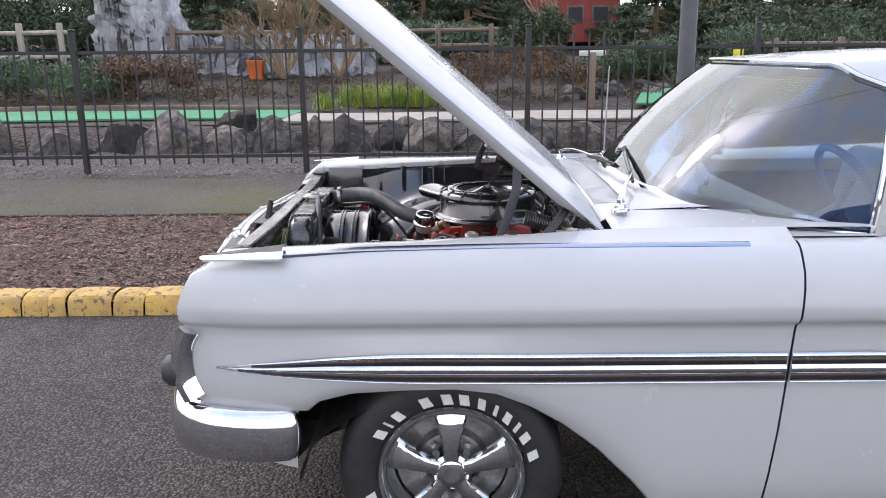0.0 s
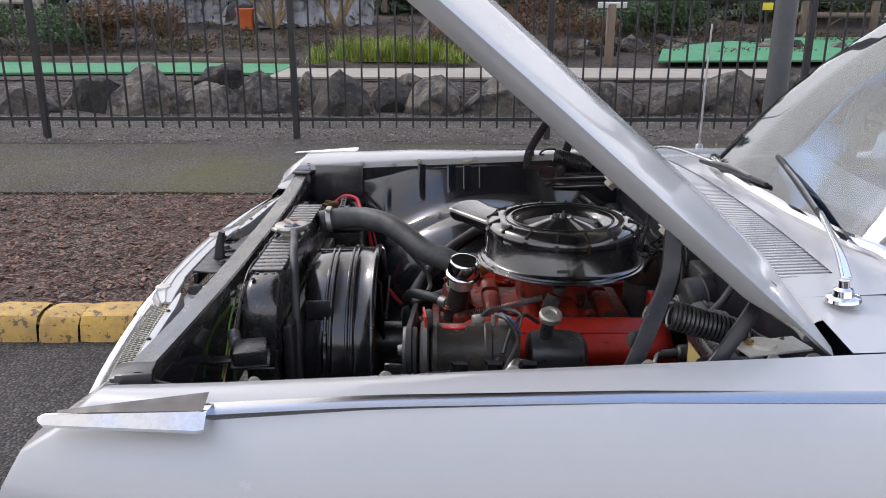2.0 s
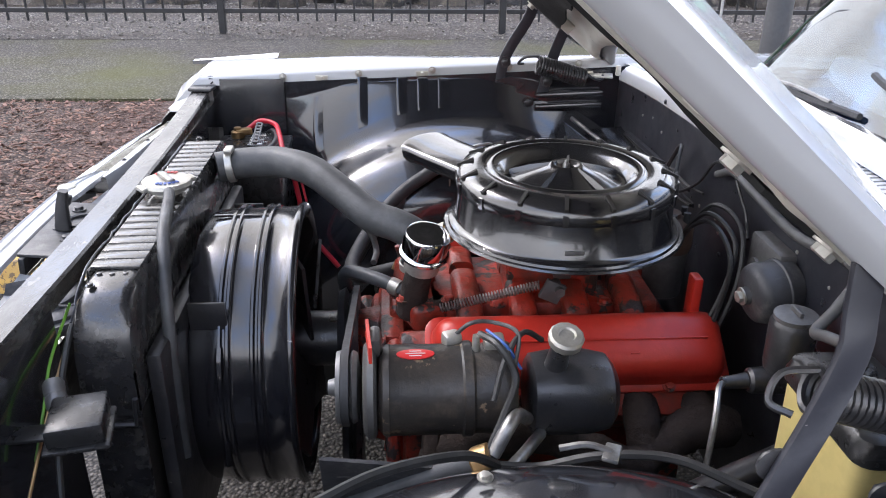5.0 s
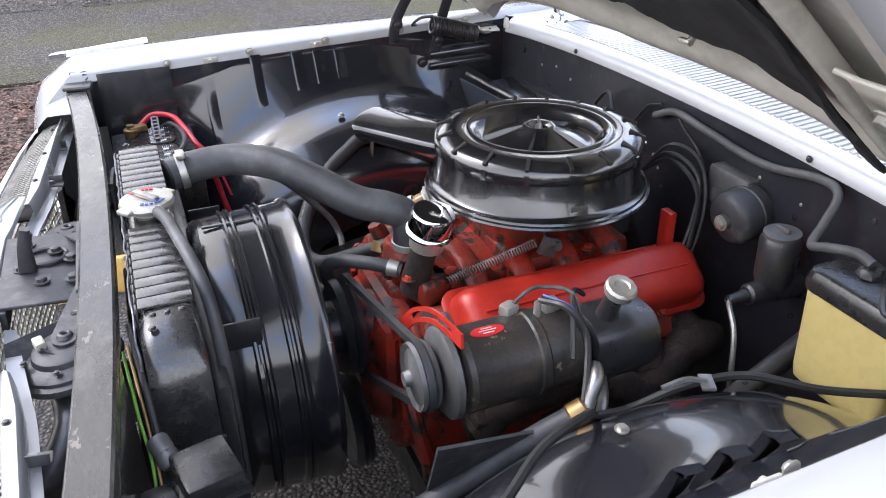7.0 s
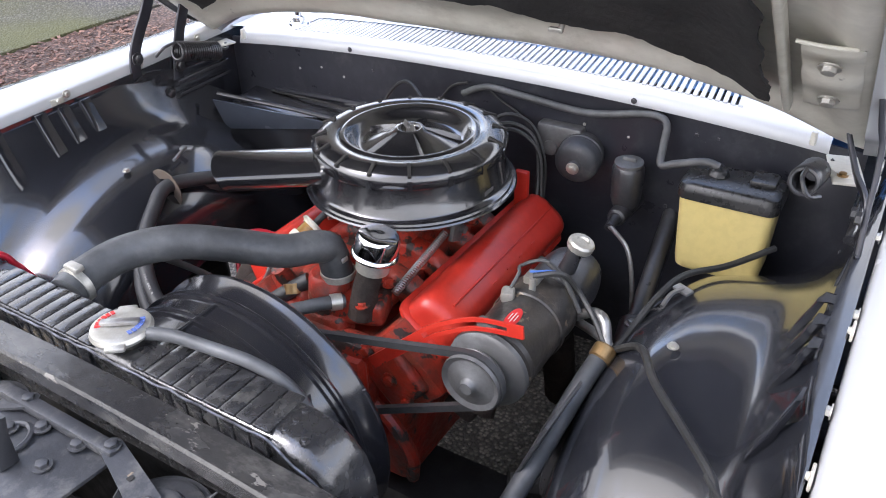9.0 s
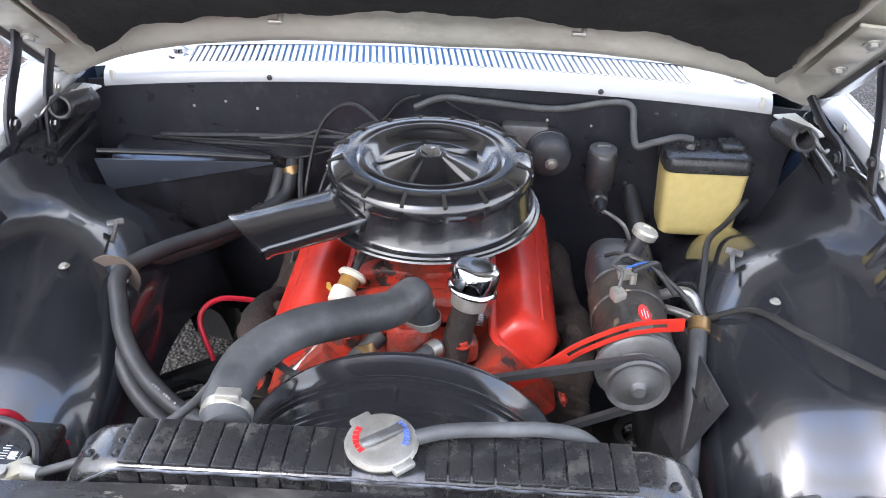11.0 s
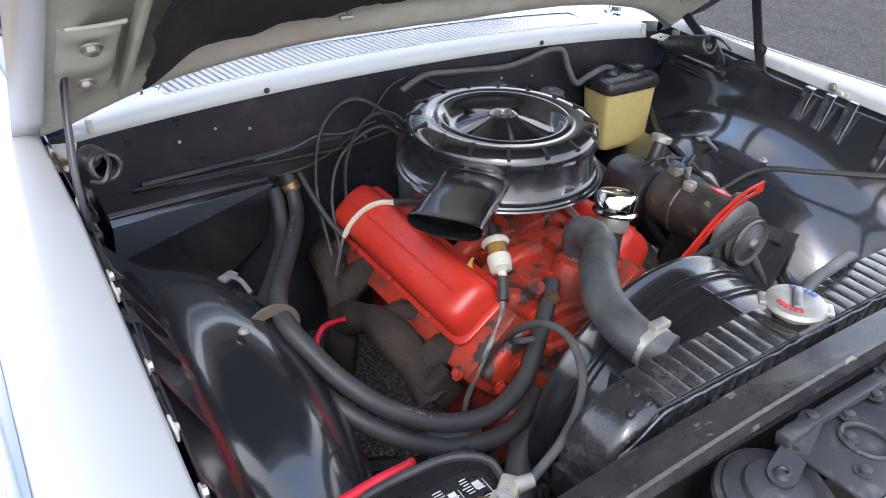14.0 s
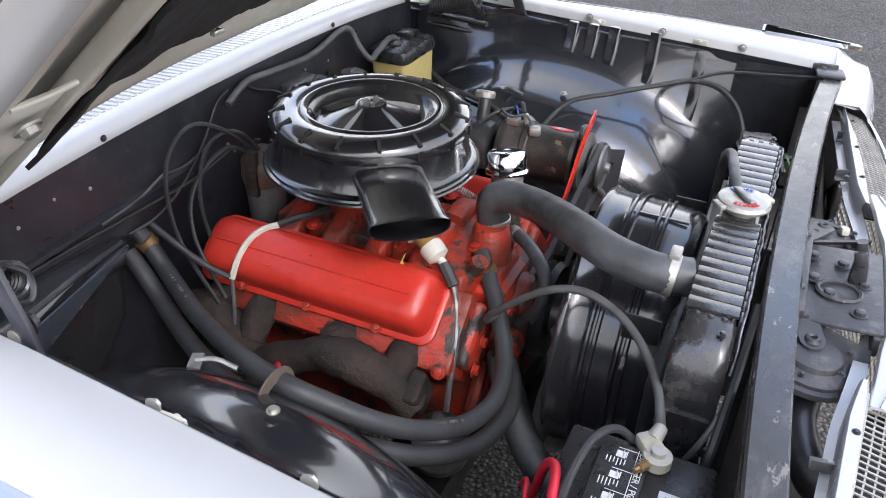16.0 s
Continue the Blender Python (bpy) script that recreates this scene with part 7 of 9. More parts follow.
for pts in ([(0.430, 0.310, 0.835), (0.408, 0.312, 0.815), (0.362, 0.325, 0.775), (0.238, 0.398, 0.778), (0.085, 0.483, 0.815), (-0.02, 0.520, 0.832), (-0.08, 0.505, 0.808), (-0.135, 0.478, 0.775), (-0.185, 0.43, 0.737), (-0.225, 0.355, 0.702), (-0.240, 0.27, 0.692), (-0.220, 0.19, 0.710), (-0.175, 0.122, 0.752), (-0.128, 0.066, 0.790), (-0.115, 0.050, 0.800)],
            [(0.430, 0.342, 0.81), (0.405, 0.345, 0.785), (0.345, 0.365, 0.742), (0.225, 0.435, 0.748), (0.08, 0.515, 0.785), (-0.025, 0.545, 0.802), (-0.09, 0.525, 0.772), (-0.145, 0.49, 0.735), (-0.20, 0.435, 0.697), (-0.24, 0.355, 0.662), (-0.255, 0.265, 0.650), (-0.240, 0.19, 0.655), (-0.215, 0.15, 0.665)]):
    bm = bmesh.new()
    tube(bm, [(x, YC + y, z) for x, y, z in pts], 0.0155, 12, 8)
    part("hose_body", bm, RUBBER, hh)
bm = bmesh.new()
sweep(bm, [Vector((-0.015, YC + 0.537 + 0.036 * math.cos(a), 0.817 + 0.036 * math.sin(a))) for a in [2 * math.pi * i / 20 for i in range(21)]], rrect(0.022, 0.003, 0.001, 1), caps=False, up=(1, 0, 0))
part("strap", bm, surf("brown_webbing", (0.13, 0.10, 0.08), (0.09, 0.07, 0.055), (0.7, 0.9)), hh, "brown fabric strap")
for p in ((-0.135, 0.074, 0.785), (0.412, 0.312, 0.818)):
    bm = bmesh.new()
    cyl(bm, (p[0] - 0.004, YC + p[1] - 0.003, p[2] - 0.008), (p[0] + 0.004, YC + p[1] + 0.003, p[2] + 0.008), 0.0185, 0.0185, 18)
    part("clamp", bm, BRASS, hh)
bm = bmesh.new()
tube(bm, [(-0.51, YC + 0.25, 0.50), (-0.42, YC + 0.27, 0.50), (-0.30, YC + 0.24, 0.55), (-0.22, YC + 0.16, 0.62), (-0.19, YC + 0.12, 0.65)], 0.028, 14, 8)
part("lower_radiator_hose", bm, OLDRUB, hh)
tagged(hh.children[-1], "thick lower radiator hose")
by = thing("bypass_hose", (-0.2, 0.05, 0.8), "short black bypass hose with steel clips", "hose")
bm = bmesh.new()
tube(bm, [(-0.205, YC + 0.07, 0.68), (-0.24, YC + 0.075, 0.74), (-0.235, YC + 0.05, 0.79), (-0.18, YC - 0.01, 0.805), (-0.135, YC - 0.045, 0.80)], 0.0125, 10, 8)
part("hose_body", bm, OLDRUB, by)
bm = bmesh.new()
cyl(bm, (-0.155, YC - 0.03, 0.803), (-0.140, YC - 0.042, 0.801), 0.0150, 0.0150, 16)
part("clip", bm, ZINC, by)

# fuel filter, pump and pipe
ff = thing("fuel_filter", (-0.04, 0.124, 0.80), "clear fuel filter with amber element and white ends", "fuel filter")
fd = Vector((-0.80, 0.32, -0.46)).normalized()
f0 = Vector((-0.018, YC + 0.110, 0.852))
bm = bmesh.new()
lathe(bm, [(0, 0.0), (0.024, 0.001), (0.026, 0.006), (0.020, 0.010), (0.020, 0.012)], f0, fd, 28)
part("top_flange", bm, PLASTW, ff)
bm = bmesh.new()
lathe(bm, [(0.0175, 0.010), (0.0175, 0.036)], f0, fd, 28)
part("element", bm, AMBER, ff)
bm = bmesh.new()
lathe(bm, [(0.021, 0.034), (0.022, 0.040), (0.020, 0.060), (0.008, 0.066), (0.006, 0.085), (0, 0.086)], f0, fd, 28)
part("lower_bowl", bm, PLASTW, ff)
bm = bmesh.new()
tube(bm, [f0 - fd * 0.07 + Vector((0.03, -0.01, 0)), f0 - fd * 0.03, f0], 0.007, 8, 4)
part("connector", bm, RUBBER, ff)
bm = bmesh.new()
tube(bm, [f0 + fd * 0.075, f0 + fd * 0.11 + Vector((0, 0.008, -0.01))], 0.0105, 8, 1)
part("connector", bm, RUBBER, ff)
bm = bmesh.new()
e0 = f0 + fd * 0.11 + Vector((0, 0.008, -0.01))
tube(bm, [e0, e0 + Vector((-0.012, 0.012, -0.03)), (-0.138, YC + 0.205, 0.72), (-0.143, YC + 0.240, 0.65), (-0.143, YC + 0.250, 0.60)], 0.0055, 8, 8)
part("fuel_pipe", bm, STEEL, ff)
fp = thing("fuel_pump", (-0.135, 0.26, 0.48), "grey metal fuel pump low beside the block", "fuel pump")
bm = bmesh.new()
lathe(bm, [(0, 0), (0.045, 0.0), (0.052, 0.012), (0.052, 0.022), (0.045, 0.030), (0.040, 0.05), (0.050, 0.056), (0.050, 0.066), (0.03, 0.080), (0.012, 0.085), (0.011, 0.11), (0, 0.112)], (-0.135, YC + 0.252, 0.485), (0, 0.12, 1), 32)
part("pump_body", bm, GREYM, fp)

# ground strap from battery to engine, small red cables
gc = thing("battery_cables", (-0.4, 0.35, 0.75), "battery cables, one black and others red", "cables")
for pts, r, mat in (([(-0.500, 0.422, 0.875), (-0.482, 0.365, 0.886), (-0.449, 0.305, 0.895), (-0.404, 0.262, 0.905), (-0.345, 0.238, 0.910), (-0.284, 0.234, 0.888), (-0.204, 0.211, 0.807), (-0.185, 0.190, 0.770), (-0.19, 0.150, 0.760)], 0.0062, WIREG),
                    ([(-0.508, 0.690, 0.875), (-0.478, 0.700, 0.893), (-0.438, 0.672, 0.893), (-0.418, 0.600, 0.886), (-0.404, 0.535, 0.872), (-0.388, 0.515, 0.850), (-0.375, 0.505, 0.79), (-0.35, 0.48, 0.69), (-0.28, 0.44, 0.61)], 0.0062, REDW),
                    ([(-0.388, 0.575, 0.80), (-0.378, 0.560, 0.835), (-0.368, 0.52, 0.82), (-0.35, 0.48, 0.76)], 0.003, REDW),
                    ([(0.02, 0.40, 0.60), (0.06, 0.43, 0.67), (0.10, 0.40, 0.69), (0.14, 0.33, 0.66)], 0.0055, REDW),
                    ([(-0.34, 0.46, 0.62), (-0.38, 0.42, 0.66), (-0.40, 0.37, 0.64)], 0.006, REDW)):
    bm = bmesh.new()
    tube(bm, [(x, YC + y, z) for x, y, z in pts], r, 10, 8)
    part("cable", bm, mat, gc)

# ---- battery ----
bat = thing("battery", (-0.47, 0.53, 0.64), "black car battery with red and black cables and white warning print", "battery")
BXC, BYC = -0.487, 0.582
TOP = 0.857
bm = bmesh.new()
box(bm, (BXC, BYC, 0.745), (0.170, 0.256, 0.195), bev=0.006)
box(bm, (BXC, BYC, 0.848), (0.176, 0.262, 0.018), bev=0.005)
part("case", bm, BATT, bat)
bm = bmesh.new()
box(bm, (BXC - 0.045, BYC, TOP + 0.0005), (0.070, 0.245, 0.004), bev=0.0015)
part("terminal_ledge", bm, BATT, bat)
# two eight-cornered vent covers with white warning print
for k, yc in enumerate((0.526, 0.652)):
    bm = bmesh.new()
    for grow, top, h in ((0.004, TOP + 0.002, 0.004), (0.0, TOP + 0.008, 0.014)):
        hx, hy, c = 0.029 + grow, 0.058 + grow, 0.012
        ring = [(hx - c, hy), (-hx + c, hy), (-hx, hy - c), (-hx, -hy + c), (-hx + c, -hy), (hx - c, -hy), (hx, -hy + c), (hx, hy - c)]
        loft(bm, [[(-0.470 + a, yc + b, top - h) for a, b in ring], [(-0.470 + a, yc + b, top - 0.001) for a, b in ring], [(-0.470 + a * 0.98, yc + b * 0.99, top) for a, b in ring]])
    cover = part("vent_cap", bm, BATT, bat)
    bm = bmesh.new()
    rng = random.Random(60 + k)
    for col in range(3):
        y0 = yc - 0.046 + 0.034 * col
        box(bm, (-0.476, y0 - 0.004, TOP + 0.0084), (0.030, 0.0006, 0.0006))
        box(bm, (-0.466, y0 + 0.006, TOP + 0.0084), (0.011, 0.010, 0.0006), bev=0.0)
        for q in range(6):
            ln = rng.uniform(0.006, 0.013)
            box(bm, (-0.4515 - 0.0042 * q, y0 + 0.0135 + ln / 2, TOP + 0.0084), (0.0012, ln, 0.0006))
            if q > 3:
                box(bm, (-0.4515 - 0.0042 * q, y0 + 0.004, TOP + 0.0084), (0.0012, 0.010, 0.0006))
    box(bm, (-0.4845, yc, TOP + 0.0084), (0.0008, 0.108, 0.0006))
    part("small_print", bm, WLABEL, cover)
    cu = bpy.data.curves.new("warning_print", "FONT")
    cu.body, cu.size, cu.extrude = "DANGER / POISON", 0.0118, 0.0003
    cu.materials.append(WLABEL)
    ob = new("warning_print", cu)
    ob.matrix_basis = Matrix.Translation((-0.4865, yc - 0.050, TOP + 0.0084)) @ Matrix.Rotation(radians(90), 4, "Z")
    hang(ob, cover)
bm = bmesh.new()
tube(bm, [(-0.478, 0.452, TOP), (-0.452, 0.462, TOP + 0.022), (-0.432, 0.500, TOP + 0.030), (-0.424, 0.560, TOP + 0.027), (-0.428, 0.630, TOP + 0.024), (-0.446, 0.690, TOP + 0.018), (-0.470, 0.712, TOP)], 0.0055, 8, 8)
part("carrying_strap", bm, RUBBER, bat, "black rope carrying strap")
bm = bmesh.new()
box(bm, (-0.541, 0.545, TOP + 0.003), (0.046, 0.058, 0.001))
label = part("label", bm, WLABEL, bat, "silver printed label")
bm = bmesh.new()
for k in range(6):
    box(bm, (-0.526 - 0.004 * k, 0.540 + 0.003 * (k % 3), TOP + 0.0038), (0.0012, 0.034 - 0.005 * (k % 3), 0.0004))
part("fine_print", bm, WIREG, label)
bm = bmesh.new()
box(bm, (-0.545, 0.566, TOP + 0.0038), (0.016, 0.008, 0.0005))
part("label_mark", bm, RLABEL, label)
# clamps
bm = bmesh.new()
lathe(bm, [(0.013, 0), (0.017, 0.004), (0.017, 0.018), (0.009, 0.020), (0.009, 0.027), (0, 0.028)], (-0.506, 0.478, TOP), (0, 0, 1), 18)
box(bm, (-0.494, 0.462, TOP + 0.013), (0.034, 0.026, 0.018), (0, 0, -52), bev=0.005)
cyl(bm, (-0.495, 0.455, TOP + 0.014), (-0.500, 0.432, TOP + 0.017), 0.0105, 0.0085, 12)
clamp = part("negative_clamp", bm, LEAD, bat, "corroded grey terminal clamp")
bm = bmesh.new()
cyl(bm, (-0.497, 0.492, TOP + 0.013), (-0.490, 0.504, TOP + 0.014), 0.006, 0.006, 6)
cyl(bm, (-0.490, 0.504, TOP + 0.014), (-0.486, 0.511, TOP + 0.0145), 0.004, 0.004, 8)
part("clamp_bolt", bm, BRASS, clamp, "coppery clamp bolt")
bm = bmesh.new()
lathe(bm, [(0.013, 0), (0.017, 0.004), (0.017, 0.018), (0.009, 0.02), (0.009, 0.028), (0, 0.029)], (-0.530, 0.684, TOP), (0, 0, 1), 18)
box(bm, (-0.516, 0.688, TOP + 0.016), (0.040, 0.024, 0.016), (0, 0, 20), bev=0.004)
part("positive_clamp", bm, BRASS, bat, "brassy terminal clamp")
bm = bmesh.new()
a, b = Vector((-0.478, 0.615, TOP + 0.012)), Vector((-0.476, 0.692, TOP + 0.036))
for e in (-0.0065, 0.0065):
    sweep(bm, [a + Vector((e, 0, 0)), b + Vector((e, 0, 0))], rrect(0.004, 0.003, 0.0008, 1), up=(0, 0, 1))
for k in range(7):
    p = a.lerp(b, k / 6)
    box(bm, p, (0.012, 0.005, 0.003), (17, 0, 0))
part("hold_down_strap", bm, GREYM, bat, "perforated steel hold-down strap")

# ---- washer jar, wiper motor, master cylinder ----
jar = thing("washer_jar", (0.32, -0.555, 0.77), "yellowed plastic washer jar with a black lid", "washer jar")
bm = bmesh.new()
rings = []
for z, wx, wy in ((0.758, 0.070, 0.138), (0.764, 0.081, 0.150), (0.782, 0.085, 0.156), (0.915, 0.098, 0.170), (0.920, 0.098, 0.170)):
    rings.append([(0.358 + a + (z - 0.85) * 0.05, YC - 0.565 + b, z) for a, b in rrect(wx, wy, 0.016, 4)])
loft(bm, rings)
part("bottle", bm, JUG, jar)
bm = bmesh.new()
rings = []
for z, wx, wy in ((0.908, 0.106, 0.178), (0.922, 0.108, 0.180), (0.936, 0.100, 0.172), (0.940, 0.09, 0.16)):
    rings.append([(0.361 + a, YC - 0.565 + b, z) for a, b in rrect(wx, wy, 0.02, 4)])
loft(bm, rings)
lidj = part("lid", bm, BATT, jar, "dusty black plastic lid")
bm = bmesh.new()
cyl(bm, (0.368, YC - 0.535, 0.938), (0.368, YC - 0.535, 0.953), 0.020, 0.017, 8, 0.003)
part("hose_nipple", bm, BATT, lidj)
bm = bmesh.new()
box(bm, (0.375, YC - 0.615, 0.945), (0.05, 0.045, 0.012), bev=0.004)
part("filler_flap", bm, BATT, lidj)
bm = bmesh.new()
tube(bm, [(0.368, YC - 0.535, 0.955), (0.370, YC - 0.505, 0.958), (0.372, YC - 0.455, 0.942), (0.375, YC - 0.425, 0.932), (0.400, YC - 0.418, 0.960), (0.420, YC - 0.412, 0.998), (0.425, YC - 0.37, 1.006),
          (0.425, YC - 0.25, 0.985), (0.425, YC - 0.10, 0.995), (0.425, YC - 0.02, 1.000), (0.425, YC + 0.04, 0.975)], 0.0075, 10, 8)
part("washer_hose", bm, WIREG, jar, "grey washer hose clipped to the firewall")
wm = thing("wiper_motor", (0.40, -0.24, 0.87), "grey alloy wiper motor on the firewall", "motor")
bm = bmesh.new()
lathe(bm, [(0, 0.0), (0.012, 0.0), (0.014, 0.007), (0.034, 0.010), (0.043, 0.016), (0.046, 0.025), (0.046, 0.050), (0.048, 0.052), (0.048, 0.056), (0.045, 0.060), (0.044, 0.075), (0, 0.076)], (0.362, YC - 0.252, 0.889), (1, 0.10, 0.12), 32)
part("motor_case", bm, LATCHM, wm)
bolt(wm, (0.361, YC - 0.252, 0.889), (-1, -0.10, -0.12), 0.009, ZINC)
bm = bmesh.new()
box(bm, (0.428, YC - 0.195, 0.915), (0.035, 0.10, 0.07), bev=0.008)
cyl(bm, (0.405, YC - 0.18, 0.90), (0.428, YC - 0.18, 0.90), 0.016, 0.016, 16)
part("gearbox", bm, GREYM, wm)
mc = thing("master_cylinder", (0.38, -0.357, 0.80), "black brake master cylinder with a bare metal cap", "cylinder")
bm = bmesh.new()
rings = []
for z, r in ((0.825, 0.026), (0.84, 0.030), (0.905, 0.032), (0.912, 0.028)):
    rings.append([(0.385 + a, YC - 0.360 + b, z) for a, b in circle(r, 24)])
loft(bm, rings)
cyl(bm, (0.44, YC - 0.360, 0.815), (0.335, YC - 0.360, 0.815), 0.024, 0.018, 20, 0.004)
cyl(bm, (0.335, YC - 0.360, 0.815), (0.30, YC - 0.360, 0.812), 0.011, 0.009, 12)
part("cylinder_body", bm, BLACKS, mc)
bm = bmesh.new()
lathe(bm, [(0.024, -0.004), (0.0285, 0.0), (0.0285, 0.006), (0.006, 0.008), (0, 0.008)], (0.385, YC - 0.360, 0.913), (-0.05, 0, 1), 28)
box(bm, (0.385, YC - 0.360, 0.924), (0.006, 0.028, 0.008), bev=0.002)
part("cap", bm, GREYM, mc)
bm = bmesh.new()
tube(bm, [(0.305, YC - 0.360, 0.812), (0.29, YC - 0.375, 0.815), (0.275, YC - 0.41, 0.79), (0.265, YC - 0.43, 0.72), (0.26, YC - 0.44, 0.60)], 0.0045, 8, 6)
part("brake_pipe", bm, STEEL, mc)
col = thing("steering_column", (0.2, -0.42, 0.65), "black steering shaft with a coupling low in the bay", "steering column")
bm = bmesh.new()
tube(bm, [(0.46, YC - 0.44, 0.80), (0.20, YC - 0.465, 0.69)], 0.018, 12, 1)
cyl(bm, (0.20, YC - 0.465, 0.69), (0.13, YC - 0.473, 0.66), 0.030, 0.030, 16, 0.006)
cyl(bm, (0.13, YC - 0.473, 0.66), (0.0, YC - 0.485, 0.60), 0.020, 0.020, 14)
box(bm, (-0.05, YC - 0.475, 0.56), (0.16, 0.10, 0.13), (0, 20, 0), bev=0.02)
part("shaft", bm, BLACKS, col)
bolt(col, (0.165, YC - 0.469, 0.706), (0.2, 0, 1), 0.010, STEEL)

# small box and plugs on the driver's side of the radiator
reg = thing("voltage_regulator", (-0.53, -0.52, 0.72), "black voltage regulator box with cables", "regulator")
bm = bmesh.new()
box(bm, (-0.512, YC - 0.490, 0.878), (0.062, 0.070, 0.026), (0, 0, 12), bev=0.005)
box(bm, (-0.512, YC - 0.490, 0.862), (0.072, 0.078, 0.006), (0, 0, 12), bev=0.003)
box(bm, (-0.560, YC - 0.490, 0.860), (0.060, 0.030, 0.005), (0, 0, 6), bev=0.002)
part("cover", bm, BATT, reg)
bm = bmesh.new()
lathe(bm, [(0, 0), (0.010, 0.0), (0.0125, 0.004), (0.0125, 0.016), (0.0115, 0.018), (0.0125, 0.020), (0.0125, 0.034), (0.010, 0.038), (0, 0.040)], (-0.545, YC - 0.462, 0.872), (-0.35, 0.75, 0.55), 20)
part("flasher_can", bm, GREYM, reg)
for pts, r, mat in (([(-0.58, -0.30, 0.925), (-0.572, -0.40, 0.90), (-0.566, -0.45, 0.87), (-0.57, -0.49, 0.82)], 0.0020, GREENW),
                    ([(-0.575, -0.28, 0.92), (-0.565, -0.40, 0.885), (-0.56, -0.48, 0.85), (-0.555, -0.60, 0.78)], 0.002, BRASS),
                    ([(-0.57, -0.25, 0.93), (-0.56, -0.37, 0.91), (-0.55, -0.47, 0.83), (-0.53, -0.55, 0.70), (-0.52, -0.56, 0.60)], 0.004, WIREB),
                    ([(-0.575, 0.20, 0.935), (-0.57, 0.30, 0.925), (-0.565, 0.38, 0.89), (-0.56, 0.42, 0.84), (-0.55, 0.41, 0.76)], 0.006, WIREB),
                    ([(-0.572, 0.30, 0.925), (-0.567, 0.36, 0.90), (-0.55, 0.40, 0.86), (-0.53, 0.40, 0.80)], 0.004, WIREG)):
    bm = bmesh.new()
    tube(bm, [(x, YC + y, z) for x, y, z in pts], r, 7, 8)
    part("cable", bm, mat, reg)

# vacuum and wiring runs on the firewall
fw = thing("firewall_wiring", (0.43, 0.2, 0.9), "thin dark cables strung along the firewall", "cables")
for pts, r, mat in (([(0.43, 0.03, 1.000), (0.428, 0.07, 0.985), (0.425, 0.12, 0.93), (0.415, 0.20, 0.88), (0.41, 0.28, 0.855), (0.43, 0.33, 0.84)], 0.0030, WIREB),
                    ([(0.43, 0.10, 0.915), (0.425, 0.18, 0.905), (0.42, 0.24, 0.915), (0.425, 0.30, 0.895), (0.43, 0.38, 0.885)], 0.0028, WIREG),
                    ([(0.43, 0.62, 0.878), (0.43, 0.45, 0.876), (0.425, 0.30, 0.874), (0.41, 0.18, 0.88), (0.40, 0.08, 0.90)], 0.0034, WIREB),
                    ([(0.43, -0.01, 1.000), (0.427, -0.05, 0.975), (0.42, -0.10, 0.955), (0.41, -0.14, 0.93)], 0.0028, WIREB),
                    ([(0.42, 0.29, 0.845), (0.37, 0.285, 0.81), (0.32, 0.275, 0.775), (0.28, 0.264, 0.755)], 0.006, RUBBER),
                    ([(0.175, 0.09, 0.835), (0.19, 0.125, 0.838), (0.215, 0.150, 0.834), (0.235, 0.168, 0.826)], 0.0072, WIREB),
                    ([(0.232, 0.166, 0.827), (0.255, 0.186, 0.821), (0.268, 0.212, 0.810), (0.275, 0.240, 0.786), (0.278, 0.262, 0.752)], 0.0062, PLASTW),
                    ([(0.278, 0.262, 0.752), (0.270, 0.272, 0.735), (0.262, 0.285, 0.70), (0.26, 0.295, 0.66)], 0.0035, WIREG)):
    bm = bmesh.new()
    tube(bm, [(x, YC + y, z) for x, y, z in pts], r, 7, 8)
    part("cable", bm, mat, fw)

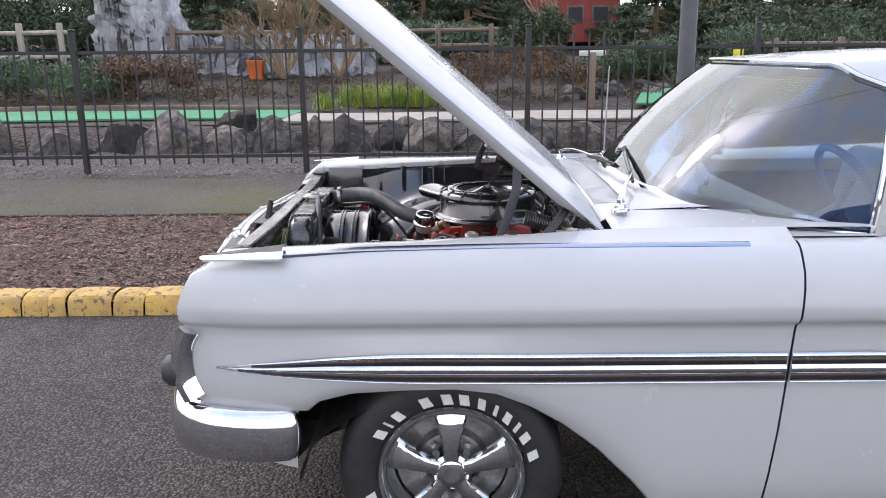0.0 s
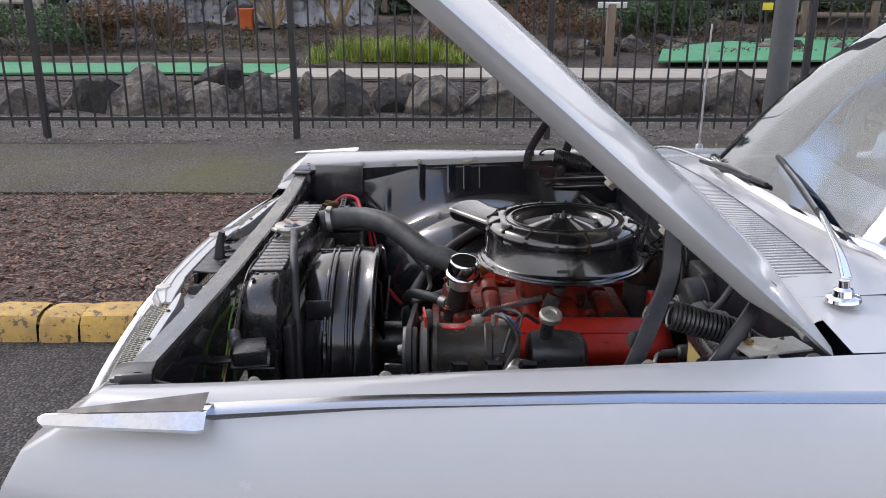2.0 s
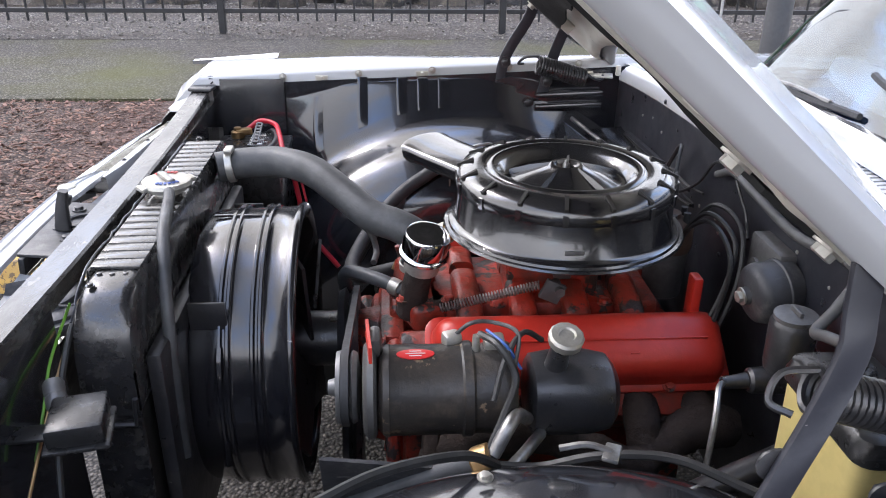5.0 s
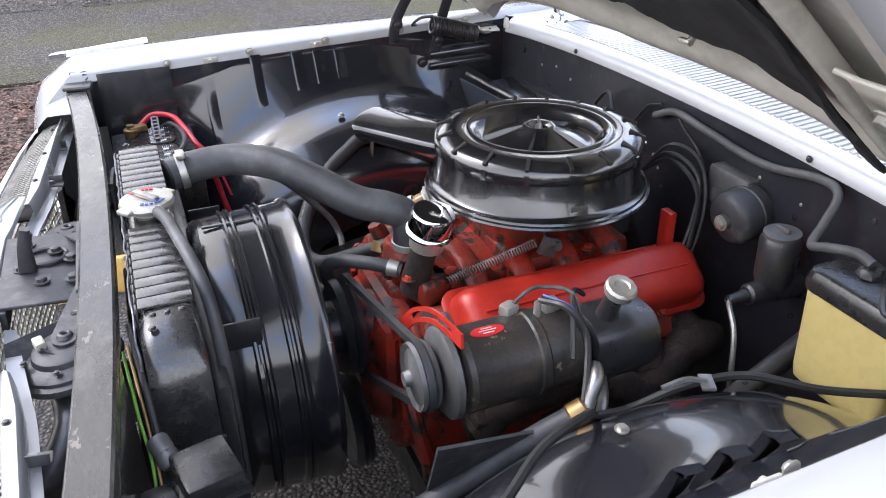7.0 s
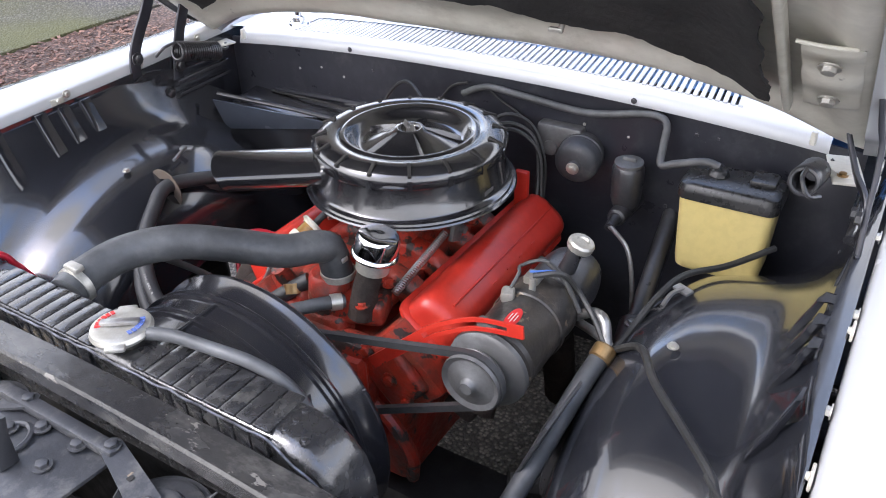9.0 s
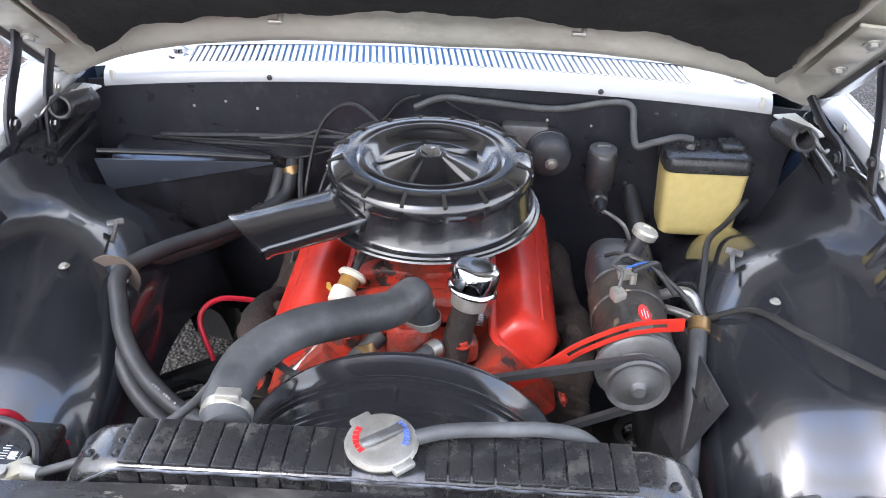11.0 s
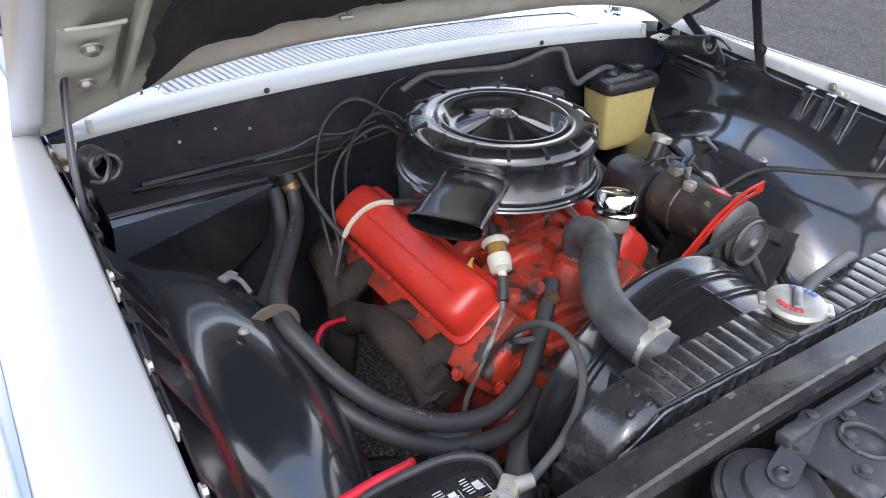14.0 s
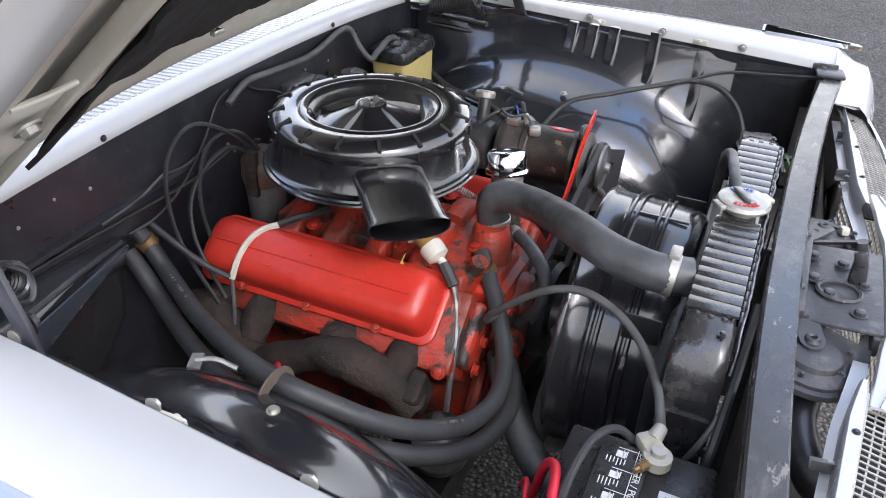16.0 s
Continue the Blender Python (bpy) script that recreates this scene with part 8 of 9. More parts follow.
# ---- hood hinges with springs ----
for s in (-1, 1):
    y0 = YC + s * (0.735 if s > 0 else 0.785)
    bm = bmesh.new()
    loft(bm, [[(x, y0 + dy, z) for x, z in ((0.115, 0.985), (0.150, 0.995), (0.215, 0.985), (0.275, 0.960), (0.385, 0.950), (0.385, 0.925), (0.26, 0.895), (0.20, 0.865), (0.175, 0.90), (0.165, 0.975))] for dy in (0, s * 0.006)])
    hg = part("hood_hinge", bm, BLACK, car, "black hood hinge with a heavy coil spring")
    bm = bmesh.new()
    for za in (0.945, 0.915):
        sweep(bm, [Vector((0.22, y0 - s * 0.012, za + 0.005)), Vector((0.39, y0 - s * 0.010, za + 0.010))], rrect(0.018, 0.014, 0.005, 2), up=(0, 0, 1))
    part("link", bm, BLACK, hg)
    for pts in (([(0.125, 0.745, 0.955), (0.135, 0.745, 1.028), (0.155, 0.742, 1.075), (0.195, 0.730, 1.150), (0.205, 0.720, 1.215)], [(0.235, 0.735, 0.945), (0.245, 0.735, 0.985), (0.262, 0.728, 1.06), (0.285, 0.715, 1.130)]) if s > 0 else
                ([(0.118, 0.793, 0.950), (0.146, 0.787, 1.028), (0.163, 0.785, 1.080), (0.178, 0.780, 1.130), (0.181, 0.772, 1.160), (0.183, 0.765, 1.195)], [(0.235, 0.788, 0.955), (0.262, 0.780, 0.998), (0.291, 0.757, 1.024), (0.324, 0.735, 1.061), (0.352, 0.715, 1.10)])):
        bm = bmesh.new()
        sweep(bm, smooth_path([(x, YC + s * y, z) for x, y, z in pts], 4), rrect(0.028 if s > 0 else 0.026, 0.008, 0.003, 2), up=(0, s, 0))
        part("strut", bm, FWALL, hg, "flat black steel strut")
    for p in ((0.138, 0.738, 1.032), (0.245, 0.728, 0.985), (0.20, 0.728, 0.93)):
        bolt(hg, (p[0], YC + s * (p[1] + (0.045 if s < 0 else 0)), p[2]), (0, -s, 0), 0.010, BLACKS)
    bm = bmesh.new()
    a, b = Vector((0.212, YC + s * 0.690, 1.035)), Vector((0.335, YC + s * 0.693, 1.000))
    coil(bm, a, b, 0.0205, 0.0038, 18, 6, 16)
    tube(bm, [b + Vector((-0.005, 0, 0.018)), b + Vector((0.02, 0, 0.0)), b + Vector((0.045, s * 0.01, -0.006)), b + Vector((0.05, s * 0.02, 0.004))], 0.0035, 6, 4)
    tube(bm, [a + Vector((0.004, 0, 0.0205)), a + Vector((-0.03, 0, 0.018)), a + Vector((-0.045, s * 0.015, 0.0)), a + Vector((-0.03, s * 0.03, -0.004))], 0.0035, 6, 5)
    part("spring", bm, BLACKS, hg, "tightly wound hinge spring")

# faded white print along the heater hose
for p, q in (((0.362, 0.325, 0.775), (0.238, 0.398, 0.778)), ((-0.185, 0.43, 0.737), (-0.225, 0.355, 0.702)), ((-0.08, 0.505, 0.808), (-0.135, 0.478, 0.775))):
    a, b = Vector((p[0], YC + p[1], p[2])), Vector((q[0], YC + q[1], q[2]))
    d = (b - a).normalized()
    up = (Vector((-0.25, 0.35, 0.9)) - d * d.dot(Vector((-0.25, 0.35, 0.9)))).normalized()
    sd = d.cross(up)
    bm = bmesh.new()
    for k in range(9):
        if k % 4 == 3:
            continue
        o = a + (b - a) * (0.2 + 0.066 * k) + up * 0.0152
        w = 0.0016 + 0.0008 * (k % 2)
        loft(bm, [[o + d * e + sd * f + up * h for e, f in ((-w, -0.002), (w, -0.002), (w, 0.002), (-w, 0.002))] for h in (-0.001, 0.0007)])
    part("hose_print", bm, GREYM, hh)
tag = thing("paper_tag", (-0.03, 0.16, 0.80), "small torn yellow paper tag on the engine", "tag")
bm = bmesh.new()
sheet(bm, lambda u, v: Vector((-0.012 + 0.004 * math.sin(v * 4), YC + 0.148 + 0.016 * u * (1 - 0.6 * v) + 0.004 * v, 0.795 + 0.034 * v)), 3, 5, 0.0008)
part("slip", bm, surf("yellow_paper", (0.62, 0.50, 0.10), (0.55, 0.42, 0.12), (0.7, 0.9), scale=20), tag)

# distributor at the back of the engine
dst = thing("distributor", (0.35, 0.08, 0.80), "distributor with a brown cap behind the air cleaner", "distributor")
bm = bmesh.new()
lathe(bm, [(0, 0.058), (0.018, 0.058), (0.020, 0.050), (0.036, 0.044), (0.043, 0.034), (0.045, 0.0), (0.042, -0.012), (0, -0.012)], (0.352, YC + 0.045, 0.845), (0, 0, 1), 28)
part("cap", bm, surf("brown_bakelite", (0.12, 0.075, 0.052), (0.085, 0.055, 0.04), (0.3, 0.5), scale=12), dst, "brown moulded cap")
bm = bmesh.new()
cyl(bm, (0.352, YC + 0.045, 0.74), (0.352, YC + 0.045, 0.835), 0.036, 0.040, 24, 0.004)
part("body", bm, GREYM, dst)
bm = bmesh.new()
box(bm, (0.350, YC + 0.085, 0.865), (0.028, 0.012, 0.095), (4, 0, 0), bev=0.003)
part("bracket", bm, IRON, dst)
for k in range(6):
    a = radians(60 * k + 20)
    bm = bmesh.new()
    cyl(bm, (0.352 + 0.030 * math.cos(a), YC + 0.045 + 0.030 * math.sin(a), 0.885), (0.352 + 0.030 * math.cos(a), YC + 0.045 + 0.030 * math.sin(a), 0.908), 0.007, 0.006, 10)
    part("lead_tower", bm, RUBBER, dst)

# ---- ground ----
def slab(name, x0, x1, rows, mat, label, nx=60, jit=0.0, jscale=1.0):
    """A strip of ground running along x, its cross-section given as (y, z)."""
    bm = bmesh.new()
    vs = []
    for i in range(nx + 1):
        x = x0 + (x1 - x0) * i / nx
        vs.append([(x, y, z + (jit * noise.noise(Vector((x * jscale, y * jscale, 7))) if 0 < k < len(rows) - 1 else 0)) for k, (y, z) in enumerate(rows)])
    grid_rows(bm, vs)
    ob = part(name, bm, mat, None, "", 60)
    return tagged(ob, label, "ground", kind="structure")


bm = bmesh.new()
sheet(bm, lambda u, v: Vector((-400 + 800 * u, -400 + 800 * v, 0.006)), 8, 8)
ground = tagged(part("ground", bm, ASPHALT, None), "worn grey asphalt of the parking lot", "ground", kind="structure")


def span(a, b, n):
    return [a + (b - a) * i / n for i in range(n + 1)]


KERB = [(1.50, 0.0), (1.513, 0.085), (1.540, 0.120), (1.60, 0.134), (1.68, 0.134), (1.715, 0.122), (1.73, 0.04)]
bm = bmesh.new()
for xa, xb in ((-26, -7.0), (3.5, 26)):
    grid_rows(bm, [[(xa + (xb - xa) * i / 80, y, z) for y, z in KERB] for i in range(81)])
sheet(bm, lambda u, v: Vector((-7.0 + 10.5 * u, 1.53 + 0.18 * v, 0.085)), 4, 2)
kerb = tagged(part("kerb", bm, KERBM, None), "concrete kerb in cracked yellow paint", "kerb", kind="structure")
rng = random.Random(21)
x = -7.0
while x < 3.45:
    ln = min(rng.choice((0.10, 0.16, 0.22, 0.30, 0.38)) * rng.uniform(0.8, 1.2), 3.5 - x)
    bm = bmesh.new()
    n = 6
    tl, dz, dy = rng.uniform(-0.012, 0.012), rng.uniform(-0.006, 0.003), rng.uniform(-0.006, 0.006)
    rows = []
    for i in range(n + 1):
        f = i / n
        g = 0.004 if 0 < i < n else 0.0
        rows.append([(x + 0.004 + (ln - 0.010) * f + tl * (z / 0.13 if i in (0, n) else 0.5), y + dy + (0.0 if 0 < i < n else 0.006 * (1 if y < 1.6 else -1)), z + dz + 0.006 * noise.noise(Vector((x * 3 + f * 4, y * 9, 1))) - (0.007 if i in (0, n) else 0)) for y, z in KERB])
    grid_rows(bm, rows)
    part("kerb_length", bm, KERBM, kerb)
    x += ln
slab("mulch_bed", -26, 26, [(y, 0.085 + 0.03 * math.sin((y - 1.72) * 1.2)) for y in span(1.71, 4.10, 24)], MULCHM, "planting bed of reddish bark mulch", 240, 0.035, 6)
slab("path", -26, 26, [(4.08, 0.02), (4.085, 0.112)] + [(y, 0.116 + 0.004 * (y - 4)) for y in span(4.10, 6.25, 8)], PATHM, "old asphalt footpath with mossy edges", 160, 0.008, 2)
slab("gravel_strip", -26, 26, [(y, 0.128 + 0.012 * max(0, y - 6.5)) for y in span(6.22, 8.75, 14)], GRAVELM, "strip of grey gravel under the fence", 200, 0.03, 5)
TER = [(8.70, 0.15), (8.9, 0.30), (9.15, 0.40), (9.6, 0.43), (9.75, 0.44)]
slab("terrace_bank", -26, 26, TER, SOILM, "bare soil bank behind the boulders", 160, 0.05, 3)


def hill(x, y):
    t = max(0.0, y - 12.0)
    flat = 1 - math.exp(-((x - 6.5) / 3.6) ** 4 - ((y - 14.0) / 3.2) ** 4)
    return 0.45 + 0.085 * t + flat * 0.25 * noise.noise(Vector((x * 0.22, y * 0.22, 3))) * min(1, t / 3) + 0.05 * noise.noise(Vector((x * 1.3, y * 1.3, 5))) * min(1, t)


bm = bmesh.new()
sheet(bm, lambda u, v: Vector((-60 + 120 * u, 9.7 + 60 * v * v + 4 * v, hill(-60 + 120 * u, 9.7 + 60 * v * v + 4 * v))), 160, 50)
tagged(part("garden_slope", bm, SOILM, None), "sloping garden bed of bark and dark soil", "ground", kind="structure")


def lawn(name, x0, x1, fa, fb, z, mat, label, cat, edge=True):
    bm = bmesh.new()
    sheet(bm, lambda u, v: Vector((x0 + (x1 - x0) * u, fa(x0 + (x1 - x0) * u) + (fb(x0 + (x1 - x0) * u) - fa(x0 + (x1 - x0) * u)) * v, z)), 40, 4, 0.03)
    ob = tagged(part(name, bm, mat, None), label, cat, kind="structure")
    if edge:
        bm = bmesh.new()
        sweep(bm, [Vector((x0 + (x1 - x0) * i / 40, fb(x0 + (x1 - x0) * i / 40) + 0.05, z + 0.04)) for i in range(41)], rrect(0.10, 0.09, 0.02, 2), up=(0, 0, 1))
        tagged(part("turf_border", bm, WOODM, None), "dark timber border of the putting turf", "border", kind="structure")
    return ob


lawn("putting_turf", -14, -2.75, lambda x: 10.45 + 0.12 * math.sin(x), lambda x: 12.65 + 0.25 * math.sin(x * 0.7), 0.50, TURFM, "bright green putting turf", "turf")
lawn("garden_walk", -2.75, 5.2, lambda x: 9.85, lambda x: 11.6 + 0.1 * math.sin(x), 0.49, CONCM, "pale concrete garden path", "path", False)
bm = bmesh.new()
sheet(bm, lambda u, v: Vector((3.55 + 0.5 * v + (4.6 + 0.9 * v) * u, 12.1 + 0.15 * u + (2.2 + 1.6 * u) * v * (1 - 0.25 * (2 * u - 1) ** 2), 0.545 + 0.085 * (0.1 + 0.15 * u + (2.2 + 1.6 * u) * v * (1 - 0.25 * (2 * u - 1) ** 2)))), 24, 10, 0.03)
tagged(part("putting_turf", bm, TURFM, None), "sloping green putting turf wedge beside the path", "turf", kind="structure")

# bark chips lying on the bed
rng = np.random.default_rng(3)
N = 15000
cx = rng.uniform(-7.5, 2.5, N)
cy = rng.uniform(1.76, 4.06, N)
L, W, H = rng.uniform(0.012, 0.045, N), rng.uniform(0.006, 0.018, N), rng.uniform(0.002, 0.006, N)
a, tilt = rng.uniform(0, 6.28, N), rng.normal(0, 0.28, N)
cz = 0.090 + 0.03 * np.sin((cy - 1.72) * 1.2) + rng.uniform(0.0, 0.014, N) + np.array([0.035 * noise.noise(Vector((x * 6, y * 6, 7))) for x, y in zip(cx, cy)])
corner = np.array([[-1, -1, -1], [1, -1, -1], [1, 1, -1], [-1, 1, -1], [-1, -1, 1], [1, -1, 1], [1, 1, 1], [-1, 1, 1]]) * 0.5
P = corner[None] * np.stack([L, W, H], 1)[:, None]
P = P * (1 + rng.uniform(-0.3, 0.3, P.shape))
px = P[..., 0] * np.cos(tilt)[:, None] - P[..., 2] * np.sin(tilt)[:, None]
pz = P[..., 0] * np.sin(tilt)[:, None] + P[..., 2] * np.cos(tilt)[:, None]
qx = px * np.cos(a)[:, None] - P[..., 1] * np.sin(a)[:, None] + cx[:, None]
qy = px * np.sin(a)[:, None] + P[..., 1] * np.cos(a)[:, None] + cy[:, None]
V = np.stack([qx, qy, pz + cz[:, None]], -1).reshape(-1, 3)
F6 = np.array([[0, 3, 2, 1], [4, 5, 6, 7], [0, 1, 5, 4], [1, 2, 6, 5], [2, 3, 7, 6], [3, 0, 4, 7]])
Fc = (F6[None] + (np.arange(N) * 8)[:, None, None]).reshape(-1, 4)
me = bpy.data.meshes.new("bark_chips")
me.from_pydata(V.tolist(), [], Fc.tolist())
me.materials.append(CHIPM)
tagged(new("bark_chips", me), "loose reddish-brown bark chips", "mulch", kind="stuff")

# pebbles of the gravel strip
N = 9000
cx, cy = rng.uniform(-8, 7, N), rng.uniform(6.2, 8.7, N)
r = rng.uniform(0.006, 0.017, N)
oct6 = np.array([[1, 0, 0], [-1, 0, 0], [0, 1, 0], [0, -1, 0], [0, 0, 0.7], [0, 0, -0.7]], float)
Pp = oct6[None] * r[:, None, None] * (1 + rng.uniform(-0.35, 0.35, (N, 6, 1)))
zz = np.array([0.128 + 0.012 * max(0, y - 6.5) + 0.03 * noise.noise(Vector((x * 5, y * 5, 7))) for x, y in zip(cx, cy)])
Vp = (Pp + np.stack([cx, cy, zz + 0.003], 1)[:, None]).reshape(-1, 3)
F8 = np.array([[0, 2, 4], [2, 1, 4], [1, 3, 4], [3, 0, 4], [2, 0, 5], [1, 2, 5], [3, 1, 5], [0, 3, 5]])
me = bpy.data.meshes.new("gravel")
me.from_pydata(Vp.tolist(), [], (F8[None] + (np.arange(N) * 6)[:, None, None]).reshape(-1, 3).tolist())
me.materials.append(island_tint(surf("pebble", (0.21, 0.19, 0.165), (0.16, 0.145, 0.125), (0.75, 0.95), scale=3), 0.6))
tagged(new("gravel", me), "loose grey gravel pebbles", "gravel", kind="stuff")

# ---- fence ----
FY = 6.57
fence = thing("fence", (0, FY, 0.13), "black metal picket fence with square posts", "fence")


def shared(name, mesh, parent, m):
    ob = new(name, mesh)
    ob.matrix_basis = m
    hang(ob, parent)
    return ob


def mesh_of(name, build, mat):
    bm = bmesh.new()
    build(bm)
    finish(bm)
    me = bpy.data.meshes.new(name)
    bm.to_mesh(me)
    bm.free()
    me.materials.append(mat)
    return me


picket = mesh_of("picket", lambda bm: box(bm, (0, 0, 0), (0.019, 0.019, 1.50), bev=0.002, seg=1), FENCEM)
post = mesh_of("post", lambda bm: (box(bm, (0, 0, 0), (0.064, 0.064, 1.70), bev=0.004, seg=1), box(bm, (0, 0, 0.86), (0.074, 0.074, 0.03), bev=0.010, seg=1)), FENCEM)
rail = mesh_of("rail", lambda bm: box(bm, (0, 0, 0), (2.60, 0.036, 0.040), bev=0.003, seg=1), FENCEM)
for k in range(-6, 7):
    xk = -1.73 + 2.68 * k
    shared("post", post, fence, pose(xk, FY, 0.13 + 0.83))
    for z in (0.335, 1.565):
        shared("rail", rail, fence, pose(xk + 1.34, FY, z))
    for j in range(1, 15):
        shared("picket", picket, fence, pose(xk + 2.68 * j / 15, FY, 0.22 + 0.75 + 0.02))

# grey pole in the bed
pole = thing("lamp_pole", (1.47, 2.05, 0.1), "plain grey round pole standing in the bed", "pole")
bm = bmesh.new()
cyl(bm, (1.47, 2.05, 0.08), (1.47, 2.05, 4.2), 0.055, 0.046, 28)
part("shaft", bm, POLEM, pole)
bm = bmesh.new()
cyl(bm, (1.47, 2.05, 0.08), (1.47, 2.05, 0.15), 0.10, 0.09, 24, 0.01)
part("base_flange", bm, POLEM, pole)


# ---- boulders ----
def boulder(x, y, z, sx, sy, sz, seed, label="dark rough basalt boulder at the foot of the bank"):
    bm = bmesh.new()
    bmesh.ops.create_icosphere(bm, subdivisions=4, radius=1.0)
    rg = random.Random(seed)
    cuts = [(Vector((rg.uniform(-1, 1), rg.uniform(-1, 1), rg.uniform(-0.3, 1))).normalized(), rg.uniform(0.52, 0.86)) for _ in range(15)]
    off = Vector((seed * 3.1, seed * 1.7, 0))
    for v in bm.verts:
        p = v.co.copy()
        for n, d in cuts:
            e = p.dot(n) - d
            if e > 0:
                p -= n * e * 0.97
        p *= 1 + 0.05 * noise.noise(p * 1.6 + off) + 0.05 * noise.noise(p * 4.5 + off) + 0.025 * noise.noise(p * 13 + off)
        v.co = Vector((x + p.x * sx, y + p.y * sy, z + p.z * sz))
    ob = part("boulder", bm, ROCKM, None, "", 14)
    return tagged(ob, label, "boulder", "boulders along the bank")


for k, (x, w, h) in enumerate(((-5.75, 0.52, 0.30), (-4.62, 0.42, 0.40), (-3.95, 0.50, 0.52), (-3.25, 0.42, 0.36), (-2.45, 0.42, 0.40), (-1.52, 0.40, 0.50), (-0.85, 0.32, 0.36), (-0.25, 0.40, 0.46), (0.55, 0.45, 0.44),
                               (1.25, 0.40, 0.42), (1.95, 0.42, 0.40), (2.75, 0.48, 0.38), (3.55, 0.50, 0.45), (4.35, 0.46, 0.44), (5.1, 0.42, 0.36), (6.0, 0.5, 0.42), (7.0, 0.5, 0.4), (-7.3, 0.5, 0.4), (-8.4, 0.5, 0.42))):
    boulder(x, 8.62 + 0.10 * math.sin(k * 2.3), 0.24, w * 1.25, 0.42, h * 1.10, k + 1)
boulder(-3.25, 9.25, 0.48, 0.40, 0.34, 0.36, 44, "large tan boulder on the bank")
boulder(-2.0, 9.0, 0.30, 0.30, 0.25, 0.34, 45)
# boulder shape added in place of a wood-like stump
boulder(-6.80, 8.62, 0.42, 0.42, 0.34, 0.66, 47, "tall tan rock shape standing in for a wood-like stump at the row's end")
boulder(-5.1, 8.8, 0.2, 0.22, 0.2, 0.2, 46)
boulder(-0.6, 9.3, 0.44, 0.22, 0.2, 0.16, 41)
for k in range(26):
    rg = random.Random(k + 100)
    gx, gy = rg.uniform(2.6, 9.5), rg.uniform(13.6, 15.4)
    boulder(gx, gy, hill(gx, gy) + 0.06, rg.uniform(0.2, 0.38), 0.26, rg.uniform(0.18, 0.30), k + 60, "pale weathered boulder in the garden bank")
boulder(0.0, 15.5, 0.9, 0.8, 0.6, 0.6, 90, "mossy boulder among the shrubs")


# ---- plants ----
def leaves(name, blobs, count, size, mat, seed, lean=0.0, squash=0.7):
    """Many small folded leaves filling uneven clumps; blobs: centre and radii."""
    g = np.random.default_rng(seed)
    w = np.array([b[3] * b[4] * b[5] for b in blobs]) ** 0.67
    idx = g.choice(len(blobs), count, p=w / w.sum())
    B = np.array(blobs)[idx]
    d = g.normal(size=(count, 3))
    d /= np.linalg.norm(d, axis=1)[:, None]
    rad = g.uniform(0.25, 1.0, count) ** 0.45 * (1 + 0.25 * np.sin(d[:, 0] * 7 + B[:, 0] * 5) * np.sin(d[:, 1] * 6 + d[:, 2] * 5))
    c = B[:, :3] + d * rad[:, None] * B[:, 3:6]
    s = size * g.uniform(0.5, 1.3, count)
    u = g.normal(size=(count, 3))
    u /= np.linalg.norm(u, axis=1)[:, None]
    v = np.cross(u, d + g.normal(scale=0.5, size=(count, 3)))
    v /= np.linalg.norm(v, axis=1)[:, None] + 1e-9
    n = np.cross(u, v)
    pts = np.stack([c - u * s[:, None], c + v * (s * squash)[:, None] * 0.5 + n * (s * 0.15)[:, None], c + u * s[:, None], c - v * (s * squash)[:, None] * 0.5 + n * (s * 0.15)[:, None]], 1)
    me = bpy.data.meshes.new(name)
    me.from_pydata(pts.reshape(-1, 3).tolist(), [], (np.arange(count * 4).reshape(-1, 4)).tolist())
    me.materials.append(mat)
    return new(name, me)


def shrub(x, y, z, w, h, count, size, mat, seed, label, name="shrub"):
    th = thing(name, (x, y, z), label, "shrub")
    rg = random.Random(seed)
    blobs = [(x + rg.uniform(-w, w) * 0.7, y + rg.uniform(-w, w) * 0.4, z + h * rg.uniform(0.25, 0.85), w * rg.uniform(0.25, 0.5), w * rg.uniform(0.25, 0.45), h * rg.uniform(0.18, 0.35)) for _ in range(9)]
    hang(leaves("crown", blobs, count, size, mat, seed), th)
    bm = bmesh.new()
    for b in blobs[:6]:
        tube(bm, [(x + (b[0] - x) * 0.2, y, z - 0.05), (x + (b[0] - x) * 0.6, y + (b[1] - y) * 0.6, z + h * 0.3), b[:3]], (0.02, 0.006), 5, 3)
    part("stem", bm, TWIG, th)
    return th


shrub(-8.6, 14.4, 0.75, 1.9, 0.85, 10000, 0.045, LEAFM, 1, "low dark green ivy shrub")
shrub(-6.9, 14.6, 0.80, 1.5, 0.75, 7000, 0.045, LEAFR, 2, "low brownish ivy shrub on the slope")
shrub(-9.9, 13.6, 0.7, 0.8, 0.6, 2500, 0.04, LEAFR, 3, "dry brown shrub beside the garden slope")
shrub(0.5, 14.0, 0.8, 1.0, 0.75, 4000, 0.035, LEAFR, 4, "russet low shrub behind the grass")
shrub(2.0, 14.2, 0.9, 0.8, 0.8, 3000, 0.035, LEAFR, 5, "russet low shrub on the garden slope")
shrub(2.4, 17.5, 1.0, 0.9, 1.5, 5000, 0.06, LEAFD, 6, "dark evergreen shrub on the garden slope")
shrub(4.6, 17.0, 0.75, 2.0, 1.0, 9000, 0.055, LEAFM, 7, "wide mound covered in dark ivy")
shrub(8.2, 16.5, 1.1, 1.8, 1.1, 6000, 0.055, LEAFM, 8, "wide mound covered in dark ivy")
shrub(2.8, 14.0, 0.85, 0.5, 0.5, 1500, 0.03, LEAFR, 9, "small reddish heather shrub")

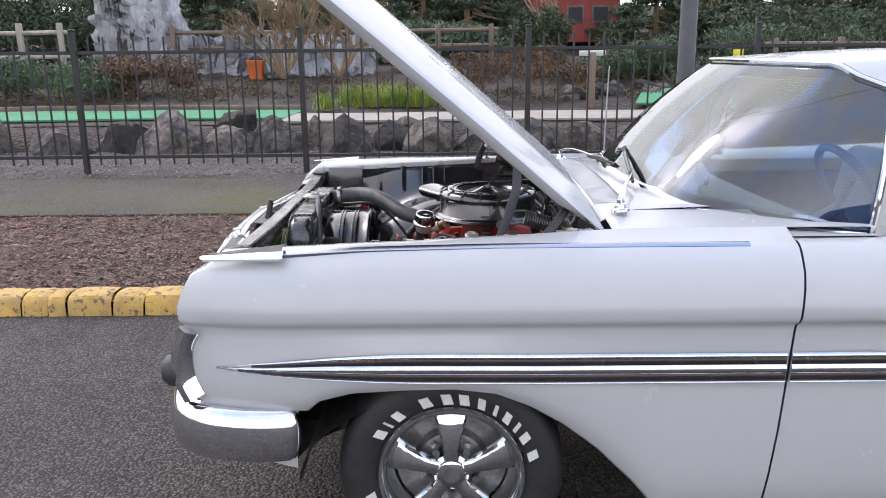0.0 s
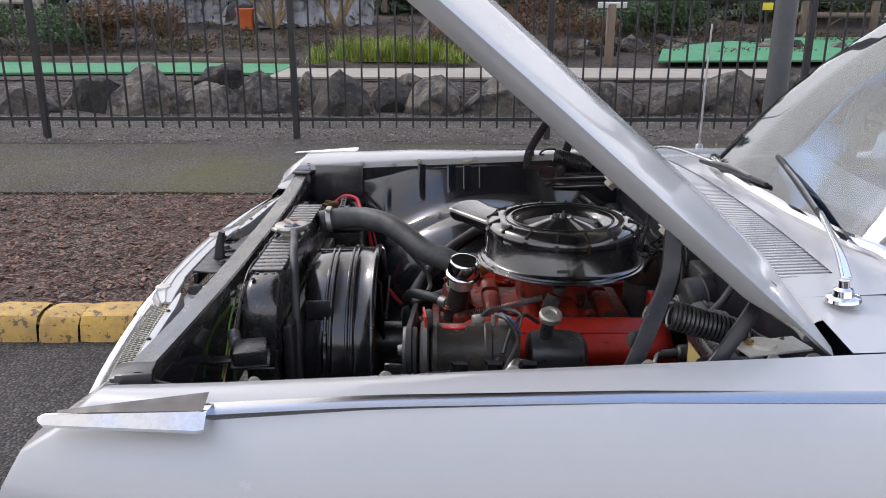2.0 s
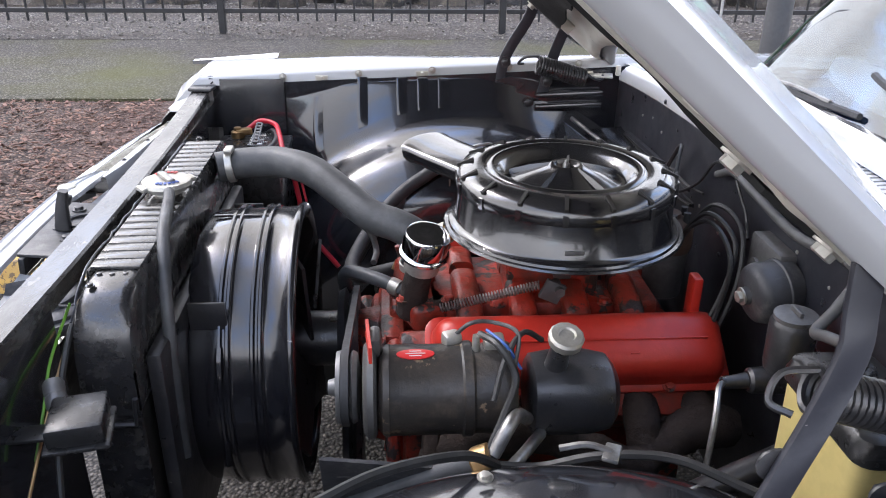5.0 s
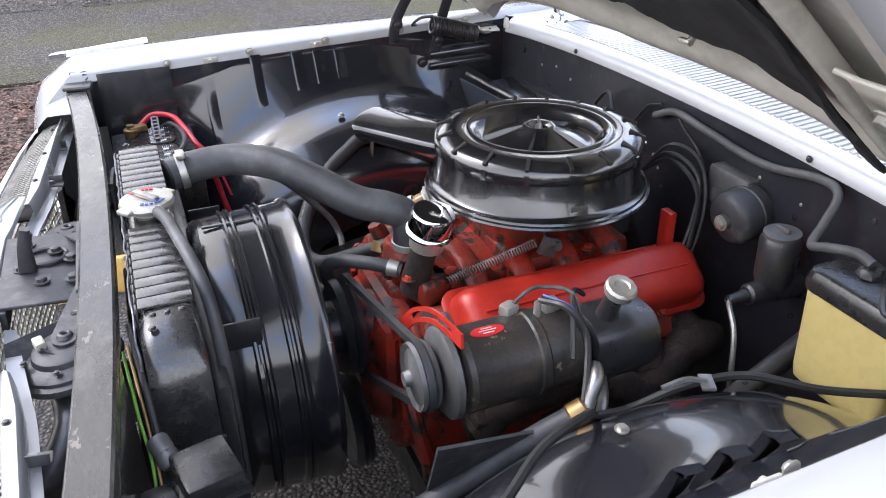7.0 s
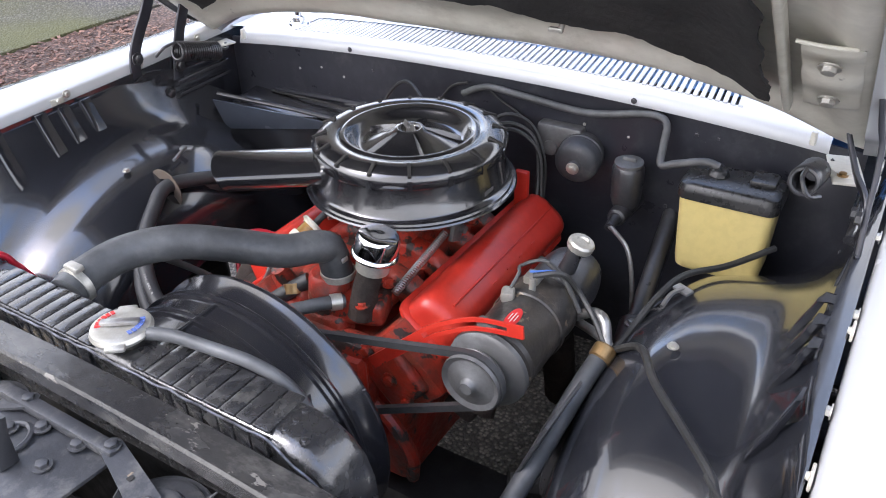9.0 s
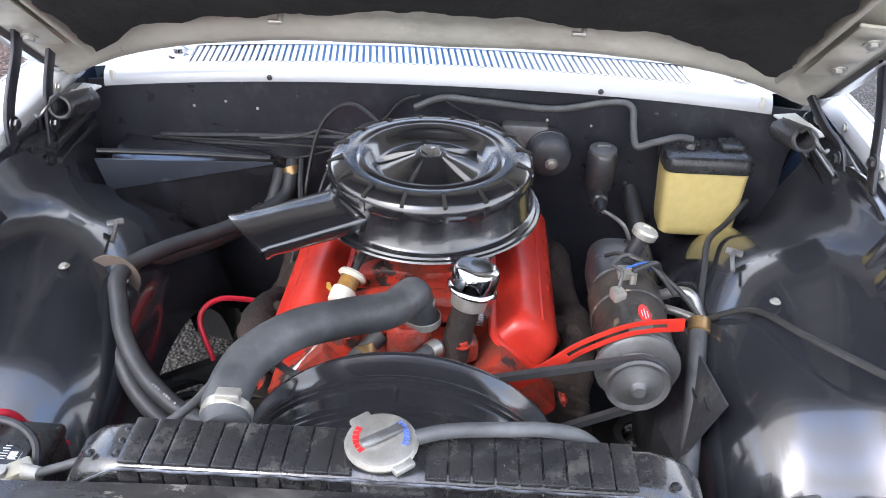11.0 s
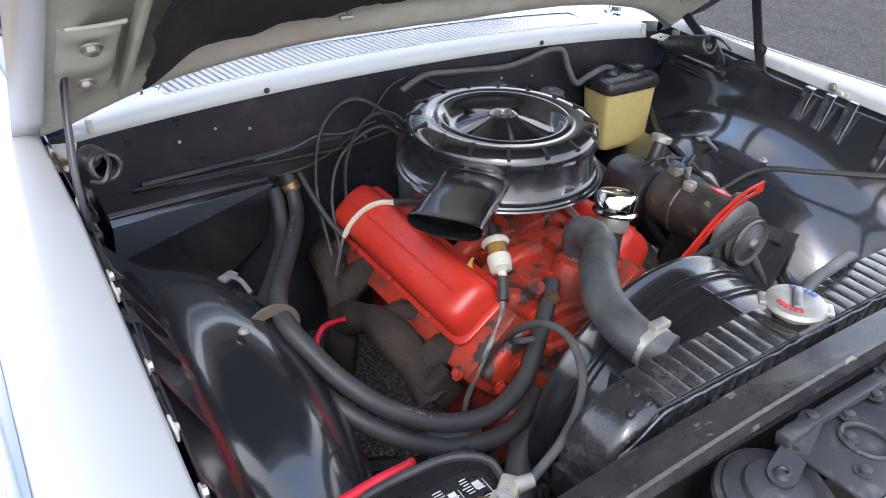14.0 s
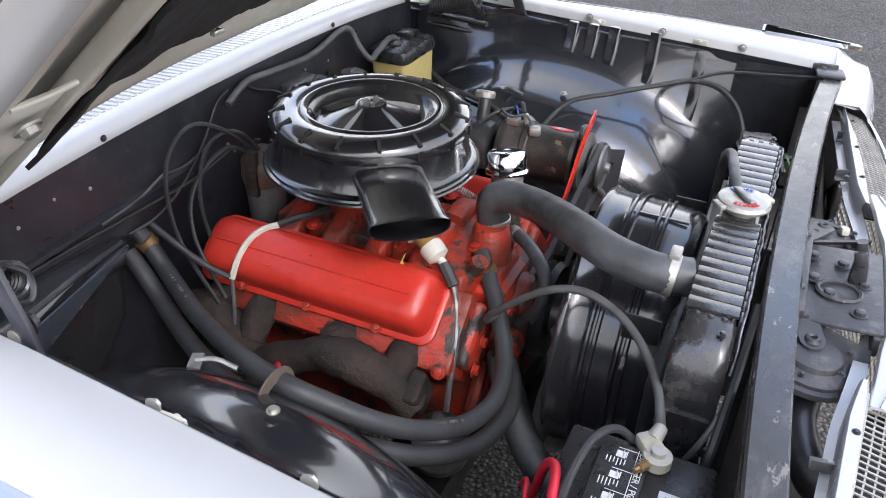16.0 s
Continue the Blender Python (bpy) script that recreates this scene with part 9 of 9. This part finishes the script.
# tuft of fresh grass
g = np.random.default_rng(12)
N = 5200
clump = g.integers(0, 34, N)
cx, cy, ch = g.normal(-0.75, 0.62, 34), g.normal(13.15, 0.40, 34), g.uniform(0.4, 1.0, 34)
bx, by = cx[clump] + g.normal(0, 0.10, N), cy[clump] + g.normal(0, 0.10, N)
hgt, ang, ln = g.uniform(0.10, 0.52, N) * ch[clump], g.uniform(0, 6.28, N), g.uniform(0.05, 0.30, N)
wv = np.stack([np.cos(ang + 1.57), np.sin(ang + 1.57), np.zeros(N)], 1) * 0.009
b0 = np.stack([bx, by, np.full(N, 0.52)], 1)
mid = b0 + np.stack([np.cos(ang) * ln * 0.4, np.sin(ang) * ln * 0.4, hgt * 0.65], 1)
tp = b0 + np.stack([np.cos(ang) * ln, np.sin(ang) * ln, hgt], 1)
V = np.stack([b0 - wv, b0 + wv, mid + wv * 0.7, mid - wv * 0.7, tp], 1).reshape(-1, 3)
base_i = np.arange(N) * 5
faces = [[i, i + 1, i + 2, i + 3] for i in base_i] + [[i + 3, i + 2, i + 4] for i in base_i]
me = bpy.data.meshes.new("grass_tuft")
me.from_pydata(V.tolist(), [], faces)
me.materials.append(GRASSM)
tagged(new("grass_tuft", me), "clump of bright green grass blades", "grass", kind="stuff")


def bare_tree(x, y, z, h, seed, mat, label, spread=1.0, depth=4):
    th = thing("bare_tree", (x, y, z), label, "tree")
    rg = random.Random(seed)
    bm = bmesh.new()
    tw = bmesh.new()

    def grow(p, d, ln, r, k):
        q = p + d * ln
        m = p.lerp(q, 0.5) + Vector((rg.uniform(-1, 1), rg.uniform(-1, 1), rg.uniform(-0.5, 0.5))) * ln * 0.07
        tube(bm if k >= depth - 1 else tw, [p, m, q], (r, r * 0.62), 6 if k > 1 else 4, 3)
        if k == 0:
            return
        for _ in range(rg.choice((3, 3, 4)) if k > 1 else 4):
            nd = (d + Vector((rg.uniform(-1, 1), rg.uniform(-1, 1), rg.uniform(-0.25, 0.7))) * 0.75 * spread).normalized()
            grow(p.lerp(q, rg.uniform(0.55, 1.0)), nd, ln * rg.uniform(0.55, 0.82), r * 0.55, k - 1)

    for _ in range(5 if depth > 3 else 3):
        grow(Vector((x, y, z)), Vector((rg.uniform(-0.8, 0.8), rg.uniform(-0.3, 0.3), 1)).normalized(), h * 0.34, 0.055, depth)
    part("limb", bm, TWIG, th)
    part("crown", tw, mat, th)
    return th


bare_tree(-3.9, 16.2, 1.0, 2.6, 5, TWIG, "small bare tan-twigged tree")
bare_tree(-2.6, 16.6, 1.0, 2.4, 8, TWIG, "small bare tan-twigged tree", 1.1)
bare_tree(3.2, 22, 1.6, 4.0, 11, surf("pale_birch_bark", (0.5, 0.48, 0.44), (0.36, 0.34, 0.30), (0.6, 0.8)), "slim pale birch tree, leafless", 0.5, 3)


def evergreen(x, y, z, h, w, seed, count=7000):
    th = thing("evergreen_tree", (x, y, z), "dark dense evergreen tree at the garden's far edge", "tree", "evergreens behind the garden")
    rg = random.Random(seed)
    bm = bmesh.new()
    tube(bm, [(x, y, z - 0.2), (x + rg.uniform(-0.2, 0.2), y, z + h * 0.5), (x, y, z + h * 0.97)], (0.16, 0.02), 8, 4)
    blobs = []
    for i in range(46):
        f = (i + rg.random()) / 46
        a = rg.uniform(0, 6.28)
        rr = w * (1 - f) ** 0.8 * rg.uniform(0.4, 1.0)
        c = (x + rr * math.cos(a), y + rr * math.sin(a), z + h * (0.06 + 0.9 * f) - rr * 0.15)
        blobs.append((*c, w * 0.26 * (1.1 - f * 0.7), w * 0.26 * (1.1 - f * 0.7), h * 0.045))
        tube(bm, [(x, y, c[2] + rr * 0.2), (x + 0.6 * (c[0] - x), y + 0.6 * (c[1] - y), c[2] + 0.1), c[:3]], (0.035, 0.010), 4, 2)
    part("trunk", bm, TWIG, th)
    hang(leaves("crown", blobs, count, 0.16, LEAFD, seed, squash=0.4), th)


for k, (x, y, h, w) in enumerate(((-17, 26, 7, 2.6), (-13.5, 25, 8, 2.8), (-10.5, 24, 7, 2.6), (-1.0, 27, 7, 2.6), (1.8, 28, 8, 2.8), (7.2, 25, 7, 2.6), (9.6, 26, 8, 2.8), (12.5, 24, 7, 2.8), (15.5, 25, 8, 3), (18.5, 24, 8, 3), (5.2, 31, 9, 3.2), (-6, 31, 9, 3.4), (22, 26, 8, 3), (-21, 28, 8, 3), (-3.5, 33, 9, 3.6), (-9, 32, 9, 3.6), (3.4, 34, 9, 3.8), (11, 32, 9, 3.6), (14.5, 33, 9, 3.6), (0.5, 35, 9, 3.8), (-7.6, 23.5, 6, 2.4), (-4.6, 25, 7, 2.6), (-2.4, 23.5, 6, 2.3), (0.9, 25.5, 7, 2.5), (-9.8, 27, 8, 2.8), (8.4, 22, 6, 2.3))):
    evergreen(x, y, hill(x, min(y, 60)) - 0.2, h * 0.46, w * 1.15, 20 + k)
shrub(-12.8, 20, 1.6, 3.5, 2.4, 9000, 0.09, LEAFD, 31, "tall dark laurel hedge", "hedge")
shrub(10.5, 20, 1.2, 3.2, 1.5, 9000, 0.08, LEAFD, 32, "tall dark laurel hedge", "hedge")
shrub(14.5, 19, 1.5, 3.2, 1.6, 9000, 0.08, LEAFD, 33, "tall dark laurel hedge", "hedge")
shrub(-0.3, 22, 1.3, 2.6, 1.2, 8000, 0.08, LEAFM, 34, "loose green hedge on the garden slope", "hedge")

# far wood behind the garden, and low brush on the slope
rg = random.Random(77)
woods = leaves("far_wood", [(rg.uniform(-42, 42), rg.uniform(37, 44), rg.uniform(1.2, 2.8), 3.0, 2.0, 1.3) for _ in range(150)], 42000, 0.42, LEAFD, 71, squash=0.6)
tagged(woods, "dense dark evergreen wood beyond the garden", "trees", kind="stuff")
patches = []
for _ in range(150):
    bx, by = rg.uniform(-11, 9), rg.uniform(13.2, 19.5)
    patches.append((bx, by, hill(bx, by) + 0.06, rg.uniform(0.2, 0.6), rg.uniform(0.2, 0.5), rg.uniform(0.06, 0.20)))
brush = leaves("ground_cover", patches, 26000, 0.038, island_tint(surf("withered_ground_cover", (0.075, 0.070, 0.030), (0.095, 0.055, 0.032), (0.6, 0.85), scale=0.8), 0.7), 72)
tagged(brush, "withered ivy and brushwood over the garden slope", "ground cover", kind="stuff")

# sprayed rockwork cliff
rock = thing("artificial_cliff", (-6, 18.5, 0.9), "grey artificial rockwork cliff", "rockwork")


def cliff(u, v):
    x = -9.45 + 7.4 * u
    z = 0.9 + (3.2 - 2.2 * min(1.0, max(0, u - 0.20) * 9)) * v
    dz = noise.noise(Vector((x * 1.1, z * 0.4, 1))) * 0.4 + (0.25 - abs(noise.noise(Vector((x * 2.4, z * 0.6, 5))))) ** 2 * 3.0 - 0.5 * max(0.0, 0.06 - abs(noise.noise(Vector((x * 1.7, z * 0.8, 8))))) * 8 * 0.25 + noise.noise(Vector((x * 6, z * 5, 2))) * 0.07
    return Vector((x, 18.6 + dz + 0.7 * v + 0.4 * math.sin(u * 6), z))


bm = bmesh.new()
sheet(bm, cliff, 220, 90, 0.25)
part("face", bm, FAUXM, rock, angle=20)


def log_fence(x0, x1, y, z, n, h, label, mat=WOODM):
    th = thing("timber_fence", ((x0 + x1) / 2, y, z), label, "fence")
    for i in range(n + 1):
        bm = bmesh.new()
        x = x0 + (x1 - x0) * i / n
        box(bm, (x, y, z + h / 2), (0.13, 0.13, h), (0, 0, 5 * (i % 3)), bev=0.02)
        part("post", bm, mat, th)
    for f in (0.45, 0.85):
        bm = bmesh.new()
        tube(bm, [(x0 - 0.2, y + 0.05, z + h * f), ((x0 + x1) / 2, y + 0.05, z + h * f - 0.02), (x1 + 0.2, y + 0.05, z + h * f)], 0.055, 7, 6)
        part("rail", bm, mat, th)


log_fence(-13.5, -9.5, 17.0, 0.90, 4, 1.45, "rustic bleached grey log rail fence", GREYWOOD)
log_fence(-7.4, 1.2, 19.0, 1.30, 6, 1.0, "rustic reddish log rail fence")
log_fence(7.5, 16.5, 15.6, 0.9, 6, 0.9, "low dark timber rail fence")

# cabin far in the garden
cab = thing("cabin", (4.4, 27, 1.9), "small red wooden cabin with a dark roof", "cabin")
bm = bmesh.new()
box(bm, (4.6, 27.5, 2.75), (3.2, 2.4, 1.7))
part("wall", bm, CABINM, cab)
bm = bmesh.new()
loft(bm, [[(2.6, 26.0, 3.62), (6.6, 26.0, 3.62), (6.2, 27.5, 4.2), (3.0, 27.5, 4.2)], [(2.6, 26.0, 3.70), (6.6, 26.0, 3.70), (6.2, 27.5, 4.3), (3.0, 27.5, 4.3)]])
part("roof", bm, ROOFM, cab)
for x in (3.7, 4.6, 5.5):
    bm = bmesh.new()
    box(bm, (x, 26.27, 2.85), (0.62, 0.06, 0.6), bev=0.01)
    w = part("window", bm, WOODM, cab)
    bm = bmesh.new()
    box(bm, (x, 26.235, 2.85), (0.5, 0.02, 0.48))
    part("pane", bm, DARKIN, w)

# orange cone-box, hole sign, yellow plate
ob = thing("litter_bin", (-4.93, 17.9, 0.95), "orange plastic bin with a dark lid beside the tree", "bin")
bm = bmesh.new()
loft(bm, [[(-4.93 + a, 17.9 + b, z) for a, b in rrect(w, w, 0.05, 3)] for z, w in ((0.93, 0.36), (1.34, 0.42), (1.37, 0.45), (1.40, 0.45), (1.41, 0.40))])
part("bin_body", bm, ORANGE, ob)
bm = bmesh.new()
loft(bm, [[(-4.93 + a, 17.9 + b, z) for a, b in rrect(w, w * 0.8, 0.05, 3)] for z, w in ((1.41, 0.34), (1.46, 0.32), (1.52, 0.16))])
part("lid", bm, DARKIN, ob, "dark lid")
sg = thing("hole_sign", (2.75, 12.4, 0.5), "small white sign board on a timber post", "sign")
bm = bmesh.new()
box(bm, (2.75, 12.4, 1.0), (0.14, 0.14, 1.05), bev=0.015)
part("post", bm, WOODM, sg)
bm = bmesh.new()
box(bm, (2.75, 12.36, 1.50), (0.50, 0.04, 0.10), (20, 0, 0), bev=0.01)
part("board", bm, WLABEL, sg)
ys = thing("warning_sign", (6.3, 14.6, 0.9), "small yellow plate on a short post", "sign")
bm = bmesh.new()
cyl(bm, (6.3, 14.6, 0.6), (6.3, 14.6, 1.45), 0.025, 0.025, 8)
part("post", bm, FENCEM, ys)
bm = bmesh.new()
box(bm, (6.3, 14.57, 1.48), (0.22, 0.02, 0.14), bev=0.004)
part("plate", bm, YELSIGN, ys)

# slats of the cowl's air intake
slat_bm = bmesh.new()
sheet(slat_bm, lambda u, v: Vector((0.446 + 0.102 * u, -0.0043 + 0.0086 * v + 0.012 * u, 0.0)), 4, 1, 0.006)
finish(slat_bm)
slat_me = bpy.data.meshes.new("slat")
slat_bm.to_mesh(slat_me)
slat_bm.free()
slat_me.materials.append(WHITE)
for i in range(76):
    y = -COWL_Y + 2 * COWL_Y * i / 75
    ob = new("slat", slat_me)
    ob.matrix_basis = pose(0, YC + y - 0.006, cowl_z(y) + 0.0335)
    hang(ob, cowl)
